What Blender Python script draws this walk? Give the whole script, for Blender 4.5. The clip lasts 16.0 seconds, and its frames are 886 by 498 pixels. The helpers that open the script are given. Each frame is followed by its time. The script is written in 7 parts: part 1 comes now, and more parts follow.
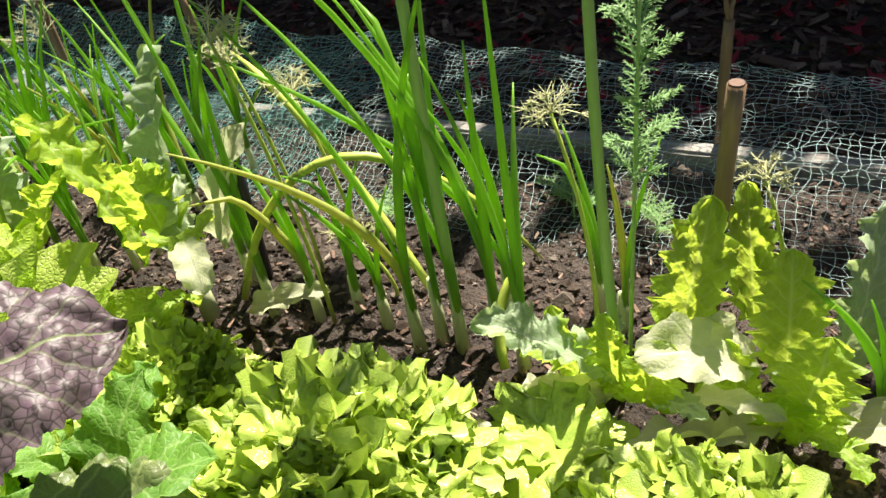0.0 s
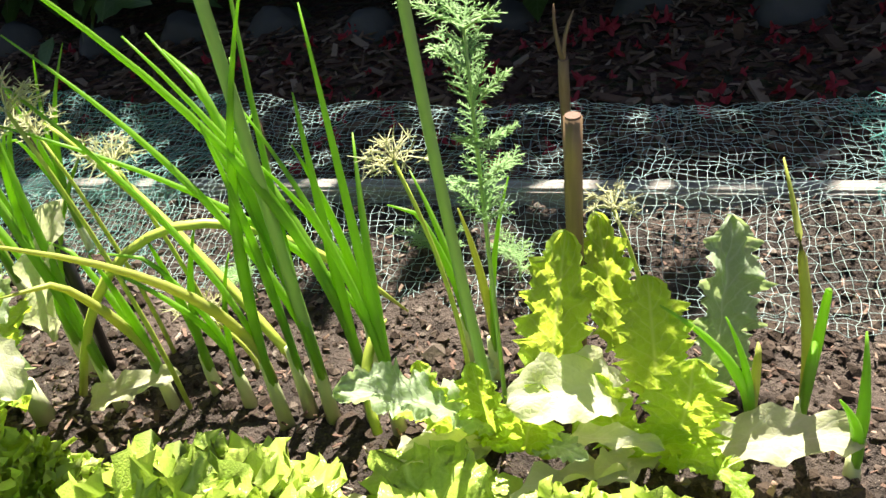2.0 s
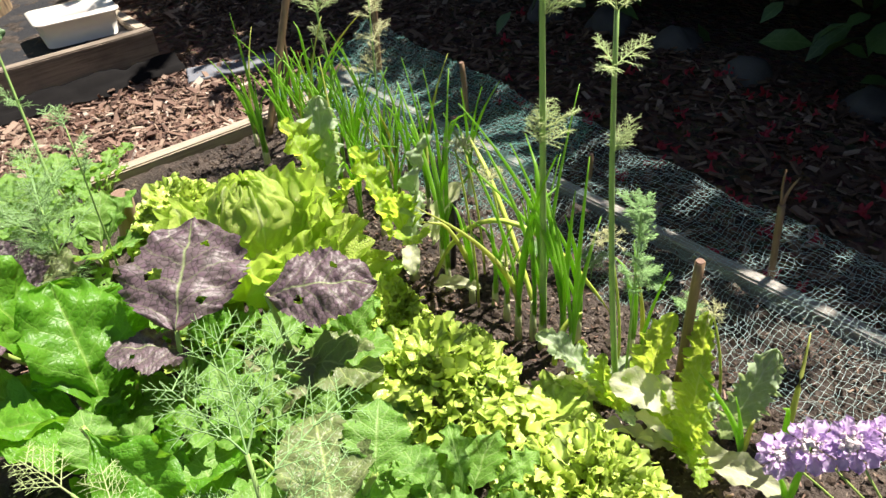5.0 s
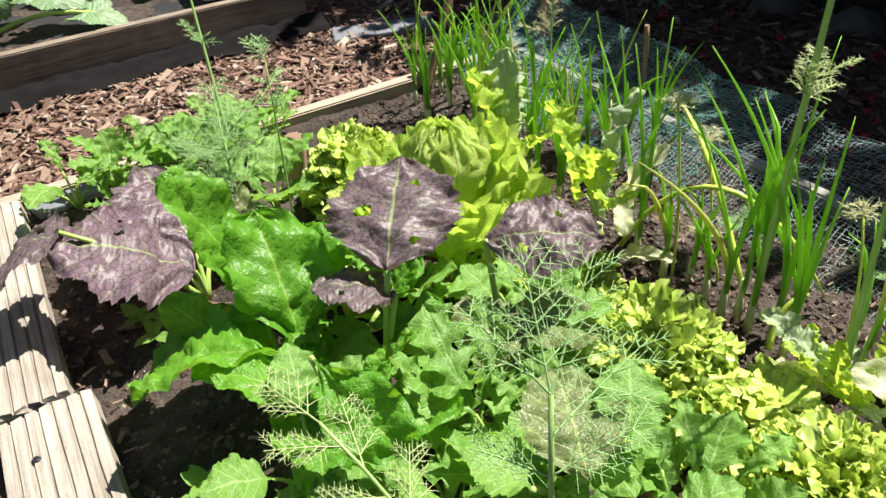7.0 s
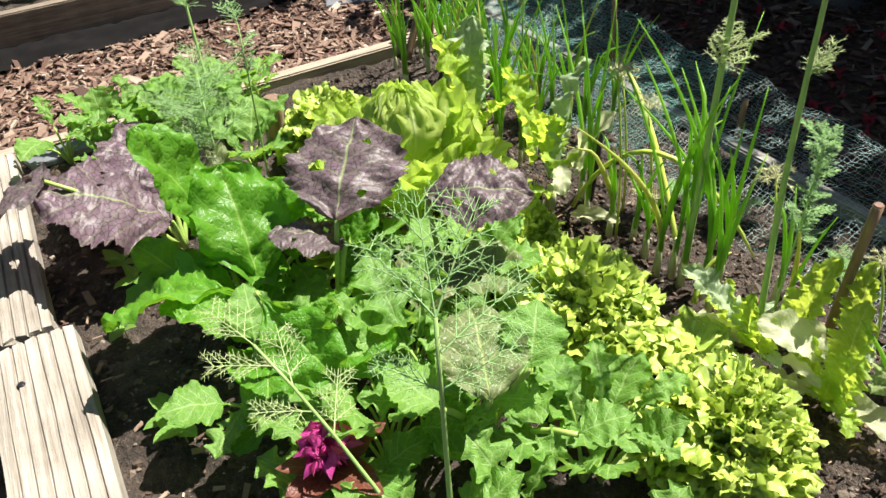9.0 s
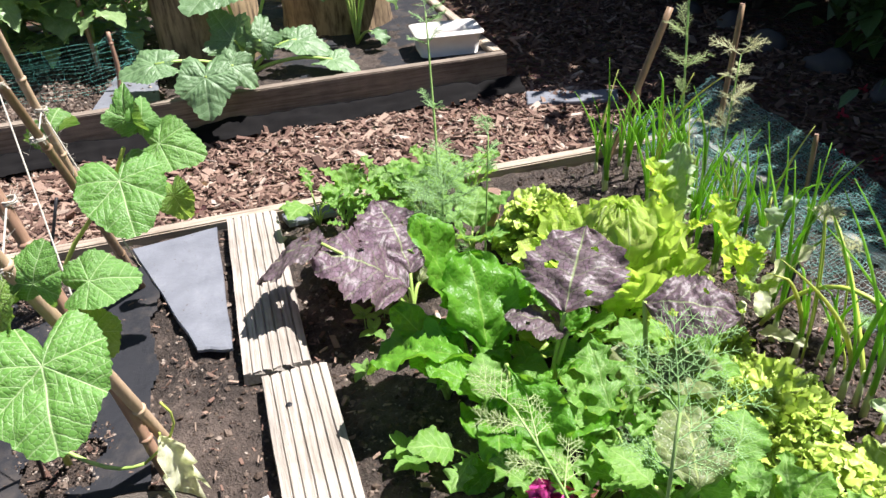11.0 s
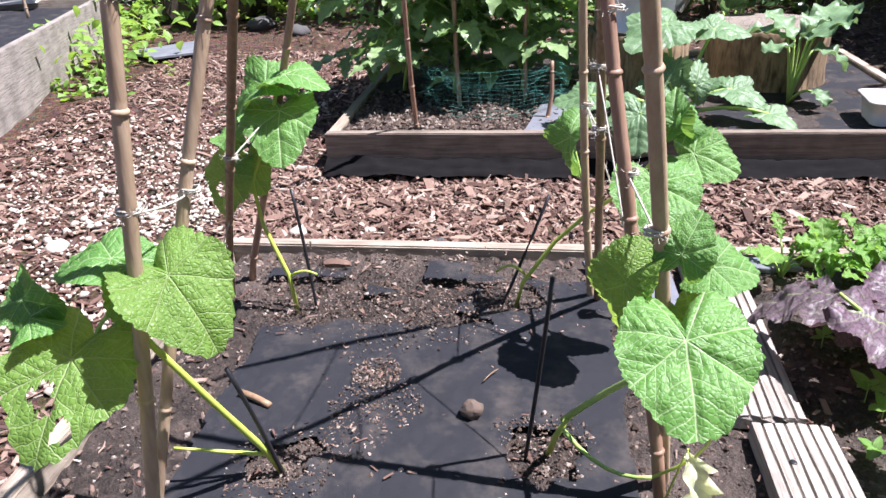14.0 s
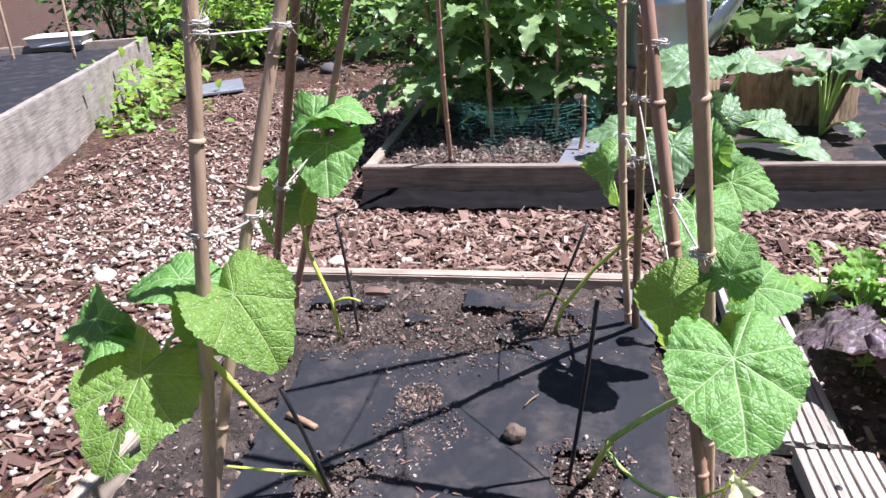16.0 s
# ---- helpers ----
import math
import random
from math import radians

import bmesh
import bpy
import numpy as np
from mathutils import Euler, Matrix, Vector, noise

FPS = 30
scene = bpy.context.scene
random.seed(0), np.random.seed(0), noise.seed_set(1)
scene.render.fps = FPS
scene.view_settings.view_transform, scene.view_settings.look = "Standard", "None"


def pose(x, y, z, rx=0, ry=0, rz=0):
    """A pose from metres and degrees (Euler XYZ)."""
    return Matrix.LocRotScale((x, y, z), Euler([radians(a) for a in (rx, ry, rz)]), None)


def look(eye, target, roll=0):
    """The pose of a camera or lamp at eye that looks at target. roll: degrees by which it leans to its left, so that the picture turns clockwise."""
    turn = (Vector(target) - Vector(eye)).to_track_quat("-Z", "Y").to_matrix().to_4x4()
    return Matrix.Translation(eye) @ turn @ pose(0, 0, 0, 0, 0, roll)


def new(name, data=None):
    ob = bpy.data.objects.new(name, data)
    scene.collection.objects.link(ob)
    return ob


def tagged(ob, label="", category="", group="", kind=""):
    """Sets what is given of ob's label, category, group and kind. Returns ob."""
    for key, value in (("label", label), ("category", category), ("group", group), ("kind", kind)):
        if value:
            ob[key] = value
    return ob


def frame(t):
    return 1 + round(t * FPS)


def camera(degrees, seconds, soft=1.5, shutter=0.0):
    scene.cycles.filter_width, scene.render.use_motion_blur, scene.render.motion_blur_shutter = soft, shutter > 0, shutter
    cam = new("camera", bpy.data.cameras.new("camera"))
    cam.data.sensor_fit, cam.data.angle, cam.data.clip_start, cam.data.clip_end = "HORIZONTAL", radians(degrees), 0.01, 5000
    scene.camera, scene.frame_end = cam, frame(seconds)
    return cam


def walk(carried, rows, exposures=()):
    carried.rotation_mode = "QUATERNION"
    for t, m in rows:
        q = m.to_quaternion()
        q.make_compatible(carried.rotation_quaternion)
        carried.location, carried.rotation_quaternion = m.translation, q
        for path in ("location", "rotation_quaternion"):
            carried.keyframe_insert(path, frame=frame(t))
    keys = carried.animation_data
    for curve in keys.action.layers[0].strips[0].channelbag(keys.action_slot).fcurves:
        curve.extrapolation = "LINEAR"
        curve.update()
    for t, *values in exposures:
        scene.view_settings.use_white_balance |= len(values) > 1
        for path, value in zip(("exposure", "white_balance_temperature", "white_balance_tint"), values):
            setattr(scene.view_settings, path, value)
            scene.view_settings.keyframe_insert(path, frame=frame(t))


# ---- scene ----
cam = camera(62.7, 16.0)
PATH = [
    (0, (0.29, 0.291, 0.512), (1.663, 1.132, -0.675), -10.2),
    (0.5, (0.325, 0.356, 0.473), (1.785, 1.028, -0.718), -8.8),
    (1, (0.349, 0.376, 0.464), (1.884, 0.984, -0.665), -9.8),
    (1.5, (0.341, 0.359, 0.473), (1.904, 0.938, -0.632), -9.0),
    (2, (0.321, 0.285, 0.491), (1.892, 0.83, -0.621), -9.2),
    (2.5, (0.293, 0.198, 0.526), (1.892, 0.731, -0.55), -9.7),
    (3, (0.259, 0.107, 0.568), (1.831, 0.718, -0.507), -8.8),
    (3.5, (0.228, 0.058, 0.63), (1.695, 0.764, -0.532), -8.0),
    (4, (0.192, 0.026, 0.728), (1.58, 0.847, -0.456), -5.0),
    (4.5, (0.128, 0.001, 0.824), (1.361, 1.0, -0.394), -5.0),
    (5, (0.077, -0.046, 0.868), (1.061, 1.234, -0.313), -4.4),
    (5.2, (0.067, -0.056, 0.866), (0.986, 1.199, -0.406), -3.8),
    (7.3, (-0.064, 0.104, 0.791), (0.737, 1.532, -0.358), -4.5),
    (7.5, (-0.059, 0.106, 0.794), (0.759, 1.556, -0.314), -5.2),
    (8, (-0.032, 0.113, 0.783), (0.728, 1.46, -0.485), -5.1),
    (8.2, (-0.015, 0.094, 0.772), (0.751, 1.434, -0.501), -4.2),
    (10.3, (-0.128, -0.142, 0.965), (0.465, 1.313, -0.27), -2.0),
    (10.5, (-0.156, -0.133, 0.972), (0.351, 1.35, -0.271), -2.3),
    (11, (-0.214, -0.102, 0.979), (0.256, 1.512, -0.104), -2.9),
    (11.5, (-0.311, -0.11, 1.027), (0.013, 1.703, 0.246), -3.3),
    (12, (-0.461, -0.102, 1.036), (-0.421, 1.726, 0.226), -5.5),
    (12.5, (-0.565, -0.081, 1.022), (-0.671, 1.732, 0.182), -4.1),
    (13, (-0.63, -0.066, 0.981), (-0.869, 1.735, 0.144), -3.8),
    (13.5, (-0.632, -0.031, 0.91), (-0.9, 1.734, 0.008), -3.4),
    (14, (-0.626, -0.035, 0.885), (-0.899, 1.731, -0.013), -2.8),
    (14.5, (-0.628, -0.043, 0.864), (-0.925, 1.742, 0.013), -2.8),
    (15, (-0.626, -0.048, 0.875), (-0.914, 1.752, 0.053), -2.9),
    (15.5, (-0.636, -0.065, 0.891), (-0.954, 1.742, 0.095), -3.6),
    (16, (-0.651, -0.082, 0.89), (-0.997, 1.715, 0.082), -3.6),
]
EXPOSURES = [(0.0, 1.3, 6900, 11), (1.0, 1.6, 6900, 12), (2.5, 1.85, 6900, 12), (3.5, 2.05, 6800, 14), (4.2, 1.8, 6800, 13), (5.0, 1.35, 6750, 13), (8.0, 1.25, 6600, 10), (10.5, 1.25, 6350, 13), (11.0, 1.35, 6150, 16), (11.7, 1.5, 6000, 18), (12.5, 2.05, 5850, 20), (13.2, 1.8, 5800, 22), (14.0, 1.45, 5750, 23), (16.0, 1.4, 5650, 24)]
walk(cam, [(t, look(eye, target, roll)) for t, eye, target, roll in PATH], EXPOSURES)

# ---- light ----
SUN_AZ, SUN_EL = 89.0, 62.0  # degrees from +y towards +x, and above the horizon
world = bpy.data.worlds.new("sky")
scene.world = world
world.use_nodes = True
sky = world.node_tree.nodes.new("ShaderNodeTexSky")
sky.sky_type, sky.sun_disc = "NISHITA", False
sky.sun_elevation, sky.sun_rotation = radians(SUN_EL), radians(SUN_AZ)
world.node_tree.links.new(sky.outputs[0], world.node_tree.nodes["Background"].inputs[0])
world.node_tree.nodes["Background"].inputs[1].default_value = 0.034
sun = new("sun", bpy.data.lights.new("sun", "SUN"))
sun.data.energy, sun.data.angle, sun.data.color = 5.0, radians(0.5), (1.0, 0.95, 0.86)
sun_dir = Vector((math.sin(radians(SUN_AZ)) * math.cos(radians(SUN_EL)), math.cos(radians(SUN_AZ)) * math.cos(radians(SUN_EL)), math.sin(radians(SUN_EL))))
sun.matrix_world = look(sun_dir * 20, (0, 0, 0))


# ---- materials ----
class Nodes:
    """A short way to write a node material."""

    def __init__(self, name):
        self.m = bpy.data.materials.new(name)
        self.m.use_nodes = True
        self.t = self.m.node_tree
        self.b = self.t.nodes["Principled BSDF"]
        self.o = self.t.nodes["Material Output"]

    def n(self, kind, links=(), **values):
        node = self.t.nodes.new("ShaderNode" + kind)
        if "operation" in values:
            node.operation = values["operation"]
        if "data_type" in values:
            node.data_type, node.blend_type = values["data_type"], values["blend_type"]
        if "bands_direction" in values:
            node.wave_type, node.bands_direction = "BANDS", values["bands_direction"]
        if "feature" in values:
            node.feature = values["feature"]
        for i, v in links:
            if isinstance(v, bpy.types.NodeSocket):
                self.t.links.new(v, node.inputs[i])
            else:
                node.inputs[i].default_value = v
        return node

    def math(self, op, a, b=0.0, c=0.0):
        return self.n("Math", [(0, a), (1, b), (2, c)], operation=op).outputs[0]

    def coords(self, which="Object", scale=(1, 1, 1)):
        tc = self.n("TexCoord")
        return self.n("Mapping", [(0, tc.outputs[which]), (3, scale)]).outputs[0]

    def noise(self, vec, scale, detail=4.0, rough=0.6):
        return self.n("TexNoise", [(0, vec), (2, scale), (3, detail), (4, rough)]).outputs[0]

    def ramp(self, fac, *stops):
        r = self.n("ValToRGB", [(0, fac)])
        els = r.color_ramp.elements
        while len(els) < len(stops):
            els.new(0.5)
        for e, (p, c) in zip(els, stops):
            e.position, e.color = p, (*c, 1.0)
        return r.outputs[0]

    def mix(self, fac, a, b, blend="MIX"):
        def col(c):
            return c if isinstance(c, bpy.types.NodeSocket) else (*c, 1.0)
        n = self.n("Mix", data_type="RGBA", blend_type=blend)
        for i, v in ((0, fac), (6, col(a)), (7, col(b))):
            if isinstance(v, bpy.types.NodeSocket):
                self.t.links.new(v, n.inputs[i])
            else:
                n.inputs[i].default_value = v
        return n.outputs[2]

    def bump(self, height, strength=0.5, dist=0.01):
        return self.n("Bump", [(0, strength), (1, dist), ("Height", height)]).outputs[0]

    def set(self, color, rough=0.7, normal=None, metal=0.0, spec=0.5):
        for name, v in (("Base Color", color), ("Roughness", rough), ("Metallic", metal), ("Specular IOR Level", spec), ("Normal", normal)):
            if v is None:
                continue
            if isinstance(v, bpy.types.NodeSocket):
                self.t.links.new(v, self.b.inputs[name])
            else:
                self.b.inputs[name].default_value = (*v, 1.0) if isinstance(v, tuple) else v
        return self.m


def soil_material():
    k = Nodes("dark_soil")
    p = k.coords()
    big, mid, fine = k.noise(p, 4, 3), k.noise(p, 38, 5, 0.7), k.noise(p, 160, 3, 0.7)
    c = k.ramp(mid, (0.32, (0.014, 0.01, 0.008)), (0.56, (0.05, 0.037, 0.029)), (0.78, (0.17, 0.13, 0.105)))
    c = k.mix(k.math("MULTIPLY", k.ramp(big, (0.45, (0, 0, 0)), (0.75, (1, 1, 1))), 0.75), c, (0.16, 0.122, 0.1))
    c = k.mix(k.math("GREATER_THAN", fine, 0.69), c, (0.34, 0.28, 0.22))
    h = k.math("ADD", k.math("MULTIPLY", mid, 1.0), k.math("MULTIPLY", fine, 0.5))
    return k.set(c, k.ramp(fine, (0.35, (0.95, 0.95, 0.95)), (0.7, (0.45, 0.45, 0.45))), k.bump(h, 1.0, 0.02), spec=0.4)


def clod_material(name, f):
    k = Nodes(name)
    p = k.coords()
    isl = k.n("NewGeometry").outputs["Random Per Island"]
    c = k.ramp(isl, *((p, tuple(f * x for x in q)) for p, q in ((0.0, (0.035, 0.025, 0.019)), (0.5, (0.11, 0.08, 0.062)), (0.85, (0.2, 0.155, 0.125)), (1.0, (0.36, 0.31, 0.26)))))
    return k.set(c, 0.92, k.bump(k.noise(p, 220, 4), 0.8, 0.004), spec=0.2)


def bark_material(name, stops, rough=0.75):
    k = Nodes(name)
    p = k.coords()
    isl = k.n("NewGeometry").outputs["Random Per Island"]
    c = k.ramp(isl, *stops)
    c = k.mix(k.math("MULTIPLY", k.noise(p, 130, 4), 0.55), c, (0.07, 0.04, 0.028))
    return k.set(c, rough, k.bump(k.noise(k.coords(scale=(1, 1, 1)), 260, 4), 0.6, 0.003), spec=0.3)


def mulch_ground_material():
    k = Nodes("mulch_ground")
    p = k.coords()
    v = k.n("TexVoronoi", [(0, p), (2, 42.0)])
    c = k.ramp(k.noise(p, 26, 5), (0.3, (0.03, 0.018, 0.013)), (0.55, (0.13, 0.075, 0.05)), (0.8, (0.3, 0.2, 0.14)))
    c = k.mix(0.5, c, v.outputs["Color"], "MULTIPLY")
    h = k.math("ADD", v.outputs["Distance"], k.noise(p, 90, 4))
    return k.set(c, 0.85, k.bump(h, 1.0, 0.02), spec=0.25)


def timber_material(name, light, dark, grain=(3, 60, 60), rough=0.8):
    k = Nodes(name)
    p = k.coords(scale=grain)
    g, blot, fine = k.noise(p, 2.0, 6, 0.65), k.noise(k.coords(), 7, 4), k.noise(k.coords(), 160, 3)
    c = k.ramp(g, (0.3, dark), (0.52, light), (0.75, tuple(min(1, x * 1.25) for x in light)))
    c = k.mix(k.math("MULTIPLY", k.ramp(blot, (0.42, (0, 0, 0)), (0.7, (1, 1, 1))), 0.55), c, tuple(x * 0.55 for x in dark))
    rnd = k.n("ObjectInfo").outputs["Random"]
    c = k.mix(k.math("MULTIPLY", rnd, 0.2), c, dark)
    return k.set(c, rough, k.bump(k.math("ADD", g, k.math("MULTIPLY", fine, 0.4)), 0.7, 0.004), spec=0.25)


def fabric_material():
    k = Nodes("weed_fabric")
    p = k.coords()
    wv = k.n("TexWave", [(0, p), (1, 420.0)], bands_direction="X").outputs[1]
    wh = k.n("TexWave", [(0, p), (1, 420.0)], bands_direction="Y").outputs[1]
    dust = k.noise(p, 9, 6, 0.7)
    c = k.mix(k.ramp(dust, (0.5, (0, 0, 0)), (0.78, (1, 1, 1))), (0.02, 0.021, 0.025), (0.085, 0.072, 0.062))
    h = k.math("ADD", k.math("MULTIPLY", wv, wh), k.math("MULTIPLY", k.noise(p, 14, 3), 3.0))
    return k.set(c, 0.7, k.bump(h, 0.3, 0.004), spec=0.25)


def slate_material():
    k = Nodes("grey_slate")
    p = k.coords()
    c = k.ramp(k.noise(p, 11, 6, 0.7), (0.3, (0.12, 0.128, 0.148)), (0.6, (0.17, 0.18, 0.205)), (0.85, (0.25, 0.255, 0.27)))
    c = k.mix(k.math("GREATER_THAN", k.noise(p, 120, 2), 0.71), c, (0.09, 0.075, 0.065))
    return k.set(c, 0.55, k.bump(k.noise(p, 24, 6, 0.7), 0.35, 0.006), spec=0.4)


def cane_material(name, a, b):
    k = Nodes(name)
    p = k.coords("Object", (40, 40, 3))
    rnd = k.n("ObjectInfo").outputs["Random"]
    c = k.ramp(k.noise(p, 3, 5), (0.3, a), (0.7, b))
    c = k.mix(k.math("MULTIPLY", rnd, 0.35), c, tuple(x * 0.6 for x in a))
    c = k.mix(k.math("MULTIPLY", k.noise(k.coords(), 30, 4), 0.35), c, (0.16, 0.1, 0.06))
    return k.set(c, 0.5, k.bump(k.noise(p, 6, 4), 0.3, 0.002), spec=0.4)


def plain(name, color, rough=0.6, metal=0.0, spec=0.4, spots=(0, 0, 0), amount=0.3, scale=25, bump=0.2):
    k = Nodes(name)
    p = k.coords()
    c = k.mix(k.math("MULTIPLY", k.noise(p, scale, 5, 0.65), amount), color, spots)
    return k.set(c, rough, k.bump(k.noise(p, scale * 4, 4), bump, 0.003), metal, spec)


def leaf_material(name, base, alt, vein, back=None, mode="pinnate", nv=7.0, rough=0.42, trans=0.35, vw=0.05, pucker=0.5, edge=None, random_mix=0.5, net_mix=0.3, spots=0.3, crackle=0.0, side_mix=0.7):
    """A thin leaf: uv.x runs along it (or is the radius), uv.y across it from -1 to 1 (or the angle in turns)."""
    k = Nodes(name)
    uv = k.n("UVMap")
    sep = k.n("SeparateXYZ", [(0, uv.outputs[0])])
    u, v = sep.outputs[0], sep.outputs[1]
    p = k.coords()
    wob = k.math("MULTIPLY", k.math("SUBTRACT", k.noise(uv.outputs[0], 5, 2), 0.5), 0.05)
    if mode == "pinnate":
        av = k.math("ABSOLUTE", k.math("SUBTRACT", v, 0.5))
        rib = k.math("SUBTRACT", 1.0, k.n("MapRange", [(0, av), (1, 0.0), (2, vw * 0.8)]).outputs[0])
        s = k.math("MULTIPLY", k.math("ADD", k.math("SUBTRACT", u, k.math("MULTIPLY", av, 0.55)), wob), nv)
        d = k.math("PINGPONG", s, 0.5)
    else:
        turn_step = 2 * math.pi / 7
        th = k.math("MULTIPLY", k.math("SUBTRACT", v, 0.5), 2 * math.pi)
        sec = k.math("DIVIDE", th, turn_step)
        ang = k.math("MULTIPLY", k.math("SUBTRACT", sec, k.math("ROUND", sec)), turn_step)
        perp = k.math("MULTIPLY", u, k.math("ABSOLUTE", k.math("SINE", ang)))
        rib = k.math("SUBTRACT", 1.0, k.n("MapRange", [(0, perp), (1, 0.0), (2, vw * 0.55)]).outputs[0])
        fwd = k.math("SUBTRACT", k.math("MULTIPLY", u, k.math("COSINE", ang)), k.math("MULTIPLY", perp, 0.8))
        d = k.math("PINGPONG", k.math("MULTIPLY", k.math("ADD", fwd, wob), nv), 0.5)
    side = k.math("SUBTRACT", 1.0, k.n("MapRange", [(0, d), (1, 0.0), (2, vw * 2.4)]).outputs[0])
    vor = k.n("TexVoronoi", [(0, p), (2, 22.0 if mode == "pinnate" else 13.0)], feature="DISTANCE_TO_EDGE").outputs[0]
    net = k.math("SUBTRACT", 1.0, k.n("MapRange", [(0, vor), (1, 0.0), (2, 0.1)]).outputs[0])
    veins = k.math("MAXIMUM", rib, k.math("MAXIMUM", k.math("MULTIPLY", side, side_mix), k.math("MULTIPLY", net, net_mix)))
    rnd = k.n("ObjectInfo").outputs["Random"]
    isl = k.n("NewGeometry").outputs["Random Per Island"]
    tone = k.math("ADD", k.math("MULTIPLY", k.noise(p, 16, 4), 0.6), k.math("MULTIPLY", k.math("ADD", rnd, isl), random_mix * 0.5))
    c = k.mix(k.n("MapRange", [(0, tone), (1, 0.2), (2, 0.75)]).outputs[0], base, alt)
    if crackle:
        c = k.mix(k.math("MULTIPLY", net, crackle), c, tuple(x * 0.2 for x in base))
    if edge:
        lim = k.math("ABSOLUTE", k.math("SUBTRACT", v, 0.5)) if mode == "pinnate" else k.math("MULTIPLY", u, 0.5)
        e = k.n("MapRange", [(0, k.math("ADD", lim, k.math("MULTIPLY", wob, 1.5))), (1, edge[1]), (2, 0.5)]).outputs[0]
        c = k.mix(e, c, edge[0])
    c = k.mix(veins, c, vein)
    spot = k.math("GREATER_THAN", k.noise(p, 70, 3), 0.72)
    c = k.mix(k.math("MULTIPLY", spot, spots), c, tuple(min(1, x * 1.6 + 0.03) for x in alt))
    h = k.math("SUBTRACT", k.math("MULTIPLY", k.n("MapRange", [(0, vor), (1, 0.0), (2, 0.3)]).outputs[0], 0.4), veins)
    normal = k.bump(h, min(1.0, pucker * 0.45), 0.0028)
    k.set(c, rough, normal, spec=0.45)
    tr = k.n("BsdfTranslucent", [(0, k.mix(0.6, c, back or alt)), (1, normal)])
    mx = k.n("MixShader", [(0, min(0.6, trans * 1.3)), (1, k.b.outputs[0]), (2, tr.outputs[0])])
    k.t.links.new(mx.outputs[0], k.o.inputs[0])
    return k.m


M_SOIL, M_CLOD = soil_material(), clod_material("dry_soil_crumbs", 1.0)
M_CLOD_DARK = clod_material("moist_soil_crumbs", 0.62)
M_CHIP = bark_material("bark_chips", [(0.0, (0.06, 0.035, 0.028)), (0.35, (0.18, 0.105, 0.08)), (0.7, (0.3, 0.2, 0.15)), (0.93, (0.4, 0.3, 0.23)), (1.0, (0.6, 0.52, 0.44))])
# Same bark on the border side; a darker chip colour carries the shade.
M_CHIP_SHADED = bark_material("shaded_bark_chips", [(0.0, (0.045, 0.026, 0.02)), (0.5, (0.13, 0.075, 0.052)), (0.85, (0.22, 0.145, 0.1)), (1.0, (0.4, 0.3, 0.23))])
M_MULCH = mulch_ground_material()
M_BOARD = timber_material("weathered_board", (0.4, 0.34, 0.27), (0.2, 0.155, 0.115))
# Front board of the far bed: its brown is darkened for the unlit face.
M_BROWN_SHADED = timber_material("brown_shaded_board", (0.27, 0.225, 0.18), (0.11, 0.085, 0.065))
M_BOARD_Y = timber_material("weathered_board_long", (0.42, 0.36, 0.28), (0.2, 0.155, 0.115), (60, 3, 60))
M_GREY_BOARD = timber_material("silver_board", (0.38, 0.365, 0.335), (0.2, 0.18, 0.155), (60, 3, 60))
M_DECK = timber_material("pale_decking", (0.4, 0.365, 0.32), (0.23, 0.195, 0.16), (80, 3, 80))
M_FABRIC, M_SLATE = fabric_material(), slate_material()
M_CANE = cane_material("bamboo", (0.46, 0.32, 0.2), (0.64, 0.49, 0.34))
M_CANE_RED = cane_material("brown_bamboo", (0.3, 0.17, 0.115), (0.46, 0.3, 0.21))
M_STAKE = cane_material("hazel_stake", (0.2, 0.125, 0.07), (0.36, 0.24, 0.14))
M_STICK = plain("black_stick", (0.02, 0.02, 0.024), 0.4)
M_STRING = plain("jute_string", (0.55, 0.52, 0.45), 0.9, spots=(0.3, 0.27, 0.2), amount=0.5, scale=120)
M_NET = plain("net_thread", (0.22, 0.45, 0.42), 0.35, spots=(0.75, 0.82, 0.82), amount=0.8, scale=9)
M_NET_GREEN = plain("green_net_thread", (0.07, 0.32, 0.27), 0.45, spots=(0.2, 0.4, 0.36), amount=0.5, scale=20)
M_ZINC = plain("galvanised_zinc", (0.62, 0.65, 0.67), 0.34, 0.85, spots=(0.36, 0.38, 0.4), amount=0.6, scale=16, bump=0.1)
M_TUB = plain("white_plastic", (0.78, 0.76, 0.72), 0.35, spots=(0.42, 0.3, 0.2), amount=0.3, scale=14)
M_BLUE = plain("blue_glaze", (0.13, 0.33, 0.6), 0.2, spots=(0.3, 0.5, 0.75), amount=0.4, scale=18, bump=0.1)
M_STONE = plain("boulder_stone", (0.06, 0.058, 0.058), 0.9, spots=(0.11, 0.105, 0.1), amount=0.7, scale=12, bump=0.7)
M_PEBBLE = plain("pale_pebbles", (0.5, 0.45, 0.38), 0.75, spots=(0.4, 0.3, 0.22), amount=0.5, scale=18, bump=0.5)
M_WHITE_PAVER = plain("speckled_paver", (0.72, 0.71, 0.69), 0.8, spots=(0.05, 0.05, 0.05), amount=0.6, scale=90, bump=0.6)


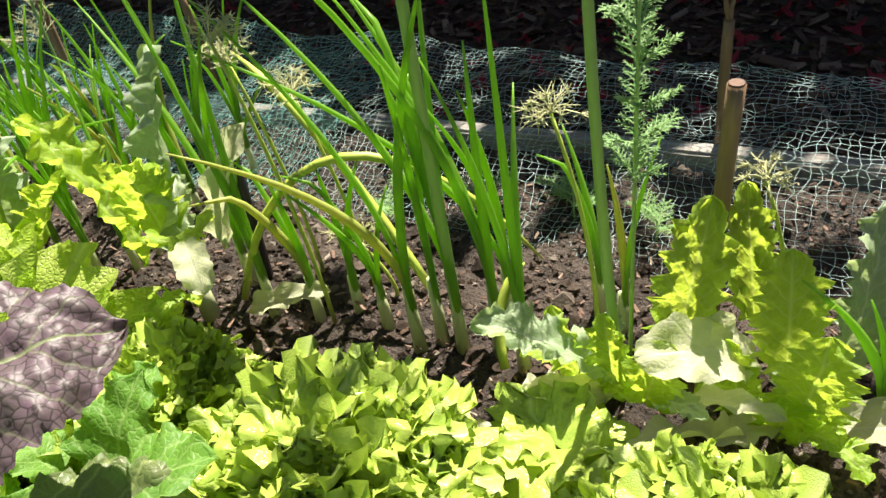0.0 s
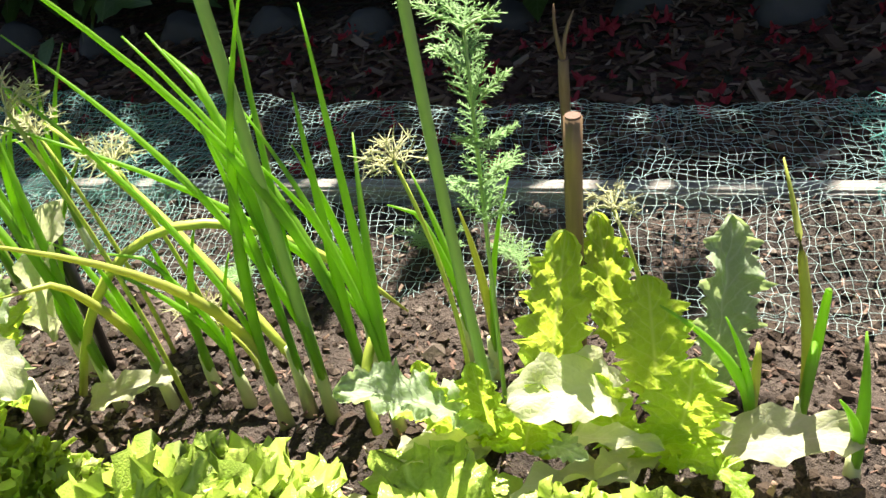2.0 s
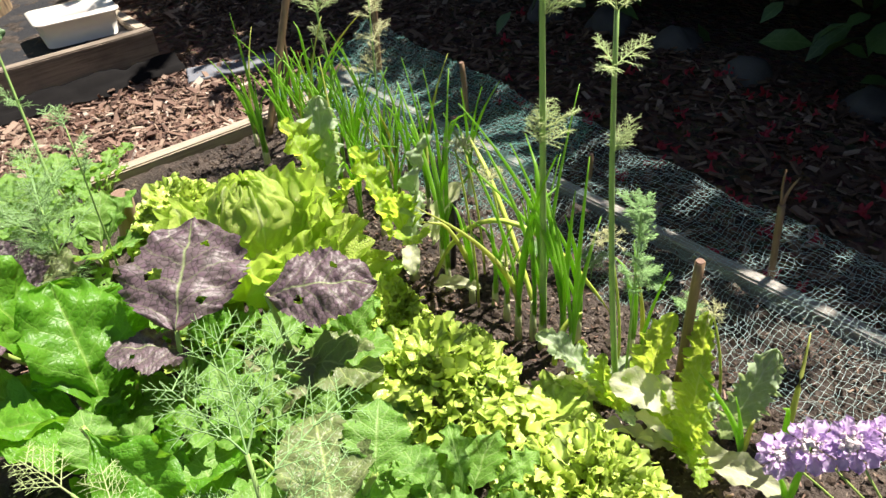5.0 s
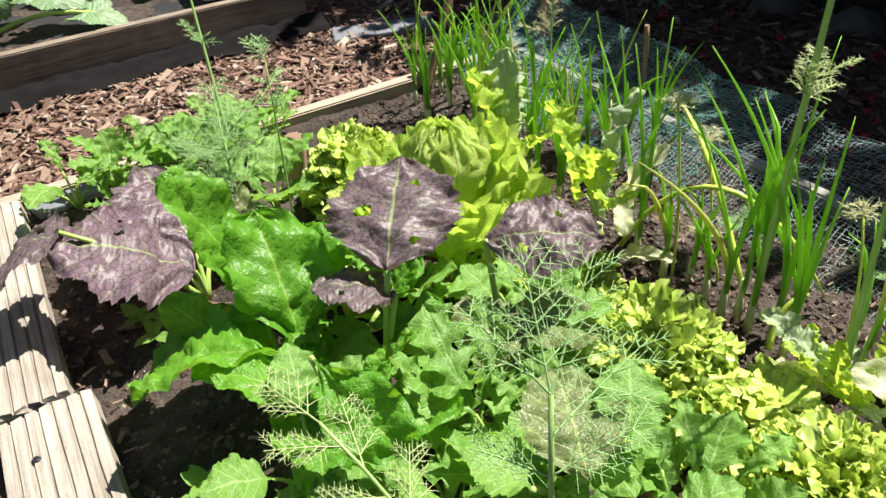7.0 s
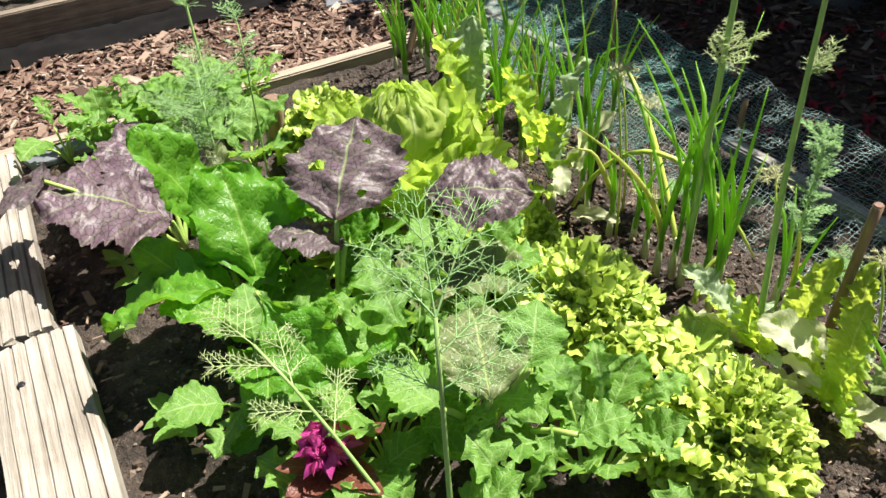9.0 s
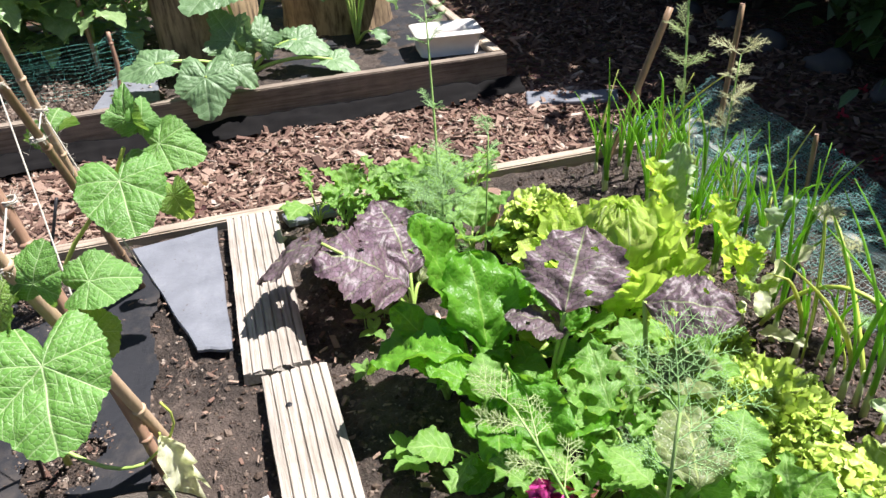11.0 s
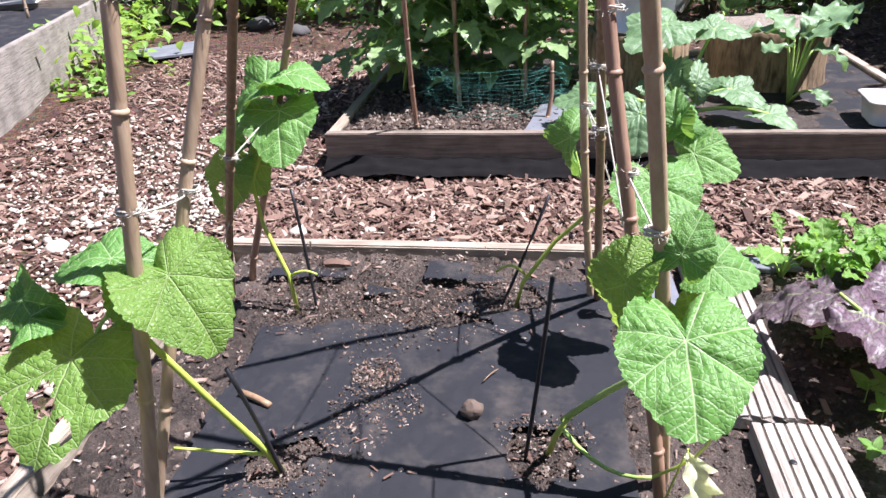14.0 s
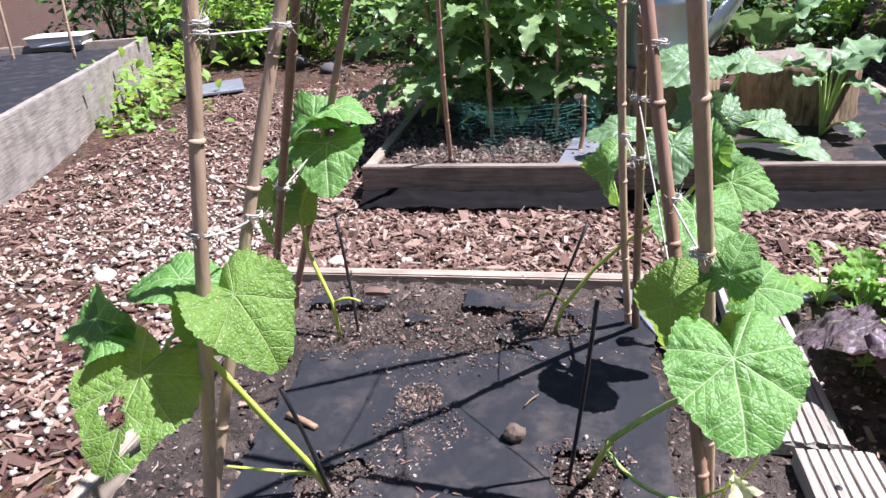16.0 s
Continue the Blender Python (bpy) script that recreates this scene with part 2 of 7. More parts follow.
# ---- building blocks ----
class Geo:
    """Vertices, faces and uvs that gather into one mesh."""

    def __init__(self):
        self.v, self.f, self.uv = [], [], []

    def add(self, verts, faces, uvs=None):
        k = len(self.v)
        self.v.extend(tuple(p) for p in verts)
        self.f.extend(tuple(i + k for i in q) for q in faces)
        self.uv.extend(uvs if uvs is not None else [(0.0, 0.0)] * len(verts))
        return self

    def mesh(self, name, material, smooth=True):
        me = bpy.data.meshes.new(name)
        me.from_pydata(self.v, [], self.f)
        layer = me.uv_layers.new(name="UVMap")
        idx = np.empty(len(me.loops), np.int32)
        me.loops.foreach_get("vertex_index", idx)
        layer.data.foreach_set("uv", np.array(self.uv, np.float32)[idx].ravel())
        if smooth:
            me.polygons.foreach_set("use_smooth", [True] * len(me.polygons))
        me.materials.append(material)
        me.update()
        return me


def link(name, me, parent=None, m=None, label=""):
    ob = new(name, me)
    if parent is not None:
        ob.parent = parent
    if m is not None:
        ob.matrix_basis = m
    return tagged(ob, label)


def gpart(name, geo, material, parent=None, label="", m=None, smooth=True):
    return link(name, geo.mesh(name, material, smooth), parent, m, label)


def thing(name, at, label, category, group="", kind=""):
    root = new(name)
    root.empty_display_size = 0.05
    root.matrix_basis = Matrix.Translation(at)
    return tagged(root, label, category, group, kind)


def tube(points, radii, n=6, cap=True):
    """A round rod along points."""
    pts = [Vector(p) for p in points]
    if not isinstance(radii, (list, tuple)):
        radii = [radii] * len(pts)
    verts, faces, uvs = [], [], []
    ref = Vector((0.31, 0.17, 0.93))
    for i, p in enumerate(pts):
        t = (pts[min(i + 1, len(pts) - 1)] - pts[max(i - 1, 0)]).normalized()
        a = t.cross(ref)
        if a.length < 0.05:
            a = t.cross(Vector((1, 0, 0)))
        a.normalize()
        b = t.cross(a)
        for k in range(n):
            w = 2 * math.pi * k / n
            verts.append(p + (a * math.cos(w) + b * math.sin(w)) * radii[i])
            uvs.append((i / max(1, len(pts) - 1), k / n))
    for i in range(len(pts) - 1):
        for k in range(n):
            faces.append((i * n + k, i * n + (k + 1) % n, (i + 1) * n + (k + 1) % n, (i + 1) * n + k))
    if cap:
        faces += [tuple(reversed(range(n))), tuple(range((len(pts) - 1) * n, len(pts) * n))]
    return verts, faces, uvs


def bow(a, b, sag=(0, 0, 0), n=6):
    """Points from a to b, bent by sag in the middle."""
    a, b, s = Vector(a), Vector(b), Vector(sag)
    return [a.lerp(b, i / n) + s * (4 * (i / n) * (1 - i / n)) for i in range(n + 1)]


def beam(x0, x1, y0, y1, z0, z1, bevel=0.004, wob=0.002, cuts=10, seed=0):
    """A sawn board with eased edges and slightly uneven faces."""
    bm = bmesh.new()
    bmesh.ops.create_cube(bm, size=1.0)
    d = Vector((x1 - x0, y1 - y0, z1 - z0))
    for v in bm.verts:
        v.co = Vector(((x0 + x1) / 2 + v.co.x * d.x, (y0 + y1) / 2 + v.co.y * d.y, (z0 + z1) / 2 + v.co.z * d.z))
    axis = max(range(3), key=lambda i: d[i])
    long_edges = [e for e in bm.edges if abs((e.verts[0].co - e.verts[1].co)[axis]) > d[axis] * 0.9]
    bmesh.ops.subdivide_edges(bm, edges=long_edges, cuts=cuts, use_grid_fill=True)
    bmesh.ops.bevel(bm, geom=[e for e in bm.edges if len(e.link_faces) == 2 and e.calc_face_angle(0) > 0.8], offset=bevel, segments=2, affect="EDGES")
    for v in bm.verts:
        v.co += noise.noise_vector(v.co * 3.1 + Vector((seed, 0, 0))) * wob
    me = bpy.data.meshes.new("board")
    bm.to_mesh(me)
    bm.free()
    return me


def with_material(me, material, smooth=False):
    me.materials.append(material)
    if smooth:
        me.polygons.foreach_set("use_smooth", [True] * len(me.polygons))
    return me


def sheet(x0, x1, y0, y1, nx, ny, height, keep=None):
    """A grid over a rectangle with height(x, y); keep(x, y) says which faces stay."""
    g = Geo()
    xs, ys = np.linspace(x0, x1, nx + 1), np.linspace(y0, y1, ny + 1)
    verts = [(x, y, height(x, y)) for y in ys for x in xs]
    faces = []
    for j in range(ny):
        for i in range(nx):
            if keep is None or keep((xs[i] + xs[i + 1]) / 2, (ys[j] + ys[j + 1]) / 2):
                k = j * (nx + 1) + i
                faces.append((k, k + 1, k + nx + 2, k + nx + 1))
    return g.add(verts, faces)


def n3(x, y, z=0.0):
    return noise.noise(Vector((x, y, z)))


PATH_Z = -0.14


def soil_z(x, y):
    heap = 0.024 * max(0.0, min(1.0, (x - 0.97) / 0.09)) if y < 1.7 else 0.0
    return heap + 0.012 * n3(x * 5, y * 5) + 0.012 * n3(x * 17, y * 17, 3) + 0.007 * n3(x * 55, y * 55, 5)


def mulch_z(x, y):
    rise = 0.05 * max(0.0, min(1.0, (x - 1.3) / 0.8))
    return PATH_Z + 0.02 * n3(x * 2.2, y * 2.2) + 0.012 * n3(x * 9, y * 9, 2) + 0.006 * n3(x * 30, y * 30, 4) + rise


CHIP_FACES = [(0, 1, 2, 3), (7, 6, 5, 4), (0, 4, 5, 1), (1, 5, 6, 2), (2, 6, 7, 3), (3, 7, 4, 0)]


def chips(count, area, height, size, rng, flat=0.22, tilt=0.35):
    """Loose flakes of bark lying at all angles."""
    g = Geo()
    made = 0
    while made < count:
        x, y = area(rng)
        made += 1
        l = rng.uniform(*size) * (1.7 if rng.random() < 0.08 else 1.0)
        w, t = l * rng.uniform(0.14, 0.42), l * rng.uniform(0.03, flat * 0.6)
        m = Matrix.Translation((x, y, height(x, y) + rng.uniform(0.0, 0.014))) @ Euler((rng.gauss(0, tilt), rng.gauss(0, tilt), rng.uniform(0, 6.3))).to_matrix().to_4x4()
        k = rng.uniform(0.5, 1.0)
        base = [(-l, -w, -t), (l * k, -w * 0.8, -t), (l, w * k, -t), (-l * 0.9, w, -t)]
        top = [(-l * 0.95, -w * 0.9, t), (l * k * 0.9, -w * 0.7, t * 1.2), (l * 0.95, w * k * 0.9, t * 0.7), (-l * 0.85, w * 0.9, t)]
        g.add([m @ (Vector(c) * 0.5) for c in base + top], CHIP_FACES)
    return g


OCT = [(1, 0, 0), (0.3, 0.95, 0), (-0.8, 0.6, 0), (-0.8, -0.6, 0), (0.3, -0.95, 0), (0, 0, 0.8), (0, 0, -0.6)]
OCT_F = [(0, 1, 5), (1, 2, 5), (2, 3, 5), (3, 4, 5), (4, 0, 5), (1, 0, 6), (2, 1, 6), (3, 2, 6), (4, 3, 6), (0, 4, 6)]


def lumps(count, area, height, size, rng):
    """Small uneven crumbs."""
    g = Geo()
    for _ in range(count):
        x, y = area(rng)
        r = rng.uniform(*size) * (0.6 + rng.random() ** 3)
        m = Matrix.Translation((x, y, height(x, y) + r * 0.2)) @ Euler((rng.uniform(-0.6, 0.6), rng.uniform(-0.6, 0.6), rng.uniform(0, 6.3))).to_matrix().to_4x4()
        g.add([m @ (Vector(c) * r * rng.uniform(0.7, 1.25)) for c in OCT], OCT_F)
    return g


def rock(r, squash, seed, rings=7, seg=12, rough=0.25):
    g = Geo()
    verts = []
    for i in range(rings + 1):
        a = math.pi * i / rings
        for k in range(seg):
            b = 2 * math.pi * k / seg
            p = Vector((math.sin(a) * math.cos(b), math.sin(a) * math.sin(b), math.cos(a)))
            q = p * r * (1 + rough * n3(p.x * 1.3 + seed, p.y * 1.3, p.z * 1.3))
            verts.append((q.x, q.y, q.z * squash))
    faces = [(i * seg + k, (i + 1) * seg + k, (i + 1) * seg + (k + 1) % seg, i * seg + (k + 1) % seg) for i in range(rings) for k in range(seg)]
    return g.add(verts, faces)


# ---- ground and beds ----
BED_L, BED_R, BED_FAR, BED_NEAR = -1.47, 1.10, 1.66, -0.75
BACK_L, BACK_R, BACK_Y, BACK_FAR = -1.49, 0.90, 2.637, 4.05


def in_box(x0, x1, y0, y1):
    return lambda rng: (rng.uniform(x0, x1), rng.uniform(y0, y1))


def ground_z(x, y):
    near = max(0.0, 1.0 - max(0.0, math.hypot(x, y - 2) - 7) / 3)
    return mulch_z(x, y) * near + PATH_Z * (1 - near)


ground = gpart("ground", sheet(-8, 8, -6, 10, 150, 150, ground_z), M_MULCH)
far = sheet(-600, 600, -600, 600, 24, 24, lambda x, y: PATH_Z - 0.05)
ground_far = gpart("ground_distance", far, M_MULCH)
for ob, text in ((ground, "garden path of brown bark mulch over dark earth"), (ground_far, "brown earth reaching away round the garden")):
    tagged(ob, text, "ground", kind="structure")

rng = random.Random(3)
chip_sets = [
    ("bark_mulch", 16000, in_box(-1.7, 1.25, 1.72, 2.66), (0.01, 0.055), M_CHIP, "reddish brown bark chips strewn on the sunny path"),
    ("bark_mulch", 16000, in_box(-3.2, -1.53, 0.2, 5.0), (0.01, 0.055), M_CHIP, "pale and brown bark chips strewn on the side path"),
    ("bark_mulch", 11000, in_box(1.16, 2.25, -0.8, 4.2), (0.012, 0.05), M_CHIP_SHADED, "bark chips lying in the shade, coloured darker for it"),
    ("bark_mulch", 2500, in_box(0.95, 2.3, 2.6, 6.5), (0.02, 0.06), M_CHIP_SHADED, "bark chips beside the far bed, coloured darker for the shade"),
    ("bark_mulch", 1800, in_box(-2.6, 1.0, 4.1, 6.2), (0.02, 0.06), M_CHIP, "brown bark chips behind the far bed"),
]
for name, count, area, size, mat, text in chip_sets:
    tagged(gpart(name, chips(count, area, mulch_z, size, rng), mat, smooth=False), text, "bark mulch", kind="stuff")

bed_soil = gpart("bed_soil", sheet(BED_L + 0.02, BED_R - 0.02, BED_NEAR, BED_FAR, 230, 215, soil_z), M_SOIL)
tagged(bed_soil, "dark crumbly soil filling the front vegetable bed", "soil", kind="structure")
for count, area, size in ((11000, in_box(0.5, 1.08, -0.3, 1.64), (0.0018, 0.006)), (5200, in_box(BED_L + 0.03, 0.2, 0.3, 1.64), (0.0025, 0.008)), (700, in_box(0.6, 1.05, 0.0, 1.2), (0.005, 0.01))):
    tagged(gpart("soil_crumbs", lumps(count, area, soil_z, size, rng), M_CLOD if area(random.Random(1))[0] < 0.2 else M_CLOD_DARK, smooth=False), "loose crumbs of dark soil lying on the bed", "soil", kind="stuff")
tagged(gpart("soil_chips", chips(2600, in_box(0.55, 1.08, -0.3, 1.3), soil_z, (0.003, 0.012), rng), M_CHIP, smooth=False), "pale flecks of bark scattered on the dark soil", "bark mulch", kind="stuff")
tagged(gpart("soil_crumbs", lumps(4200, in_box(BACK_L + 0.05, -0.45, BACK_Y + 0.05, BACK_Y + 0.7), lambda x, y: soil_z(x, y) + 0.006, (0.003, 0.012), rng), M_CLOD, smooth=False), "loose crumbs of dry soil on the far bed", "soil", kind="stuff")
tagged(gpart("soil_chips", chips(1500, in_box(BED_L + 0.03, 0.15, 0.3, 1.64), soil_z, (0.006, 0.022), rng), M_CHIP, smooth=False), "small bark flakes scattered on the bed soil", "bark mulch", kind="stuff")


def bed_frame(label, boards):
    root = thing("raised_bed", (0, 0, PATH_Z), label, "raised bed")
    for i, (x0, x1, y0, y1, z0, z1, mat) in enumerate(boards):
        link("board", with_material(beam(x0, x1, y0, y1, z0, z1, seed=i * 7.3), mat), root, Matrix.Translation((0, 0, -PATH_Z)))
    return root


bed_frame("low weathered timber edging round the front vegetable bed", [
    (BED_L - 0.04, BED_R + 0.06, BED_FAR, BED_FAR + 0.04, -0.2, 0.028, M_BOARD),
    (BED_L - 0.04, BED_L, BED_NEAR, BED_FAR - 0.002, -0.2, 0.026, M_BOARD_Y),
    (BED_R, BED_R + 0.03, BED_NEAR, BED_FAR - 0.002, -0.2, 0.034, M_GREY_BOARD),
    (BED_L - 0.04, BED_R + 0.06, BED_NEAR - 0.042, BED_NEAR - 0.002, -0.2, 0.026, M_BOARD),
])
bed_frame("weathered brown timber raised bed across the path", [
    (BACK_L, BACK_R, BACK_Y, BACK_Y + 0.045, -0.2, 0.025, M_BROWN_SHADED),
    (BACK_R - 0.045, BACK_R, BACK_Y + 0.047, BACK_FAR, -0.2, 0.025, M_BOARD_Y),
    (BACK_L, BACK_L + 0.045, BACK_Y + 0.047, BACK_FAR, -0.2, 0.02, M_BOARD_Y),
    (BACK_L, BACK_R, BACK_FAR + 0.002, BACK_FAR + 0.045, -0.2, 0.02, M_BOARD),
])
back_soil = gpart("bed_soil", sheet(BACK_L + 0.04, BACK_R - 0.04, BACK_Y + 0.04, BACK_FAR, 120, 70, lambda x, y: soil_z(x, y) + 0.004), M_SOIL)
tagged(back_soil, "dark soil filling the far raised bed", "soil", kind="structure")


# ---- stepping boards, slates and other flat things in the front bed ----
def deck_plank(x0, x1, y0, y1, z0, z1, label, turn=0.0):
    """A grooved decking board; the grooves run along it."""
    w, l, ridges = x1 - x0, y1 - y0, 7
    prof = [(-w / 2, 0.0)]
    for i in range(ridges):
        a, b = -w / 2 + w * i / ridges, -w / 2 + w * (i + 1) / ridges
        g = w / ridges * 0.13
        prof += [(a + g, z1 - z0 - (0.001 if i else 0.003)), (b - g, z1 - z0 - (0.001 if i < ridges - 1 else 0.003))]
        if i < ridges - 1:
            prof += [(b - g * 0.4, z1 - z0 - 0.006), (b + g * 0.4, z1 - z0 - 0.006)]
    prof.append((w / 2, 0.0))
    g, n, k = Geo(), 26, len(prof)
    verts = []
    for j in range(n + 1):
        y = -l / 2 + l * j / n
        for i, (x, z) in enumerate(prof):
            ragged = 0.006 * n3(x * 60, j) if j in (0, n) else 0.0
            verts.append((x + 0.0015 * n3(y * 9, i), y + ragged, z + 0.0014 * n3(x * 40, y * 12, 7)))
    faces = [(j * k + i, j * k + i + 1, (j + 1) * k + i + 1, (j + 1) * k + i) for j in range(n) for i in range(k - 1)]
    faces += [(j * k + k - 1, j * k, (j + 1) * k, (j + 1) * k + k - 1) for j in range(n)]
    faces += [tuple(range(k)), tuple(reversed(range(n * k, n * k + k)))]
    g.add(verts, faces)
    ob = gpart("deck_plank", g, M_DECK, smooth=False, m=pose((x0 + x1) / 2, (y0 + y1) / 2, z0, 0, 0, turn))
    return tagged(ob, label, "plank", "stepping planks in the bed")


deck_plank(-0.297, -0.163, 1.022, 1.655, 0.004, 0.036, "pale weathered grooved decking plank laid up to the bed edge", -0.8)
deck_plank(-0.267, -0.137, 0.36, 1.0, 0.006, 0.04, "pale weathered grooved decking plank with a knot, laid as a step", 0.3)
tagged(link("knot", rock(0.006, 0.3, 2).mesh("knot", M_STICK), None, pose(-0.226, 0.905, 0.040)), "small dark knot hole plug on the decking plank", "knot")


def slab(name, outline, z, thick, material, label, category, tilt=(0, 0), group="", rag=0.004):
    """A flat piece of stone with a broken, slightly ragged outline."""
    cx, cy = sum(p[0] for p in outline) / len(outline), sum(p[1] for p in outline) / len(outline)
    ring = []
    for i, (x, y) in enumerate(outline):
        nx, ny = outline[(i + 1) % len(outline)]
        for k in range(8):
            px, py = x + (nx - x) * k / 8, y + (ny - y) * k / 8
            ring.append((px - cx + rag * n3(px * 40, py * 40), py - cy + rag * n3(py * 40, px * 40, 5)))
    n, g = len(ring), Geo()
    verts = [(x, y, 0) for x, y in ring] + [(x, y, thick * 0.7) for x, y in ring] + [(x * 0.975, y * 0.975, thick) for x, y in ring]
    faces = [(i, (i + 1) % n, n + (i + 1) % n, n + i) for i in range(n)] + [(n + i, n + (i + 1) % n, 2 * n + (i + 1) % n, 2 * n + i) for i in range(n)]
    faces += [tuple(range(2 * n, 3 * n)), tuple(reversed(range(n)))]
    ob = gpart(name, g.add(verts, faces), material, smooth=False, m=pose(cx, cy, z, tilt[0], tilt[1], 0))
    return tagged(ob, label, category, group)


slab("slate_piece", [(-0.528, 1.615), (-0.318, 1.65), (-0.315, 1.13), (-0.385, 1.15)], 0.012, 0.01, M_SLATE, "pointed grey slate lying beside the decking plank", "slate", group="slates on the beds")
slab("slate_piece", [(-0.15, 1.645), (-0.02, 1.655), (-0.01, 1.60), (-0.14, 1.585)], 0.012, 0.012, M_SLATE, "small grey slate tucked against the bed edge", "slate", group="slates on the beds")
slab("slate_piece", [(-0.71, 2.69), (-0.47, 2.69), (-0.50, 3.3), (-0.60, 3.35)], 0.008, 0.012, M_SLATE, "long grey slate lying on the far raised bed", "slate", group="slates on the beds")
slab("slate_piece", [(0.95, 2.55), (1.3, 2.42), (1.25, 2.32), (0.9, 2.42)], PATH_Z + 0.012, 0.012, M_SLATE, "grey slate flat on the bark path", "slate", group="slates on the beds")
slab("slate_piece", [(-3.6, 4.9), (-3.2, 5.3), (-3.0, 4.9), (-3.3, 4.7)], PATH_Z + 0.03, 0.02, M_SLATE, "grey slate lying on the bark path by the leafy plants", "slate", group="slates on the beds")
slab("paver", [(-0.39, 0.70), (-0.285, 0.73), (-0.275, 0.5), (-0.38, 0.48)], 0.006, 0.02, M_WHITE_PAVER, "white speckled stone paver lying beside the plank", "paver")


def sheet_edge(x, y):
    return 0.025 * n3(x * 7, y * 7, 9) + 0.012 * n3(x * 25, y * 25, 2)


def on_fabric(x, y):
    e = sheet_edge(x, y)
    if not (-1.24 + 0.09 * max(0, y - 1.2) + e < x < -0.47 + e and 0.3 < y < 1.52 + e):
        return False
    if y > 1.30 + e and x < -0.86 + 0.5 * (1.55 - y) + 3 * e:
        return False
    for cx, cy, r in ((-0.605, 0.925, 0.07), (-0.69, 1.43, 0.075), (-1.18, 1.36, 0.09), (-1.06, 0.85, 0.06)):
        if math.hypot(x - cx, y - cy) < r + 1.5 * e:
            return False
    return True


fab = gpart("weed_fabric", sheet(-1.4, -0.4, 0.28, 1.58, 200, 260, lambda x, y: 0.016 + 0.5 * soil_z(x, y) * 0.4 + 0.006 * n3(x * 6, y * 6, 8), on_fabric), M_FABRIC)
tagged(fab, "black woven weed fabric spread over the cucumber bed", "weed fabric")
for x0, x1, y0, y1, s in ((-0.92, -0.79, 1.5, 1.6, 1), (-1.32, -1.1, 1.49, 1.55, 4), (-1.05, -0.93, 1.42, 1.47, 6)):
    f = gpart("fabric_scrap", sheet(x0, x1, y0, y1, 24, 20, lambda x, y: 0.019 + 0.004 * n3(x * 12, y * 12, s), lambda x, y: min(x - x0, x1 - x, y - y0, y1 - y) > 0.012 + 0.9 * sheet_edge(x * 2, y * 2)), M_FABRIC)
    tagged(f, "patch of black weed fabric showing through the soil", "weed fabric")


def patch_area(spots):
    def pick(r):
        cx, cy, rr = spots[r.randrange(len(spots))]
        a, d = r.uniform(0, 6.3), rr * r.random() ** 0.6
        return cx + d * math.cos(a), cy + d * math.sin(a)
    return pick


dust = patch_area([(-0.93, 1.02, 0.09), (-0.95, 0.93, 0.06), (-0.95, 1.12, 0.05), (-0.8, 1.35, 0.12), (-1.0, 1.3, 0.14), (-0.62, 0.93, 0.1), (-0.7, 1.42, 0.11), (-1.18, 1.36, 0.12), (-1.06, 0.85, 0.1), (-0.9, 1.5, 0.3), (-1.15, 1.5, 0.2)])
tagged(gpart("soil_crumbs", lumps(6500, dust, lambda x, y: 0.0175, (0.0008, 0.0034), rng), M_CLOD, smooth=False), "dry soil crumbs spilled on the black fabric", "soil", kind="stuff")
tagged(gpart("straw_bits", chips(420, dust, lambda x, y: 0.02, (0.004, 0.011), rng, 0.08), M_CHIP, smooth=False), "dry straw and bark bits on the black fabric", "bark mulch", kind="stuff")
tagged(link("soil_clod", rock(0.02, 0.75, 4, rough=0.5).mesh("soil_clod", M_CLOD), None, pose(-0.749, 1.007, 0.03)), "brown lump of dry soil on the black fabric", "clod")
chip = Geo().add(*tube(bow((-1.18, 1.56, 0.025), (-1.11, 1.55, 0.03), (0, 0, 0.004), 4), [0.01, 0.013, 0.013, 0.012, 0.006], 5))
tagged(gpart("wood_chip", chip, M_CHIP, smooth=False), "thick pale wood chip lying on the bed soil", "wood chip")
twigs = [((-1.13, 1.0, 0.02), (-1.2, 1.03, 0.024), 0.007), ((-0.735, 1.1, 0.024), (-0.71, 1.14, 0.024), 0.0014)]
for a, b, r in twigs:
    tagged(gpart("twig", Geo().add(*tube(bow(a, b, (0, 0, 0.003), 4), r, 5)), M_STAKE), "short dry twig lying on the weed fabric", "twig")


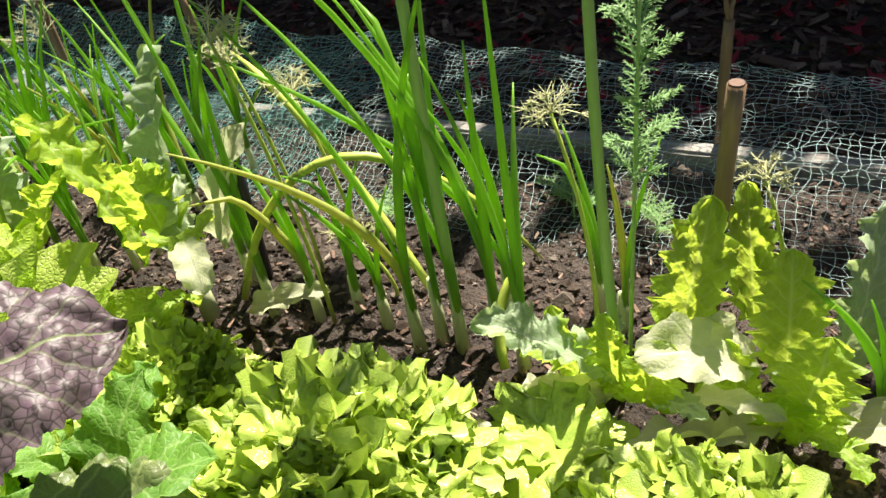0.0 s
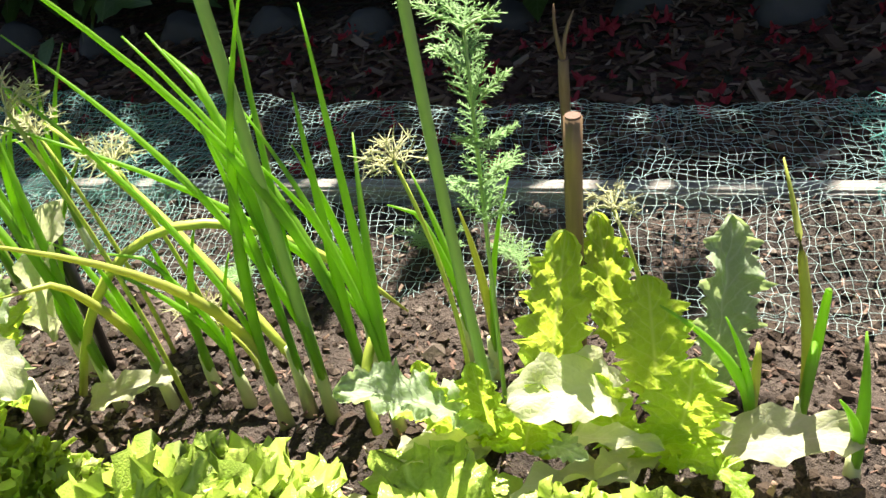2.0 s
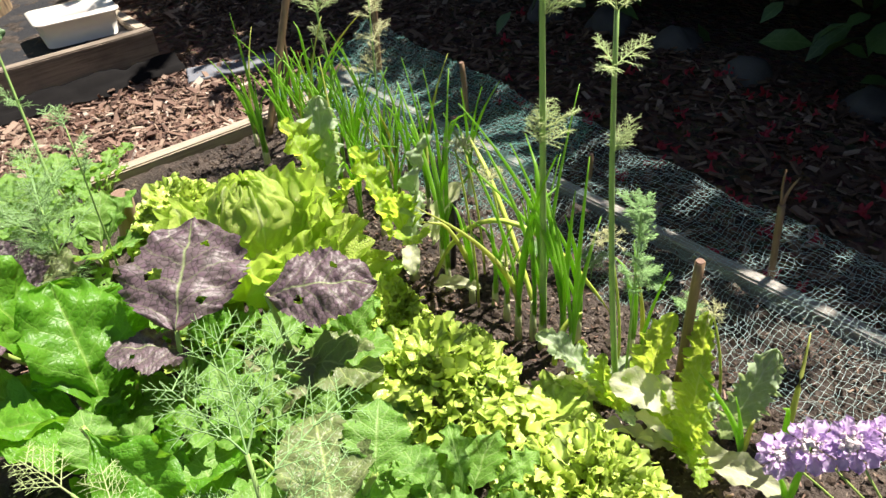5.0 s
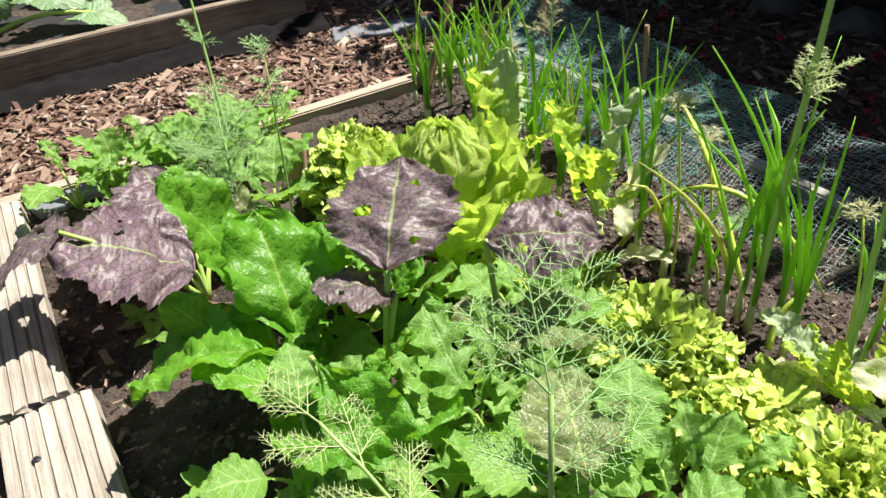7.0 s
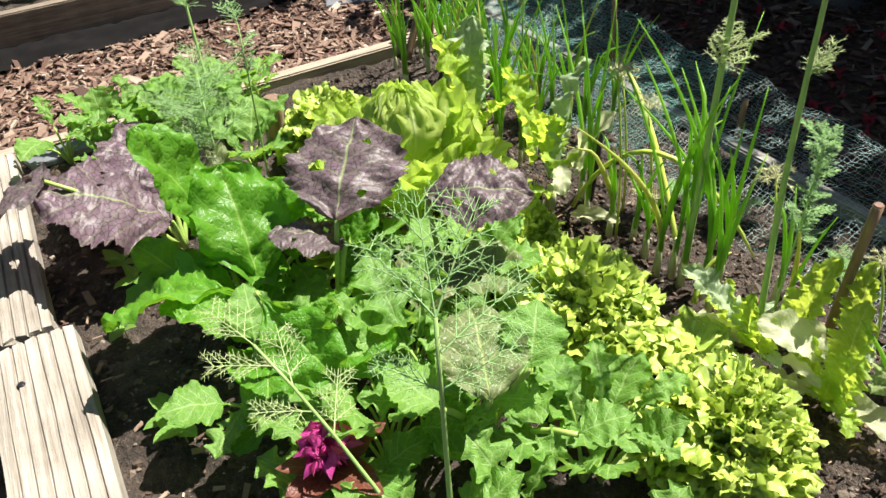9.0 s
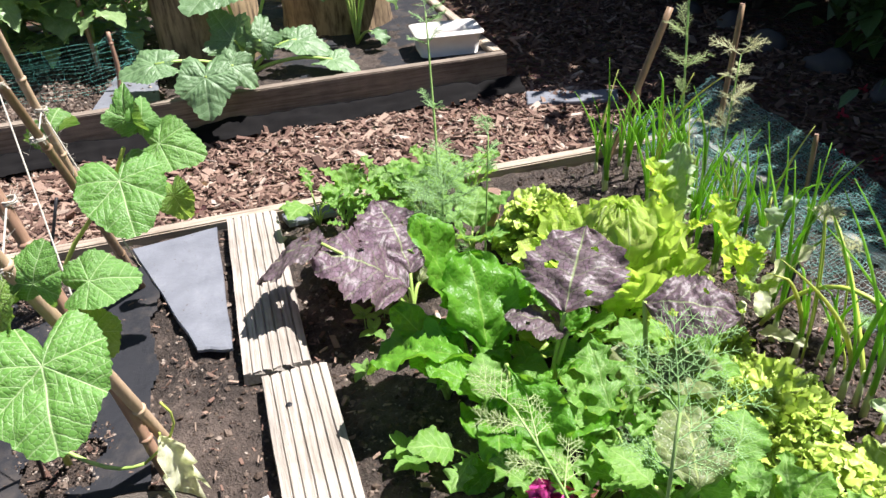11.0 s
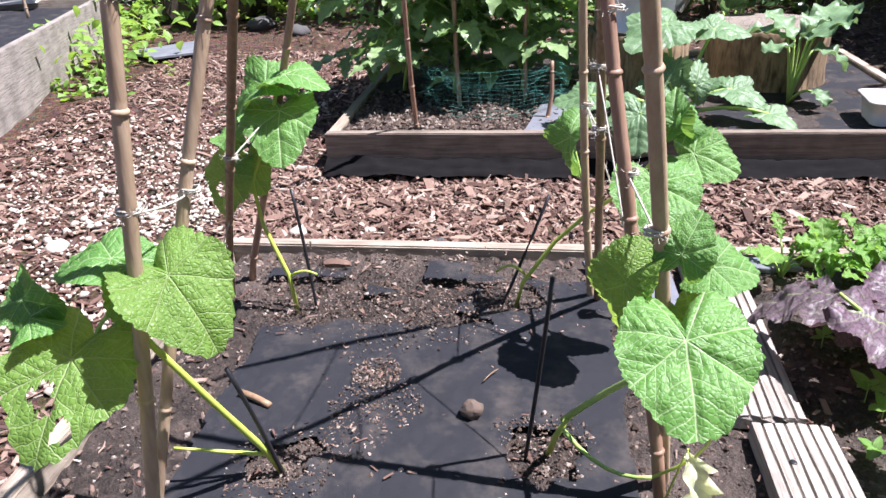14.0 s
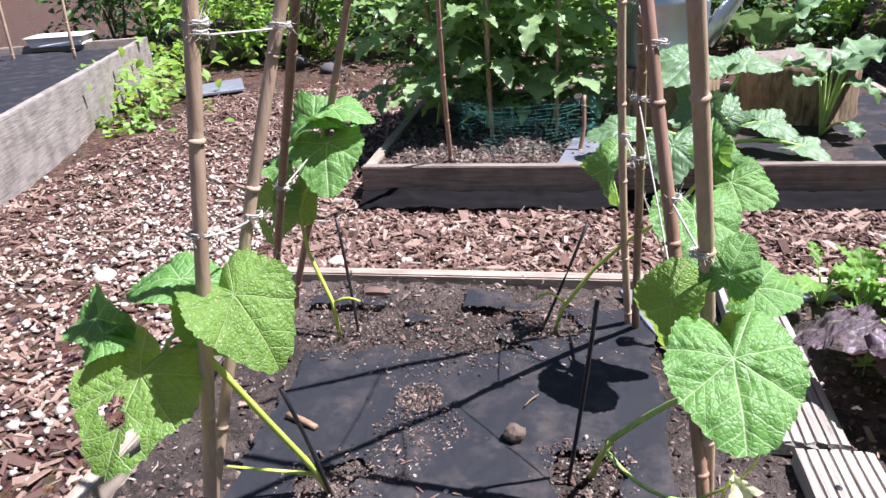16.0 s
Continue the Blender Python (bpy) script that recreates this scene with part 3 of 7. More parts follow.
def log_slice():
    root = thing("log_slice", (-0.50, 0.57, 0.0), "dark cracked round log slice standing in the bed", "log")
    g, n, R = Geo(), 40, 0.185
    ring = [R * (1 + 0.03 * n3(math.cos(a) * 2, math.sin(a) * 2)) for a in np.linspace(0, 2 * math.pi, n, endpoint=False)]
    verts, faces = [], []
    for z, k in ((0.0, 1.0), (0.05, 1.02), (0.085, 1.0)):
        verts += [(r * k * math.cos(2 * math.pi * i / n), r * k * math.sin(2 * math.pi * i / n), z) for i, r in enumerate(ring)]
    faces = [(j * n + i, j * n + (i + 1) % n, (j + 1) * n + (i + 1) % n, (j + 1) * n + i) for j in range(2) for i in range(n)]
    gpart("bark", g.add(verts, faces), M_LOG_BARK, root)
    t, verts = Geo(), []
    for j in range(14):
        k = (1 - j / 13.0) * 0.99
        verts += [(r * k * math.cos(2 * math.pi * i / n), r * k * math.sin(2 * math.pi * i / n), 0.084 + 0.002 * n3(j * 1.7, i * 0.4)) for i, r in enumerate(ring)]
    gpart("cut_face", t.add(verts, [(j * n + i, j * n + (i + 1) % n, (j + 1) * n + (i + 1) % n, (j + 1) * n + i) for j in range(13) for i in range(n)]), M_LOG_TOP, root, "grey weathered end grain with rings")


def rings_material(name, light, dark):
    k = Nodes(name)
    p = k.coords()
    w = k.n("TexWave", [(0, p), (1, 80.0), (2, 9.0), (3, 4.0)], bands_direction="X")
    w.wave_type, w.rings_direction = "RINGS", "Z"
    crack = k.noise(p, 14, 5, 0.7)
    c = k.mix(w.outputs[1], dark, light)
    c = k.mix(k.ramp(crack, (0.55, (0, 0, 0)), (0.7, (1, 1, 1))), c, tuple(x * 0.5 for x in dark))
    return k.set(c, 0.85, k.bump(k.math("ADD", w.outputs[1], crack), 0.6, 0.006), spec=0.2)


M_LOG_TOP = rings_material("log_end_grain", (0.115, 0.098, 0.082), (0.085, 0.07, 0.058))
M_STUMP_TOP = rings_material("stump_end_grain", (0.34, 0.3, 0.25), (0.2, 0.165, 0.13))
M_LOG_BARK = timber_material("log_bark", (0.13, 0.1, 0.075), (0.05, 0.036, 0.026), (50, 50, 8))
M_STUMP_SIDE = timber_material("peeled_stump", (0.34, 0.25, 0.15), (0.06, 0.04, 0.028), (22, 22, 4))
log_slice()


def lathe(profile, n=32, closed=False):
    """Turns (radius, height) pairs round the upright axis."""
    verts, faces = [], []
    for r, z in profile:
        verts += [(r * math.cos(2 * math.pi * i / n), r * math.sin(2 * math.pi * i / n), z) for i in range(n)]
    faces = [(j * n + i, j * n + (i + 1) % n, (j + 1) * n + (i + 1) % n, (j + 1) * n + i) for j in range(len(profile) - 1) for i in range(n)]
    return verts, faces


pot = thing("plant_pot", (-0.505, 0.53, 0.086), "light blue glazed round pot standing on the log slice", "plant pot")
gpart("shell", Geo().add(*lathe([(0.0, 0.0), (0.07, 0.0), (0.085, 0.06), (0.092, 0.118), (0.096, 0.122), (0.092, 0.127), (0.086, 0.122), (0.084, 0.09), (0.0, 0.09)])), M_BLUE, pot)
gpart("potting_soil", lumps(260, lambda r: tuple(np.array((math.cos(q := r.uniform(0, 6.3)), math.sin(q))) * 0.076 * r.random() ** 0.5), lambda x, y: 0.093, (0.004, 0.01), rng), M_CLOD, pot, smooth=False)
gpart("straw", chips(120, lambda r: (r.gauss(0, 0.03), r.gauss(0, 0.03)), lambda x, y: 0.1, (0.008, 0.024), rng, 0.06), M_CHIP, pot, "dry straw coloured stalks", smooth=False)


# ---- bamboo canes, sticks and string ----
def cane(base, top, r=0.008, material=None, label="tan bamboo cane pushed into the bed", seed=0, group="bamboo canes"):
    """A bamboo pole: a rod with swollen joints, thinner at the top."""
    a, b = Vector(base), Vector(top)
    g, length = Geo(), (b - a).length
    stops, joints = {0.0: 1.0, 0.25: 1.0, 0.5: 1.0, 0.75: 1.0, 1.0: 1.0}, []
    k = (seed * 0.37) % 1.0
    while k * 0.19 < length:
        t = k * 0.19 / length
        for off, s in ((-0.012, 1.0), (-0.005, 0.95), (0.0, 1.05), (0.006, 0.93), (0.014, 1.0)):
            if 0.0 < t + off / length < 1.0:
                stops[t + off / length] = s
        joints.append(t)
        k += 1.0 + 0.15 * math.sin(k * 3 + seed)
    def at(t):
        return (b - a) * t + Vector((0.006 * math.sin(t * 5 + seed), 0.006 * math.cos(t * 4 + seed), 0.0))
    root = thing("bamboo_cane", a, label, "bamboo cane", group)
    pts = [at(t) - Vector((0, 0, 0.03 if t == 0.0 else 0.0)) for t in sorted(stops)]
    rad = [r * (1.0 - 0.2 * t) * s for t, s in sorted(stops.items())]
    gpart("pole", g.add(*tube(pts, rad, 10)), material or M_CANE, root)
    d = (b - a).normalized()
    for t in joints:
        if 0.01 < t < 0.99:
            q = r * (1.0 - 0.2 * t)
            gpart("joint", Geo().add(*tube([at(t) - d * 0.004, at(t) - d * 0.0015, at(t) + d * 0.001, at(t) + d * 0.004], [q * 0.97, q * 1.24, q * 1.2, q * 0.95], 10)), material or M_CANE, root)
    return root


def along(base, top, z):
    t = (z - base[2]) / (top[2] - base[2])
    return Vector(base).lerp(Vector(top), t)


CANES = {
    "r1": ((-0.425, 0.88, 0.0), (-0.617, 0.468, 1.3), 0.0098, M_CANE),
    "r2": ((-0.44, 0.82, 0.0), (-0.633, 0.93, 1.3), 0.0098, M_CANE_RED),
    "b1": ((-0.512, 1.47, 0.0), (-0.614, 1.10, 1.3), 0.0085, M_CANE),
    "b2": ((-0.492, 1.455, 0.0), (-0.609, 0.74, 1.3), 0.0085, M_STAKE),
    "l1": ((-1.19, 0.65, 0.0), (-0.954, 0.665, 1.3), 0.0098, M_CANE),
    "l2": ((-1.232, 0.735, 0.0), (-0.849, 0.815, 1.3), 0.0092, M_CANE),
    "l3": ((-1.39, 1.45, 0.0), (-0.83, 0.63, 1.3), 0.0088, M_STAKE),
    "l4": ((-1.366, 1.51, 0.0), (-0.904, 1.265, 1.3), 0.0088, M_CANE_RED),
}
for i, (a, b, r, mat) in enumerate(CANES.values()):
    cane(a, b, r, mat, "brown bamboo cane pushed into the cucumber bed" if mat is not M_CANE else "tan bamboo cane pushed into the cucumber bed", i * 1.7, "canes round the cucumbers")


def string(points, label, r=0.0014, fuzz=0.006, seed=1):
    """Hairy jute twine along points."""
    rr, g = random.Random(seed), Geo()
    g.add(*tube(points, r, 5))
    for _ in range(150):
        i = rr.randrange(len(points) - 1)
        p = Vector(points[i]).lerp(Vector(points[i + 1]), rr.random())
        q = p + Vector((rr.gauss(0, fuzz), rr.gauss(0, fuzz), rr.gauss(0, fuzz)))
        g.add(*tube([p, p.lerp(q, 0.5) + Vector((0, 0, -fuzz * 0.3)), q], 0.0003, 3, False))
    return tagged(gpart("string", g, M_STRING), label, "string", "jute strings")


def coil(base, top, z, r=0.0125, turns=3, seed=0):
    c, pts = along(base, top, z), []
    for i in range(turns * 10 + 1):
        a = 2 * math.pi * i / 10
        pts.append(c + Vector((r * math.cos(a), r * math.sin(a), 0.0022 * i / 10 + 0.002 * math.sin(i + seed))))
    return pts


def tie(k1, k2, z1, z2, sag, seed):
    p, q = along(*CANES[k1][:2], z1), along(*CANES[k2][:2], z2)
    string([*coil(*CANES[k1][:2], z1, CANES[k1][2] + 0.003), *bow(p, q, (0, 0, -sag), 8), *coil(*CANES[k2][:2], z2, CANES[k2][2] + 0.003)], "pale jute string tied round bamboo canes", seed=seed)


for job in (("l1", "l2", 0.57, 0.55, 0.006, 1), ("l1", "l2", 0.80, 0.79, 0.0, 2), ("l1", "l3", 0.81, 1.12, 0.01, 3), ("l3", "l4", 0.45, 0.47, 0.0, 4), ("r1", "r2", 0.53, 0.54, 0.0, 5), ("r2", "b2", 0.74, 0.78, 0.012, 6), ("b1", "b2", 0.5, 0.5, 0.0, 7), ("b2", "r2", 0.62, 0.30, 0.0, 8), ("r2", "b1", 0.95, 0.9, 0.01, 9)):
    tie(*job)
string(bow(along(*CANES["b1"][:2], 0.5), (-0.45, 1.2, 0.22), (0, 0, 0), 8), "loose jute string hanging from a cane", seed=11)
string(bow(along(*CANES["l3"][:2], 0.3), (-1.42, 1.35, 0.0), (0, 0, 0), 8), "loose jute string hanging from a cane", seed=12)
clip_at = along(*CANES["l2"][:2], 1.02)
tagged(gpart("plant_clip", Geo().add(*tube([clip_at + Vector((0.014 * math.cos(a), 0.014 * math.sin(a), 0)) for a in np.linspace(0, 6.283, 13)], 0.0035, 6)), M_NET_GREEN), "small green plastic tie on a cane", "plant tie")

for a, b in (((-0.652, 0.918, -0.02), (-0.612, 0.868, 0.385)), ((-0.727, 1.414, -0.02), (-0.615, 1.47, 0.26)), ((-1.052, 0.85, -0.02), (-1.085, 0.79, 0.26)), ((-1.146, 1.365, -0.02), (-1.177, 1.39, 0.30))):
    ob = gpart("support_stick", Geo().add(*tube(bow((0, 0, 0), Vector(b) - Vector(a), (0.002, 0.002, 0), 6), 0.0037, 7)), M_STICK, m=Matrix.Translation(a))
    tagged(ob, "thin black stick holding a cucumber stem", "plant stick", "black plant sticks")


# ---- leaves ----
G_LETT = leaf_material("lettuce_leaf", (0.22, 0.43, 0.035), (0.56, 0.69, 0.16), (0.72, 0.8, 0.4), (0.5, 0.74, 0.06), nv=6, rough=0.33, trans=0.4, pucker=1.3, random_mix=0.9, vw=0.04, side_mix=0.15, net_mix=0.1)
G_FRILL = leaf_material("frilly_lettuce_leaf", (0.12, 0.31, 0.02), (0.46, 0.6, 0.11), (0.6, 0.72, 0.26), (0.6, 0.78, 0.07), nv=4, rough=0.3, trans=0.2, pucker=0.5, vw=0.03, random_mix=1.0, side_mix=0.3, net_mix=0.05)
G_CHARD = leaf_material("chard_leaf", (0.05, 0.2, 0.014), (0.15, 0.37, 0.03), (0.3, 0.52, 0.1), (0.3, 0.62, 0.03), nv=7, rough=0.42, trans=0.38, pucker=0.9, vw=0.035, side_mix=0.35, net_mix=0.08)
G_MUST = leaf_material("mustard_leaf", (0.09, 0.1, 0.065), (0.19, 0.11, 0.165), (0.26, 0.32, 0.15), (0.3, 0.17, 0.14), nv=6, rough=0.47, trans=0.2, vw=0.024, pucker=0.35, net_mix=0.0, spots=0.0, crackle=0.85, side_mix=0.4)
G_MUSTG = leaf_material("bronzed_mustard_leaf", (0.12, 0.24, 0.05), (0.19, 0.2, 0.1), (0.42, 0.5, 0.2), (0.3, 0.4, 0.06), nv=6, rough=0.42, trans=0.3, vw=0.04, pucker=0.8, net_mix=0.15, spots=0.0)
G_CUKE = leaf_material("cucumber_leaf", (0.06, 0.2, 0.03), (0.14, 0.32, 0.06), (0.46, 0.62, 0.3), (0.38, 0.62, 0.06), mode="palmate", nv=5.5, rough=0.48, trans=0.26, vw=0.036, pucker=0.9, net_mix=0.2, crackle=0.3, side_mix=0.6)
G_CUKEY = leaf_material("pale_cucumber_leaf", (0.1, 0.26, 0.035), (0.22, 0.38, 0.075), (0.5, 0.62, 0.28), (0.52, 0.72, 0.07), mode="palmate", nv=5.5, rough=0.45, trans=0.4, vw=0.03, pucker=1.4, net_mix=0.2, side_mix=0.6)
G_ZUKE = leaf_material("squash_leaf", (0.075, 0.16, 0.06), (0.17, 0.28, 0.13), (0.3, 0.42, 0.24), (0.28, 0.46, 0.12), mode="palmate", nv=5.5, rough=0.42, trans=0.18, vw=0.03, pucker=0.6)
G_KALE = leaf_material("poppy_leaf", (0.22, 0.46, 0.04), (0.46, 0.66, 0.09), (0.62, 0.74, 0.32), (0.8, 0.95, 0.08), nv=8, rough=0.42, trans=0.46, pucker=0.6)
G_KALEG = leaf_material("grey_poppy_leaf", (0.27, 0.4, 0.2), (0.46, 0.58, 0.36), (0.6, 0.68, 0.52), (0.55, 0.7, 0.2), nv=8, rough=0.5, trans=0.38, pucker=0.4)
# Pale leaves; sun glare on upturned poppy leaves is put into this whitish colour.
G_PALE = leaf_material("pale_sunlit_leaf", (0.6, 0.66, 0.34), (0.82, 0.82, 0.6), (0.85, 0.85, 0.7), (0.85, 0.88, 0.45), nv=6, rough=0.45, trans=0.45, pucker=0.4)
G_RAD = leaf_material("radish_leaf", (0.075, 0.23, 0.025), (0.2, 0.39, 0.07), (0.36, 0.54, 0.18), (0.42, 0.66, 0.07), nv=6, rough=0.5, trans=0.36, pucker=0.7)
G_ONION = leaf_material("onion_blade", (0.15, 0.46, 0.02), (0.36, 0.66, 0.04), (0.28, 0.5, 0.1), (0.45, 0.76, 0.04), nv=0.0, rough=0.35, trans=0.45, pucker=0.1)
G_ONIONY = leaf_material("yellowing_onion_blade", (0.34, 0.46, 0.05), (0.5, 0.56, 0.11), (0.5, 0.56, 0.16), (0.7, 0.66, 0.1), nv=0.0, rough=0.45, trans=0.3, pucker=0.1)
G_TOM = leaf_material("tomato_leaf", (0.07, 0.17, 0.05), (0.32, 0.46, 0.2), (0.36, 0.48, 0.24), (0.34, 0.56, 0.09), nv=6, rough=0.32, trans=0.3, pucker=0.6)
G_SHRUB = leaf_material("shrub_leaf", (0.03, 0.07, 0.02), (0.065, 0.13, 0.035), (0.1, 0.17, 0.06), (0.18, 0.32, 0.04), nv=6, rough=0.35, trans=0.15, pucker=0.3)
G_BRIGHT = leaf_material("bright_groundcover_leaf", (0.1, 0.26, 0.03), (0.28, 0.46, 0.08), (0.36, 0.52, 0.16), (0.45, 0.65, 0.06), nv=6, rough=0.42, trans=0.35, pucker=0.4)
M_STEM = plain("green_stem", (0.26, 0.42, 0.09), 0.45, spots=(0.46, 0.56, 0.16), amount=0.7, scale=20)
M_STEM_Y = plain("yellow_green_stem", (0.5, 0.58, 0.1), 0.45, spots=(0.36, 0.5, 0.08), amount=0.6, scale=20)
M_PALE_STEM = plain("pale_onion_neck", (0.62, 0.64, 0.4), 0.45, spots=(0.4, 0.52, 0.2), amount=0.6, scale=30)
M_DILL = plain("dill_green", (0.2, 0.38, 0.14), 0.5, spots=(0.34, 0.5, 0.2), amount=0.7, scale=15)
M_DILL_PALE = plain("dill_gone_pale", (0.3, 0.42, 0.16), 0.55, spots=(0.58, 0.6, 0.32), amount=0.7, scale=15)
M_DRY = plain("dry_flower_head", (0.58, 0.57, 0.34), 0.7, spots=(0.42, 0.46, 0.2), amount=0.6, scale=30)
M_FENNEL = plain("fennel_stalk", (0.25, 0.42, 0.13), 0.45, spots=(0.38, 0.52, 0.16), amount=0.6, scale=14)


def profile(kind, u):
    if kind == "ovate":
        return math.sin(math.pi * min(1, u ** 0.75)) ** 0.8
    if kind == "oblong":
        return min(1.0, (u / 0.28) ** 0.7) * (1 - max(0, (u - 0.62) / 0.38) ** 2.2) ** 0.6 if u < 1 else 0.0
    if kind == "spoon":
        return min(1.0, 0.1 + (u / 0.42) ** 1.1) * (1 - max(0, (u - 0.55) / 0.45) ** 2.6) ** 0.55 if u < 1 else 0.0
    if kind == "broad":
        return min(1.0, (u / 0.34) ** 0.62) * (1 - max(0, (u - 0.42) / 0.58) ** 2.1) ** 0.72 if u < 1 else 0.0
    if kind == "fan":
        return (0.22 + 0.78 * min(1, u / 0.62) ** 1.2) * (1 - max(0, (u - 0.72) / 0.28) ** 2.4) ** 0.5 if u < 1 else 0.0
    if kind == "lobed":
        w = min(1.0, 0.25 + 0.95 * u) * (1 - max(0, (u - 0.55) / 0.45) ** 1.6) ** 0.7 if u < 1 else 0.0
        return w * (0.74 + 0.26 * math.cos(u * 2 * math.pi * 4.5))
    return math.sin(math.pi * u)


def blade(name, mat, kind="ovate", w=0.3, bend=40, cup=0.25, wave=0.03, nw=4, serr=0.0, ns=9, rim=0.0, nu=18, nv=8, seed=0, holes=(), stalk=0.0, fold=0.0, buckle=0.02, freq=11.0, pillow=0.0, veins=7.0):
    """A leaf of length 1 from the origin along +y with its face up: bent, cupped, ruffled, toothed, holed."""
    rr = random.Random(seed)
    ph = [rr.uniform(0, 6.3) for _ in range(6)]
    g, verts, uvs, faces = Geo(), [], [], []
    y, z = 0.0, 0.0
    centre = []
    for i in range(nu + 1):
        u = i / nu
        centre.append((y, z, -radians(bend) * (u - 0.35)))
        a = -radians(bend) * (u + 0.5 / nu - 0.35)
        y, z = y + math.cos(a) / nu, z + math.sin(a) / nu
    for i in range(nu + 1):
        u = i / nu
        cy, cz, a = centre[i]
        half = w * max(0.02, profile(kind, max(0.0, (u - stalk) / (1 - stalk)))) if u >= stalk else w * 0.05
        tooth = 1 + serr * (((u * ns + 0.3 * n3(u * 7, seed)) % 1.0) - 0.5 + 0.3 * ((u * ns * 2.7) % 1.0) - 0.15) * (1 if u > stalk else 0)
        for j in range(nv + 1):
            v = 2 * j / nv - 1
            e = abs(v)
            hw = half * (1 + (tooth - 1) * e)
            hump = cup * half * e ** 1.6 + fold * hw * e
            ruffle = (wave * e ** 2 + rim * max(e, u) ** 4) * math.sin(2 * math.pi * nw * u + ph[0] + (ph[1] if v > 0 else 0) + 3 * v) * min(1, half * 6)
            if freq > 12:
                ruffle += rim * max(e, u) ** 2.5 * (2.4 * n3(v * freq * 0.42 + seed, u * freq * 0.5, seed) + 1.4 * n3(v * freq * 0.9, u * freq + seed, 3))
            else:
                ruffle += rim * max(e, u) ** 4 * math.sin(freq * v + ph[2] + 5 * u) + rim * 0.5 * max(e, u) ** 3 * math.sin(freq * 0.6 * v + ph[4] + 17 * u)
            if pillow:
                q = (u - 0.275 * e) * veins
                q = abs(q - round(q)) * 2
                ruffle += pillow * (q ** 0.6 * min(1.0, e / 0.14) + 1.1 * n3(v * w * 26, u * 26, seed)) * min(1.0, half / w * 1.4)
            n = hump + ruffle + buckle * n3(v * 2.3 + seed, u * 6.1, seed * 1.7)
            x = v * hw * (1 - 0.25 * min(1, fold) * e)
            yy = cy - math.sin(a) * n + rim * 0.5 * e ** 3 * math.sin(9 * v + ph[3])
            verts.append((x, yy, cz + math.cos(a) * n))
            uvs.append((u, (v + 1) / 2))
    for i in range(nu):
        for j in range(nv):
            uc, vc = (i + 0.5) / nu, 2 * (j + 0.5) / nv - 1
            if any(math.hypot((uc - hu), (vc - hv) * w) < hr * (1 + 0.3 * n3(uc * 30, vc * 30)) for hu, hv, hr in holes):
                continue
            k = i * (nv + 1) + j
            faces.append((k, k + 1, k + nv + 2, k + nv + 1))
    return g.add(verts, faces, uvs).mesh(name, mat)


def disc_leaf(name, mat, lobes=5, depth=0.1, teeth=24, tooth=0.03, droop=0.3, fold=0.2, sinus=0.5, nr=18, na=144, seed=0, holes=(), tip=1.2, puff=0.05, side_veins=5.5):
    """A palmate leaf of radius about 1: stalk at the origin, tip along +y, face up, swollen between its veins."""
    g, verts, uvs, faces = Geo(), [], [], []
    step = 2 * math.pi / 7
    for i in range(nr + 1):
        r = i / nr
        for k in range(na + 1):
            th = 2 * math.pi * (k / na) - math.pi
            a = abs(th)
            rad = 0.86 + (tip - 0.86) * max(0, math.cos(th)) ** 3 + depth * math.cos(lobes * th) * (0.4 + 0.6 * math.cos(th / 2))
            if a > math.pi - 0.55:
                rad *= 1 - sinus * ((a - (math.pi - 0.55)) / 0.55) ** 1.5
            saw = ((k * teeth / na + 0.4 * n3(k * 0.11, seed)) % 1.0) - 0.5
            rad *= 1 + tooth * saw * r ** 6 + 0.03 * n3(th * 3, seed, 4) * r
            x, y = math.sin(th) * rad * r, math.cos(th) * rad * r
            f = (th / step - round(th / step)) * step
            perp = r * abs(math.sin(f))
            q = (r * math.cos(f) - 0.8 * perp) * side_veins
            q = abs(q - round(q)) * 2
            swell = puff * min(1.0, perp / 0.09) * (0.35 + 0.65 * q ** 0.6) * min(1.0, r * 2.2)
            rel = 0.02 * n3(x * 5 + seed, y * 5, seed) + 0.022 * n3(x * 13, y * 13, seed)
            edge = 0.02 * r ** 5 * math.sin(th * 9 + seed) + 0.05 * r ** 4 * n3(th * 4, seed, 7)
            z = -droop * r * r * (0.5 + 0.5 * math.cos(th) ** 2) + fold * abs(x) * r + swell - rel + edge + 0.08 * n3(x * 1.7, y * 1.7, seed + 5)
            verts.append((x, y, z))
            uvs.append((r, k / na))
    for i in range(nr):
        for k in range(na):
            r, th = (i + 0.5) / nr, 2 * math.pi * ((k + 0.5) / na) - math.pi
            if any(math.hypot(r * math.sin(th) - hx, r * math.cos(th) - hy) < hr * (1 + 0.7 * n3(th * 6, r * 9, seed)) for hx, hy, hr in holes):
                continue
            q = i * (na + 1) + k
            faces.append((q, q + 1, q + na + 2, q + na + 1))
    return g.add(verts, faces, uvs).mesh(name, mat)


def put(name, me, root, at, az=0.0, lift=0.0, roll=0.0, size=1.0, label="", wide=1.0):
    m = Matrix.Translation(Vector(at) - root.matrix_basis.translation) @ Euler((0, 0, radians(az))).to_matrix().to_4x4() @ Euler((radians(lift), 0, 0)).to_matrix().to_4x4() @ Euler((0, radians(roll), 0)).to_matrix().to_4x4()
    return link(name, me, root, m @ Matrix.Diagonal((size * wide, size, size, 1)), label)


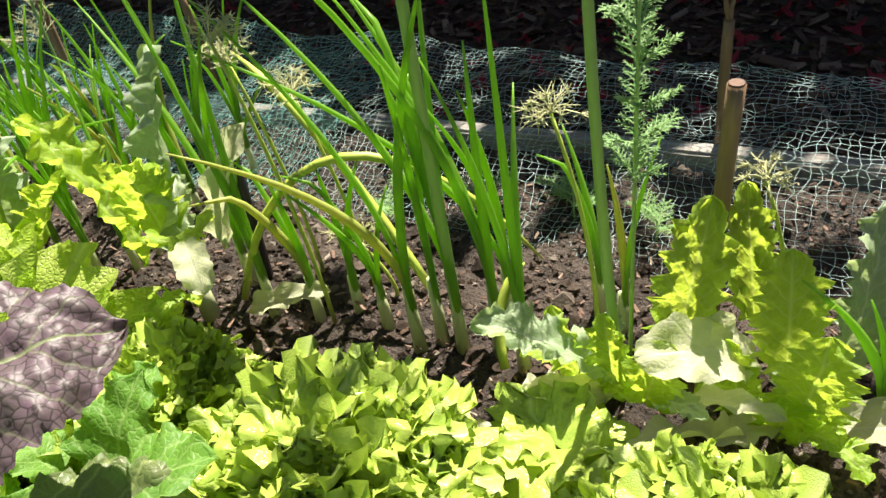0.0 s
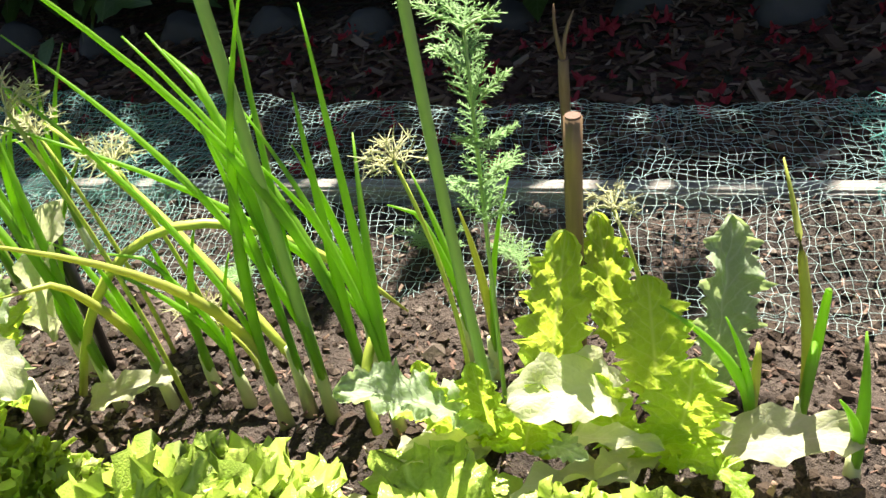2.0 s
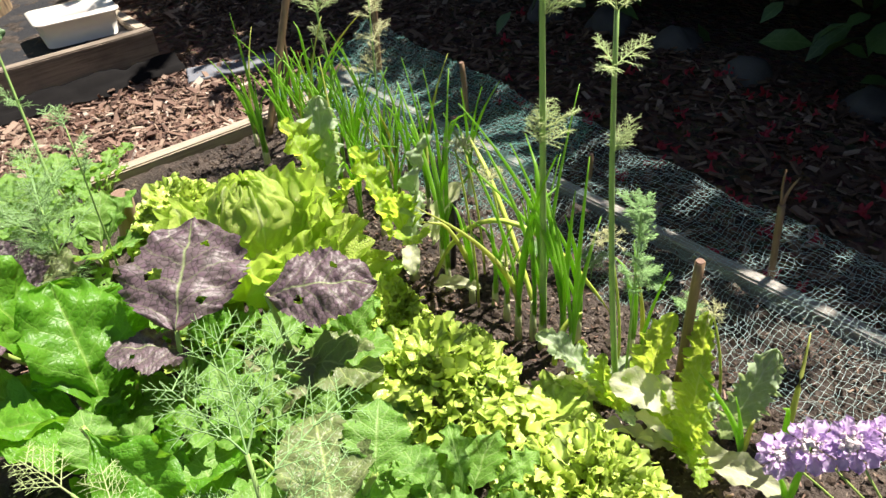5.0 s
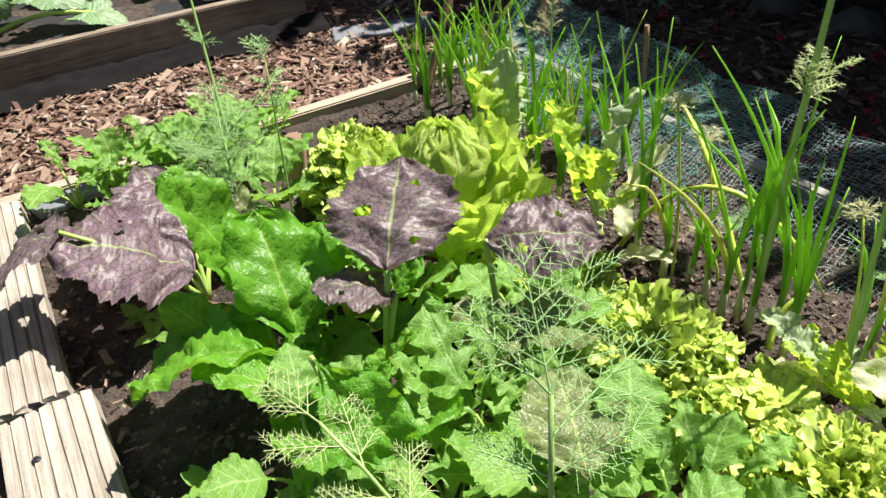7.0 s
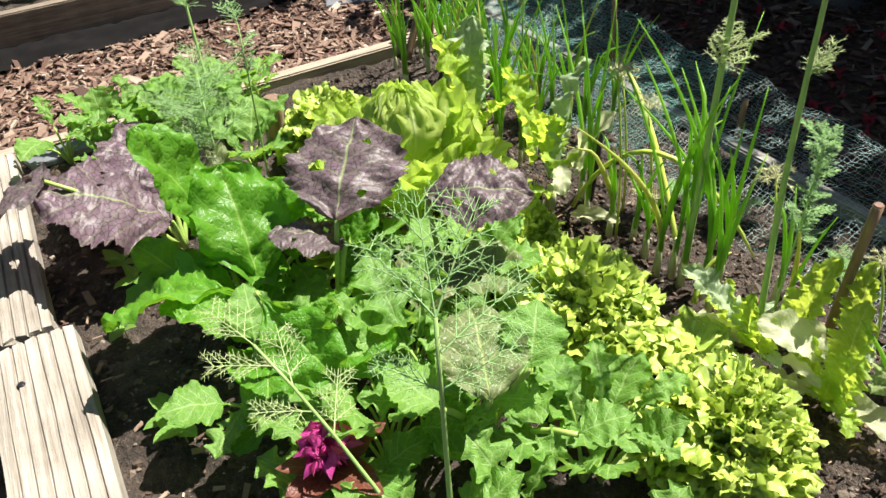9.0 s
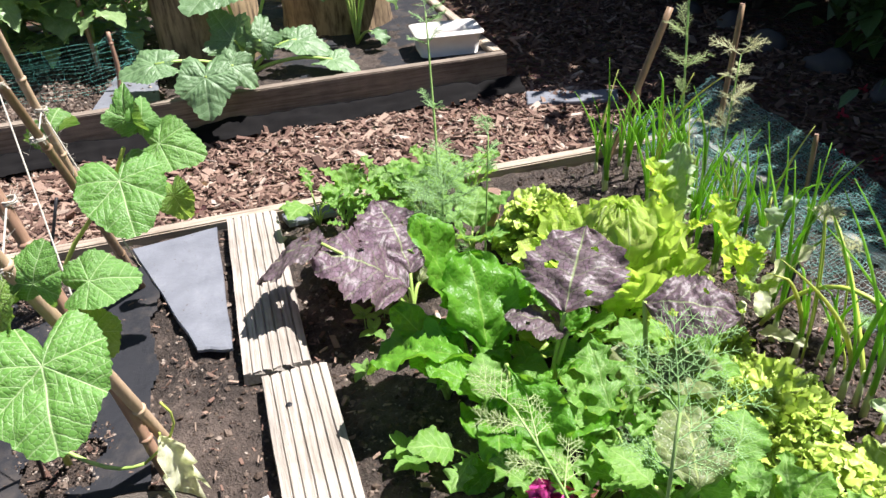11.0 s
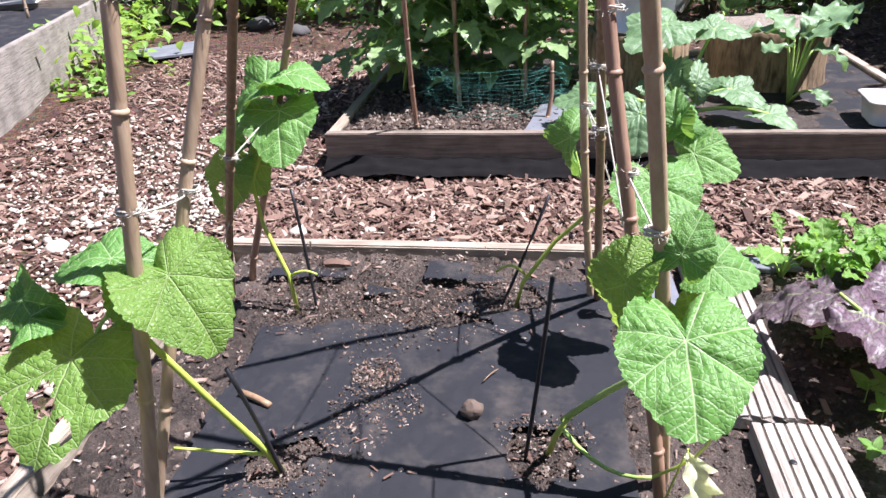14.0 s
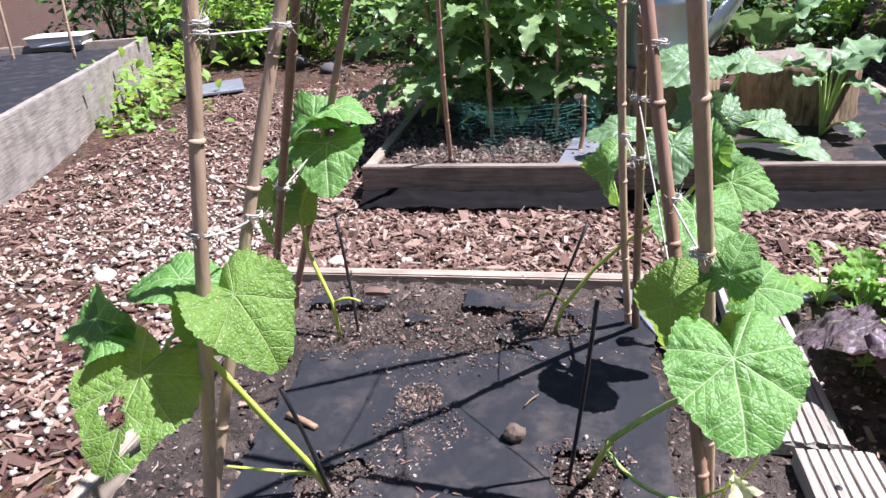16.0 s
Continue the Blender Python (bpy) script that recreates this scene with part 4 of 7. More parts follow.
def span(name, me, root, base, tip, roll=0.0, wide=1.0, label=""):
    """A leaf from base to tip, its face turned up and then rolled."""
    a, b = Vector(base), Vector(tip)
    y = (b - a).normalized()
    x = y.cross(Vector((0, 0, 1)))
    x = x.normalized() if x.length > 0.05 else Vector((1, 0, 0))
    q = Matrix((x, y, x.cross(y))).transposed().to_4x4() @ Euler((0, radians(roll), 0)).to_matrix().to_4x4()
    s = (b - a).length
    return link(name, me, root, Matrix.Translation(a - root.matrix_basis.translation) @ q @ Matrix.Diagonal((s * wide, s, s, 1)), label)


def face(name, me, root, at, tip, normal, size, label="", wide=1.0):
    """A palmate leaf at its stalk's end, with the way of its tip and the way that it faces."""
    z = Vector(normal).normalized()
    y = Vector(tip)
    y = (y - z * y.dot(z)).normalized()
    q = Matrix((y.cross(z), y, z)).transposed().to_4x4()
    return link(name, me, root, Matrix.Translation(Vector(at) - root.matrix_basis.translation) @ q @ Matrix.Diagonal((size * wide, size, size, 1)), label)


def aim(name, me, root, base, tip, normal, wide=1.0, label=""):
    """A leaf from base to tip with the way that it faces."""
    a, b = Vector(base), Vector(tip)
    y = (b - a).normalized()
    z = Vector(normal)
    z = (z - y * z.dot(y)).normalized()
    s = (b - a).length
    return link(name, me, root, Matrix.Translation(a - root.matrix_basis.translation) @ Matrix((y.cross(z), y, z)).transposed().to_4x4() @ Matrix.Diagonal((s * wide, s, s, 1)), label)


def stem(root, pts, r0, r1, mat, name="stem", n=7, label=""):
    o = root.matrix_basis.translation
    k = len(pts) - 1
    return gpart(name, Geo().add(*tube([Vector(p) - o for p in pts], [r0 + (r1 - r0) * i / k for i in range(k + 1)], n)), mat, root, label)


# ---- lettuces ----
def frill_leaf(mat, waves, amp, spread, seed, rag=0.1, cup=0.2, curl=0.2, crease=0.05, nr=8, na=44, crumple=0.0):
    """A leaf that fans out from its base along +y, with a crimped, crumpled and ragged margin."""
    q = random.Random(seed)
    p0, p1, p2 = (q.uniform(0, 6.3) for _ in range(3))
    g, verts, uvs = Geo(), [], []
    for i in range(nr + 1):
        r = i / nr
        for j in range(na + 1):
            f = 2 * j / na - 1
            th = radians(spread) * f
            edge = (1 - 0.3 * f * f) * (1 + r ** 3 * rag * (n3(f * 5, seed, 2) + 0.6 * math.sin(19 * f + p2)))
            d = r * edge
            x, y = math.sin(th) * d, math.cos(th) * d
            z = cup * x * x - curl * r ** 3 + amp * r ** 2.2 * (math.sin(waves * f * 3.1 + p0) + 0.5 * math.sin(waves * 6.7 * f + p1)) + crease * n3(x * 6.5 + seed, y * 6.5, seed) * (0.3 + r)
            y += amp * 0.5 * r ** 3 * math.cos(waves * 4.1 * f + p2)
            p = Vector((x, y, z))
            if crumple:
                q3 = Vector((x, y, seed * 1.7))
                p += noise.noise_vector(q3 * 4.2) * crumple * r ** 1.4 + noise.noise_vector(q3 * 9.5) * crumple * 0.5 * r ** 1.6
            verts.append(p)
            uvs.append((r, 0.5 + f * 0.5))
    return g.add(verts, [(i * (na + 1) + j, i * (na + 1) + j + 1, (i + 1) * (na + 1) + j + 1, (i + 1) * (na + 1) + j) for i in range(nr) for j in range(na)], uvs).mesh("leaf", mat)


def cup_leaf(mat, half, top, flop, tilt, seed, nr=16, na=30):
    """A broad rounded leaf that wraps a ball of radius 1, its margin loose and creased."""
    g, verts, uvs = Geo(), [], []
    turn = Euler((-radians(tilt), 0, 0)).to_matrix()
    for i in range(nr + 1):
        r = i / nr
        for j in range(na + 1):
            f = 2 * j / na - 1
            wide = radians(half) * min(1.0, 0.3 + 1.1 * r)
            reach = r * (1 - 0.28 * abs(f) ** 2.5) * (1 + 0.07 * r * n3(f * 3, seed, 2))
            el = radians(-32 + (top + 32) * reach)
            a = wide * f
            e = max(abs(f), r)
            rad = 1.0 + flop * e ** 5 + 0.1 * n3(f * 3.0 + seed, r * 3.6, seed) + 0.11 * n3(f * 4.6, r * 6 + seed, 3) * (0.4 + e) + 0.085 * e ** 4 * math.sin(11 * f + 7 * r + seed) - 0.035 * math.exp(-(f * 9) ** 2) * (1 - r)
            p = Vector((math.sin(a) * math.cos(el), math.cos(a) * math.cos(el), math.sin(el) * 1.05)) * rad
            verts.append(turn @ (p - Vector((0, 0.0, -0.5))) + Vector((0, 0, -0.5)))
            uvs.append((r, 0.5 + 0.5 * f))
    return g.add(verts, [(i * (na + 1) + j, i * (na + 1) + j + 1, (i + 1) * (na + 1) + j + 1, (i + 1) * (na + 1) + j) for i in range(nr) for j in range(na)], uvs).mesh("leaf", mat)


L_HEART = [cup_leaf(G_LETT, 64, 84, 0.1, 8, s) for s in range(3)]
L_WRAP = [cup_leaf(G_LETT, 52, 54, 0.2, 36, s + 5) for s in range(4)]
L_OPEN = [cup_leaf(G_LETT, 46, 48, 0.25, 62, s + 11) for s in range(4)]


def butterhead(at, radius, label, seed):
    """A rounded head: loose outer leaves, then leaves wrapped closer and closer round a pale heart."""
    rr = random.Random(seed)
    root = thing("lettuce", (at[0], at[1], 0.0), label, "lettuce", "lettuces in the bed")
    gpart("stalk", Geo().add(*tube([(0, 0, -0.02), (0, 0, at[2])], [0.024, 0.016], 8)), M_PALE_STEM, root)
    for shells, count, size, drop in ((L_OPEN, 9, 1.0, -0.3), (L_OPEN, 8, 0.85, -0.1), (L_WRAP, 8, 0.75, 0.0), (L_WRAP, 7, 0.6, 0.1), (L_HEART, 6, 0.44, 0.22), (L_HEART, 5, 0.31, 0.34)):
        off = rr.uniform(0, 360)
        for k in range(count):
            s = radius * size * rr.uniform(0.93, 1.07)
            put("leaf", shells[rr.randrange(len(shells))], root, (at[0], at[1], at[2] + radius * drop + rr.uniform(-0.006, 0.006)), off + 360 * k / count + rr.uniform(-14, 14), rr.uniform(-7, 7), rr.uniform(-8, 8), s)
    return root


L_FRILL = [frill_leaf(G_FRILL, 1.6, 0.1, 100, s + 20, 0.1, 0.7, 0.1 + 0.16 * s, 0.0, 9, 44, 0.34) for s in range(5)]
L_FRILL_OUT = [frill_leaf(G_FRILL, 1.6, 0.08, 80, s + 30, 0.1, 0.3, 0.25, 0.0, 9, 40, 0.26) for s in range(3)]


def lettuce(at, radius, height, inner, outer, label, seed, count=44, core_lift=78):
    """A head: leaves in a spiral, flat outside and upright towards the heart."""
    rr = random.Random(seed)
    root = thing("lettuce", at, label, "lettuce", "lettuces in the bed")
    gpart("stalk", Geo().add(*tube([(0, 0, -0.02), (0, 0, height * 0.35)], [0.02, 0.014], 8)), M_PALE_STEM, root)
    for i in range(count):
        t = i / (count - 1)
        az = i * 137.5 + rr.uniform(-12, 12)
        lift = 4 + (core_lift - 4) * t ** 0.8 + rr.uniform(-6, 6)
        size = radius * (0.98 - 0.42 * t) * rr.uniform(0.85, 1.1)
        me = (outer if t < 0.3 else inner)[rr.randrange(len(outer if t < 0.3 else inner))]
        off = radius * 0.1 * (1 - t)
        a = radians(az)
        p = Vector(at) + Vector((-math.sin(a) * off, math.cos(a) * off, 0.012 + height * (0.04 + 0.5 * t)))
        put("leaf", me, root, p, az, lift, rr.uniform(-14, 14), size)
    return root


def frilly(at, radius, height, label, seed, count=95):
    """A dense curled head: short ruffled leaves set all over a dome."""
    rr = random.Random(seed)
    root = thing("lettuce", at, label, "lettuce", "lettuces in the bed")
    gpart("stalk", Geo().add(*tube([(0, 0, -0.02), (0, 0, height * 0.4)], [0.02, 0.014], 8)), M_PALE_STEM, root)
    for i in range(count):
        t = (i + 0.5) / count
        el = math.asin(t)
        az = i * 137.5
        a = radians(az)
        d = Vector((-math.sin(a) * math.cos(el) * radius, math.cos(a) * math.cos(el) * radius, 0.02 + math.sin(el) * (height - 0.02)))
        me = L_FRILL[rr.randrange(5)] if t > 0.2 else L_FRILL_OUT[rr.randrange(3)]
        size = radius * rr.uniform(0.25, 0.37)
        p = Vector(at) + d * 0.66
        put("leaf", me, root, p, az + rr.uniform(-60, 60), math.degrees(el) * 0.7 + rr.uniform(5, 60), rr.uniform(-35, 35), size)
    return root


butterhead((0.455, 0.965, 0.185), 0.135, "large yellow-green butterhead lettuce with a pale heart", 1)
frilly((0.42, 1.245, 0.0), 0.12, 0.2, "small frilly light green lettuce beside the butterhead", 2, 150)
frilly((0.505, 0.55, 0.0), 0.132, 0.2, "frilly light green curled lettuce head by the onions", 3, 190)
frilly((0.53, 0.295, 0.0), 0.12, 0.155, "round frilly yellow-green curled lettuce head", 4, 190)
frilly((0.545, 0.76, 0.0), 0.10, 0.13, "low frilly green lettuce crowded beside the poppies", 5, 110)
lettuce((0.63, 0.43, 0.0), 0.075, 0.05, L_FRILL_OUT, [blade("leaf", G_PALE, "fan", 0.3, 30, 0.2, 0.06, 3, rim=0.05, seed=77, buckle=0.06)], "pale outer lettuce leaves lying on the soil", 6, 9, 40)

# ---- chard, mustard and leafy greens ----
L_CHARD = [blade("leaf", G_CHARD, "spoon", 0.33, b, 0.12, 0.03, 3, rim=0.02, nu=46, nv=16, seed=s + 40, stalk=0.12, buckle=0.05, fold=0.06, pillow=0.032, veins=7.0) for s, b in enumerate((55, 20, 80, 35))]
L_MUST = [blade("leaf", G_MUST, "broad", 0.42, b, -0.12, 0.035, 3, serr=0.13, ns=13, rim=0.008, nu=77, nv=24, seed=s + 50, holes=h, buckle=0.06, pillow=0.018, veins=6.0) for s, (b, h) in enumerate(((50, ((0.55, 0.3, 0.03),)), (35, ((0.45, -0.45, 0.055), (0.7, 0.35, 0.03), (0.2, 0.5, 0.03))), (55, ((0.3, 0.4, 0.05), (0.62, -0.5, 0.04)))))]
L_BRONZE = [blade("leaf", G_MUSTG, "broad", 0.38, b, 0.1, 0.04, 4, serr=0.12, ns=12, nu=50, nv=16, pillow=0.02, veins=6.0, seed=s + 60, holes=((0.5, 0.4, 0.03),), buckle=0.06) for s, b in enumerate((45, 70))]
L_RAD = [blade("leaf", G_RAD, "lobed", 0.28, b, 0.15, 0.05, 4, serr=0.22, ns=11, nu=38, nv=10, pillow=0.016, veins=6.0, rim=0.012, seed=s + 70, stalk=0.12, holes=h, buckle=0.05) for s, (b, h) in enumerate(((45, ((0.6, 0.5, 0.04),)), (65, ()), (25, ((0.4, -0.4, 0.05), (0.7, 0.2, 0.04)))))]
L_ROUND = [blade("leaf", G_RAD, "ovate", 0.32, 40, 0.15, 0.04, 4, serr=0.14, ns=12, nu=38, nv=10, pillow=0.016, veins=6.0, rim=0.01, seed=s + 80, stalk=0.1, buckle=0.03) for s in range(2)]


def greens(name, at, label, category, leaves, stalk_mat, stalk_r=0.005, group=""):
    """A plant of single large leaves, each on its stalk: (mesh, base of the blade, tip, roll, width)."""
    root = thing(name, at, label, category, group)
    for me, base, tip, roll, wide in leaves:
        a, b = Vector(at) + Vector((0, 0, 0.005)), Vector(base)
        ob = span("leaf", me, root, base, tip, roll, wide)
        if (b - a).length > 0.02:
            ob.parent = stem(root, bow(a, b, (0, 0, 0.02), 5), stalk_r, stalk_r * 0.7, stalk_mat, "leaf_stalk")
    return root


C, Mu, B, R, O = L_CHARD, L_MUST, L_BRONZE, L_RAD, L_ROUND
greens("chard_plant", (0.11, 0.84, 0.0), "glossy bright green chard with blistered leaves", "chard", [
    (C[1], (0.10, 0.90, 0.13), (0.045, 0.935, 0.36), -10, 0.72), (C[3], (0.12, 0.80, 0.10), (0.14, 0.93, 0.275), 12, 0.95), (C[1], (0.14, 0.87, 0.09), (0.225, 0.93, 0.215), 25, 0.85),
    (C[0], (0.085, 0.76, 0.17), (-0.085, 0.875, 0.14), 14, 1.0), (C[2], (0.10, 0.83, 0.10), (0.01, 0.87, 0.165), -25, 0.8), (C[1], (0.10, 0.88, 0.1), (0.085, 0.95, 0.25), 35, 0.7),
    (C[3], (0.12, 0.74, 0.10), (0.155, 0.60, 0.15), 25, 0.75), (C[0], (0.10, 0.76, 0.06), (0.05, 0.66, 0.12), 10, 0.8), (C[2], (0.13, 0.80, 0.08), (0.2, 0.72, 0.15), -10, 0.8)], M_STEM)
def leafy(name, at, label, category, group, meshes, count, size, lift, reach, rise, rr, r=0.004, wide=1.0):
    """A plant with leaves all round, each on its own stalk."""
    root = thing(name, at, label, category, group)
    for k in range(count):
        az = k * 137.5 + rr.uniform(-25, 25)
        a = radians(az)
        d = reach * rr.uniform(0.5, 1.1)
        p = Vector(at) + Vector((-math.sin(a) * d, math.cos(a) * d, rise * rr.uniform(0.6, 1.15)))
        stalk = stem(root, bow(at, p, (0, 0, 0.015), 4), r, r * 0.7, M_STEM, "leaf_stalk", 6)
        ob = put("leaf", meshes[rr.randrange(len(meshes))], root, p, az + rr.uniform(-20, 20), rr.uniform(*lift), rr.uniform(-25, 25), rr.uniform(*size), wide=wide)
        ob.parent = stalk
    return root


rr = random.Random(77)
for x, y, n, s0, s1 in ((0.06, 0.86, 5, 0.08, 0.12), (0.17, 0.93, 6, 0.09, 0.13), (0.17, 0.72, 7, 0.09, 0.14), (0.10, 0.70, 6, 0.08, 0.13), (0.22, 0.85, 5, 0.09, 0.13)):
    leafy("chard_plant", (x, y, 0.0), "bright green chard with overlapping blistered leaves", "chard", "chard plants", C, n, (s0, s1), (15, 70), 0.045, 0.10, rr, 0.005, 0.85)
greens("chard_plant", (0.12, 0.60, 0.0), "smaller glossy green chard with holed leaves", "chard", [
    (C[3], (0.085, 0.63, 0.27), (0.125, 0.52, 0.2), 30, 0.9), (C[1], (0.15, 0.62, 0.06), (0.2, 0.55, 0.19), -20, 1.0), (C[0], (0.09, 0.62, 0.06), (0.0, 0.58, 0.1), 20, 1.0), (C[2], (0.1, 0.57, 0.05), (0.05, 0.44, 0.08), -10, 1.0)], M_STEM)
greens("mustard_plant", (0.07, 1.13, 0.0), "purple red mustard with large veined leaves over the plank", "mustard plant", [
    (Mu[0], (0.06, 1.12, 0.08), (-0.12, 1.17, 0.21), -6, 1.2), (Mu[2], (-0.10, 1.17, 0.2), (-0.235, 1.26, 0.11), 0, 1.2), (Mu[0], (0.08, 1.17, 0.08), (0.06, 1.36, 0.19), 10, 1.0),
    (Mu[0], (0.04, 1.2, 0.05), (-0.1, 1.40, 0.08), 10, 0.9), (B[0], (0.1, 1.17, 0.05), (0.2, 1.3, 0.12), 0, 0.9)], M_STEM)
greens("mustard_plant", (0.21, 0.75, 0.0), "dark purple mustard with holed crinkled leaves", "mustard plant", [
    (Mu[1], (0.235, 0.745, 0.24), (0.34, 0.885, 0.315), 0, 1.1), (Mu[2], (0.24, 0.74, 0.2), (0.15, 0.80, 0.23), 10, 1.1)], M_STEM)
greens("mustard_plant", (0.37, 0.68, 0.0), "purple mustard with one leaf curled under", "mustard plant", [
    (Mu[2], (0.345, 0.69, 0.27), (0.47, 0.605, 0.28), 25, 0.85), (B[1], (0.35, 0.66, 0.15), (0.43, 0.56, 0.18), 10, 1.0), (B[0], (0.36, 0.7, 0.16), (0.28, 0.6, 0.17), -10, 1.0)], M_STEM)
greens("mustard_plant", (0.29, 0.47, 0.0), "bronzed green mustard with pale veins", "mustard plant", [
    (B[0], (0.245, 0.385, 0.22), (0.29, 0.49, 0.26), 0, 1.1), (O[1], (0.30, 0.39, 0.23), (0.35, 0.445, 0.27), 5, 1.35), (O[0], (0.33, 0.34, 0.15), (0.385, 0.315, 0.18), 0, 1.35), (O[1], (0.2, 0.41, 0.21), (0.165, 0.47, 0.24), 0, 1.35), (R[0], (0.26, 0.45, 0.13), (0.22, 0.5, 0.18), 0, 1.2), (O[0], (0.24, 0.43, 0.13), (0.2, 0.45, 0.17), 0, 1.2), (R[1], (0.31, 0.44, 0.12), (0.37, 0.47, 0.16), 0, 1.2)], M_STEM)
for at, text, leaves in (
    ((0.24, 0.58, 0.0), "green radish plant with holed lobed leaves", [(R[0], (0.24, 0.57, 0.12), (0.25, 0.68, 0.23), 0, 1.2), (R[2], (0.26, 0.58, 0.12), (0.32, 0.65, 0.22), 0, 1.2), (R[1], (0.23, 0.56, 0.1), (0.19, 0.49, 0.19), 0, 1.2), (R[2], (0.23, 0.6, 0.1), (0.18, 0.63, 0.22), 0, 1.1)]),
    ((0.40, 0.37, 0.0), "light green radish plant with rounded leaves", [(O[0], (0.40, 0.38, 0.08), (0.40, 0.30, 0.12), 0, 1.2), (O[1], (0.39, 0.37, 0.07), (0.33, 0.36, 0.12), 0, 1.2), (R[1], (0.41, 0.38, 0.08), (0.44, 0.44, 0.16), 0, 1.0), (O[0], (0.4, 0.39, 0.08), (0.37, 0.46, 0.15), 0, 1.1)]),
    ((0.24, 0.33, 0.0), "pale green radish plant with toothed leaves", [(R[0], (0.24, 0.32, 0.08), (0.22, 0.38, 0.19), 0, 1.2), (R[2], (0.25, 0.31, 0.07), (0.3, 0.24, 0.13), 0, 1.2), (O[1], (0.23, 0.31, 0.07), (0.16, 0.28, 0.12), 0, 1.2), (R[1], (0.26, 0.34, 0.07), (0.33, 0.36, 0.15), 0, 1.0)]),
    ((0.08, 0.45, 0.0), "leafy green radish plant under the dill", [(R[0], (0.07, 0.45, 0.07), (0.02, 0.53, 0.13), 0, 1.2), (R[1], (0.09, 0.44, 0.07), (0.14, 0.38, 0.12), 0, 1.2), (O[0], (0.08, 0.47, 0.07), (0.12, 0.55, 0.14), 0, 1.1), (R[2], (0.06, 0.43, 0.06), (0.0, 0.4, 0.1), 0, 1.2)]),
    ((0.31, 0.87, 0.0), "small green radish plant beside the butterhead", [(R[1], (0.3, 0.86, 0.07), (0.27, 0.95, 0.15), 0, 1.2), (O[0], (0.32, 0.86, 0.06), (0.36, 0.8, 0.16), 0, 1.2), (R[0], (0.3, 0.84, 0.06), (0.25, 0.8, 0.14), 0, 1.2)]),
    ((0.26, 1.28, 0.0), "light green radish plant beside the wooden peg", [(O[0], (0.26, 1.27, 0.06), (0.24, 1.19, 0.13), 0, 1.3), (O[1], (0.27, 1.27, 0.06), (0.33, 1.22, 0.11), 0, 1.2), (R[1], (0.25, 1.29, 0.06), (0.2, 1.37, 0.14), 0, 1.2), (O[0], (0.27, 1.3, 0.07), (0.32, 1.38, 0.15), 0, 1.2), (R[0], (0.28, 1.28, 0.08), (0.36, 1.3, 0.17), 0, 1.1)]),
    ((0.15, 1.55, 0.0), "pale green radish plant at the bed edge", [(O[0], (0.15, 1.55, 0.05), (0.1, 1.62, 0.14), 0, 1.3), (O[1], (0.16, 1.54, 0.05), (0.24, 1.58, 0.14), 0, 1.3), (R[0], (0.15, 1.53, 0.05), (0.12, 1.45, 0.1), 0, 1.2), (O[1], (0.16, 1.55, 0.06), (0.2, 1.66, 0.13), 0, 1.2)]),
    ((0.0, 1.50, 0.0), "small light green seedling at the bed edge", [(R[1], (0.0, 1.5, 0.04), (-0.03, 1.57, 0.12), 0, 1.0), (R[0], (0.0, 1.5, 0.04), (0.06, 1.52, 0.1), 0, 1.0), (R[2], (0.0, 1.49, 0.04), (-0.05, 1.46, 0.08), 0, 1.0), (R[1], (0.01, 1.5, 0.05), (0.03, 1.57, 0.13), 0, 1.0)]),
    ((0.32, 0.22, 0.0), "leafy green radish plant near the lettuce", [(O[1], (0.32, 0.22, 0.06), (0.36, 0.15, 0.12), 0, 1.2), (R[0], (0.31, 0.22, 0.06), (0.23, 0.2, 0.12), 0, 1.2), (R[1], (0.33, 0.23, 0.06), (0.4, 0.24, 0.13), 0, 1.2)]),
):
    greens("radish_plant", at, text, "radish plant", leaves, M_STEM, 0.0032, "radish plants")

rr = random.Random(78)
for i in range(20):
    x, y = 0.06 + 0.4 * rr.random(), 0.30 + 0.5 * rr.random()
    if math.hypot(x - 0.5, y - 0.545) < 0.13 or math.hypot(x - 0.52, y - 0.3) < 0.13:
        continue
    leafy("radish_plant", (x, y, 0.0), "light green leafy radish plant crowded among the greens", "radish plant", "radish plants", [*R, *O, *O], 5, (0.065, 0.105), (5, 55), 0.045, 0.12, rr, 0.003, 1.2)
for x, y, z in ((0.4, 0.86, 0.0), (0.36, 0.95, 0.0), (0.30, 1.0, 0.0), (0.22, 1.12, 0.0), (0.12, 1.3, 0.0), (0.2, 1.42, 0.0)):
    leafy("radish_plant", (x, y, z), "small light green radish plant between lettuces", "radish plant", "radish plants", [*R, *O], 6, (0.06, 0.1), (5, 50), 0.04, 0.07, rr, 0.003, 1.15)
for x, y in ((0.05, 1.58), (0.12, 1.6), (0.21, 1.58), (0.29, 1.6), (0.3, 1.5), (0.1, 1.46), (0.36, 1.56), (0.2, 1.5), (-0.06, 1.58)):
    leafy("radish_plant", (x, y, 0.0), "bright green leafy radish plant along the bed edge", "radish plant", "radish plants", [*R, *O], 8, (0.05, 0.1), (10, 60), 0.04, 0.08, rr, 0.003, 1.15)
rr = random.Random(12)
L_SEED = [blade("leaf", G_RAD, "ovate", 0.26, 30, 0.15, 0.02, 2, nu=8, nv=4, seed=s + 90) for s in range(2)]
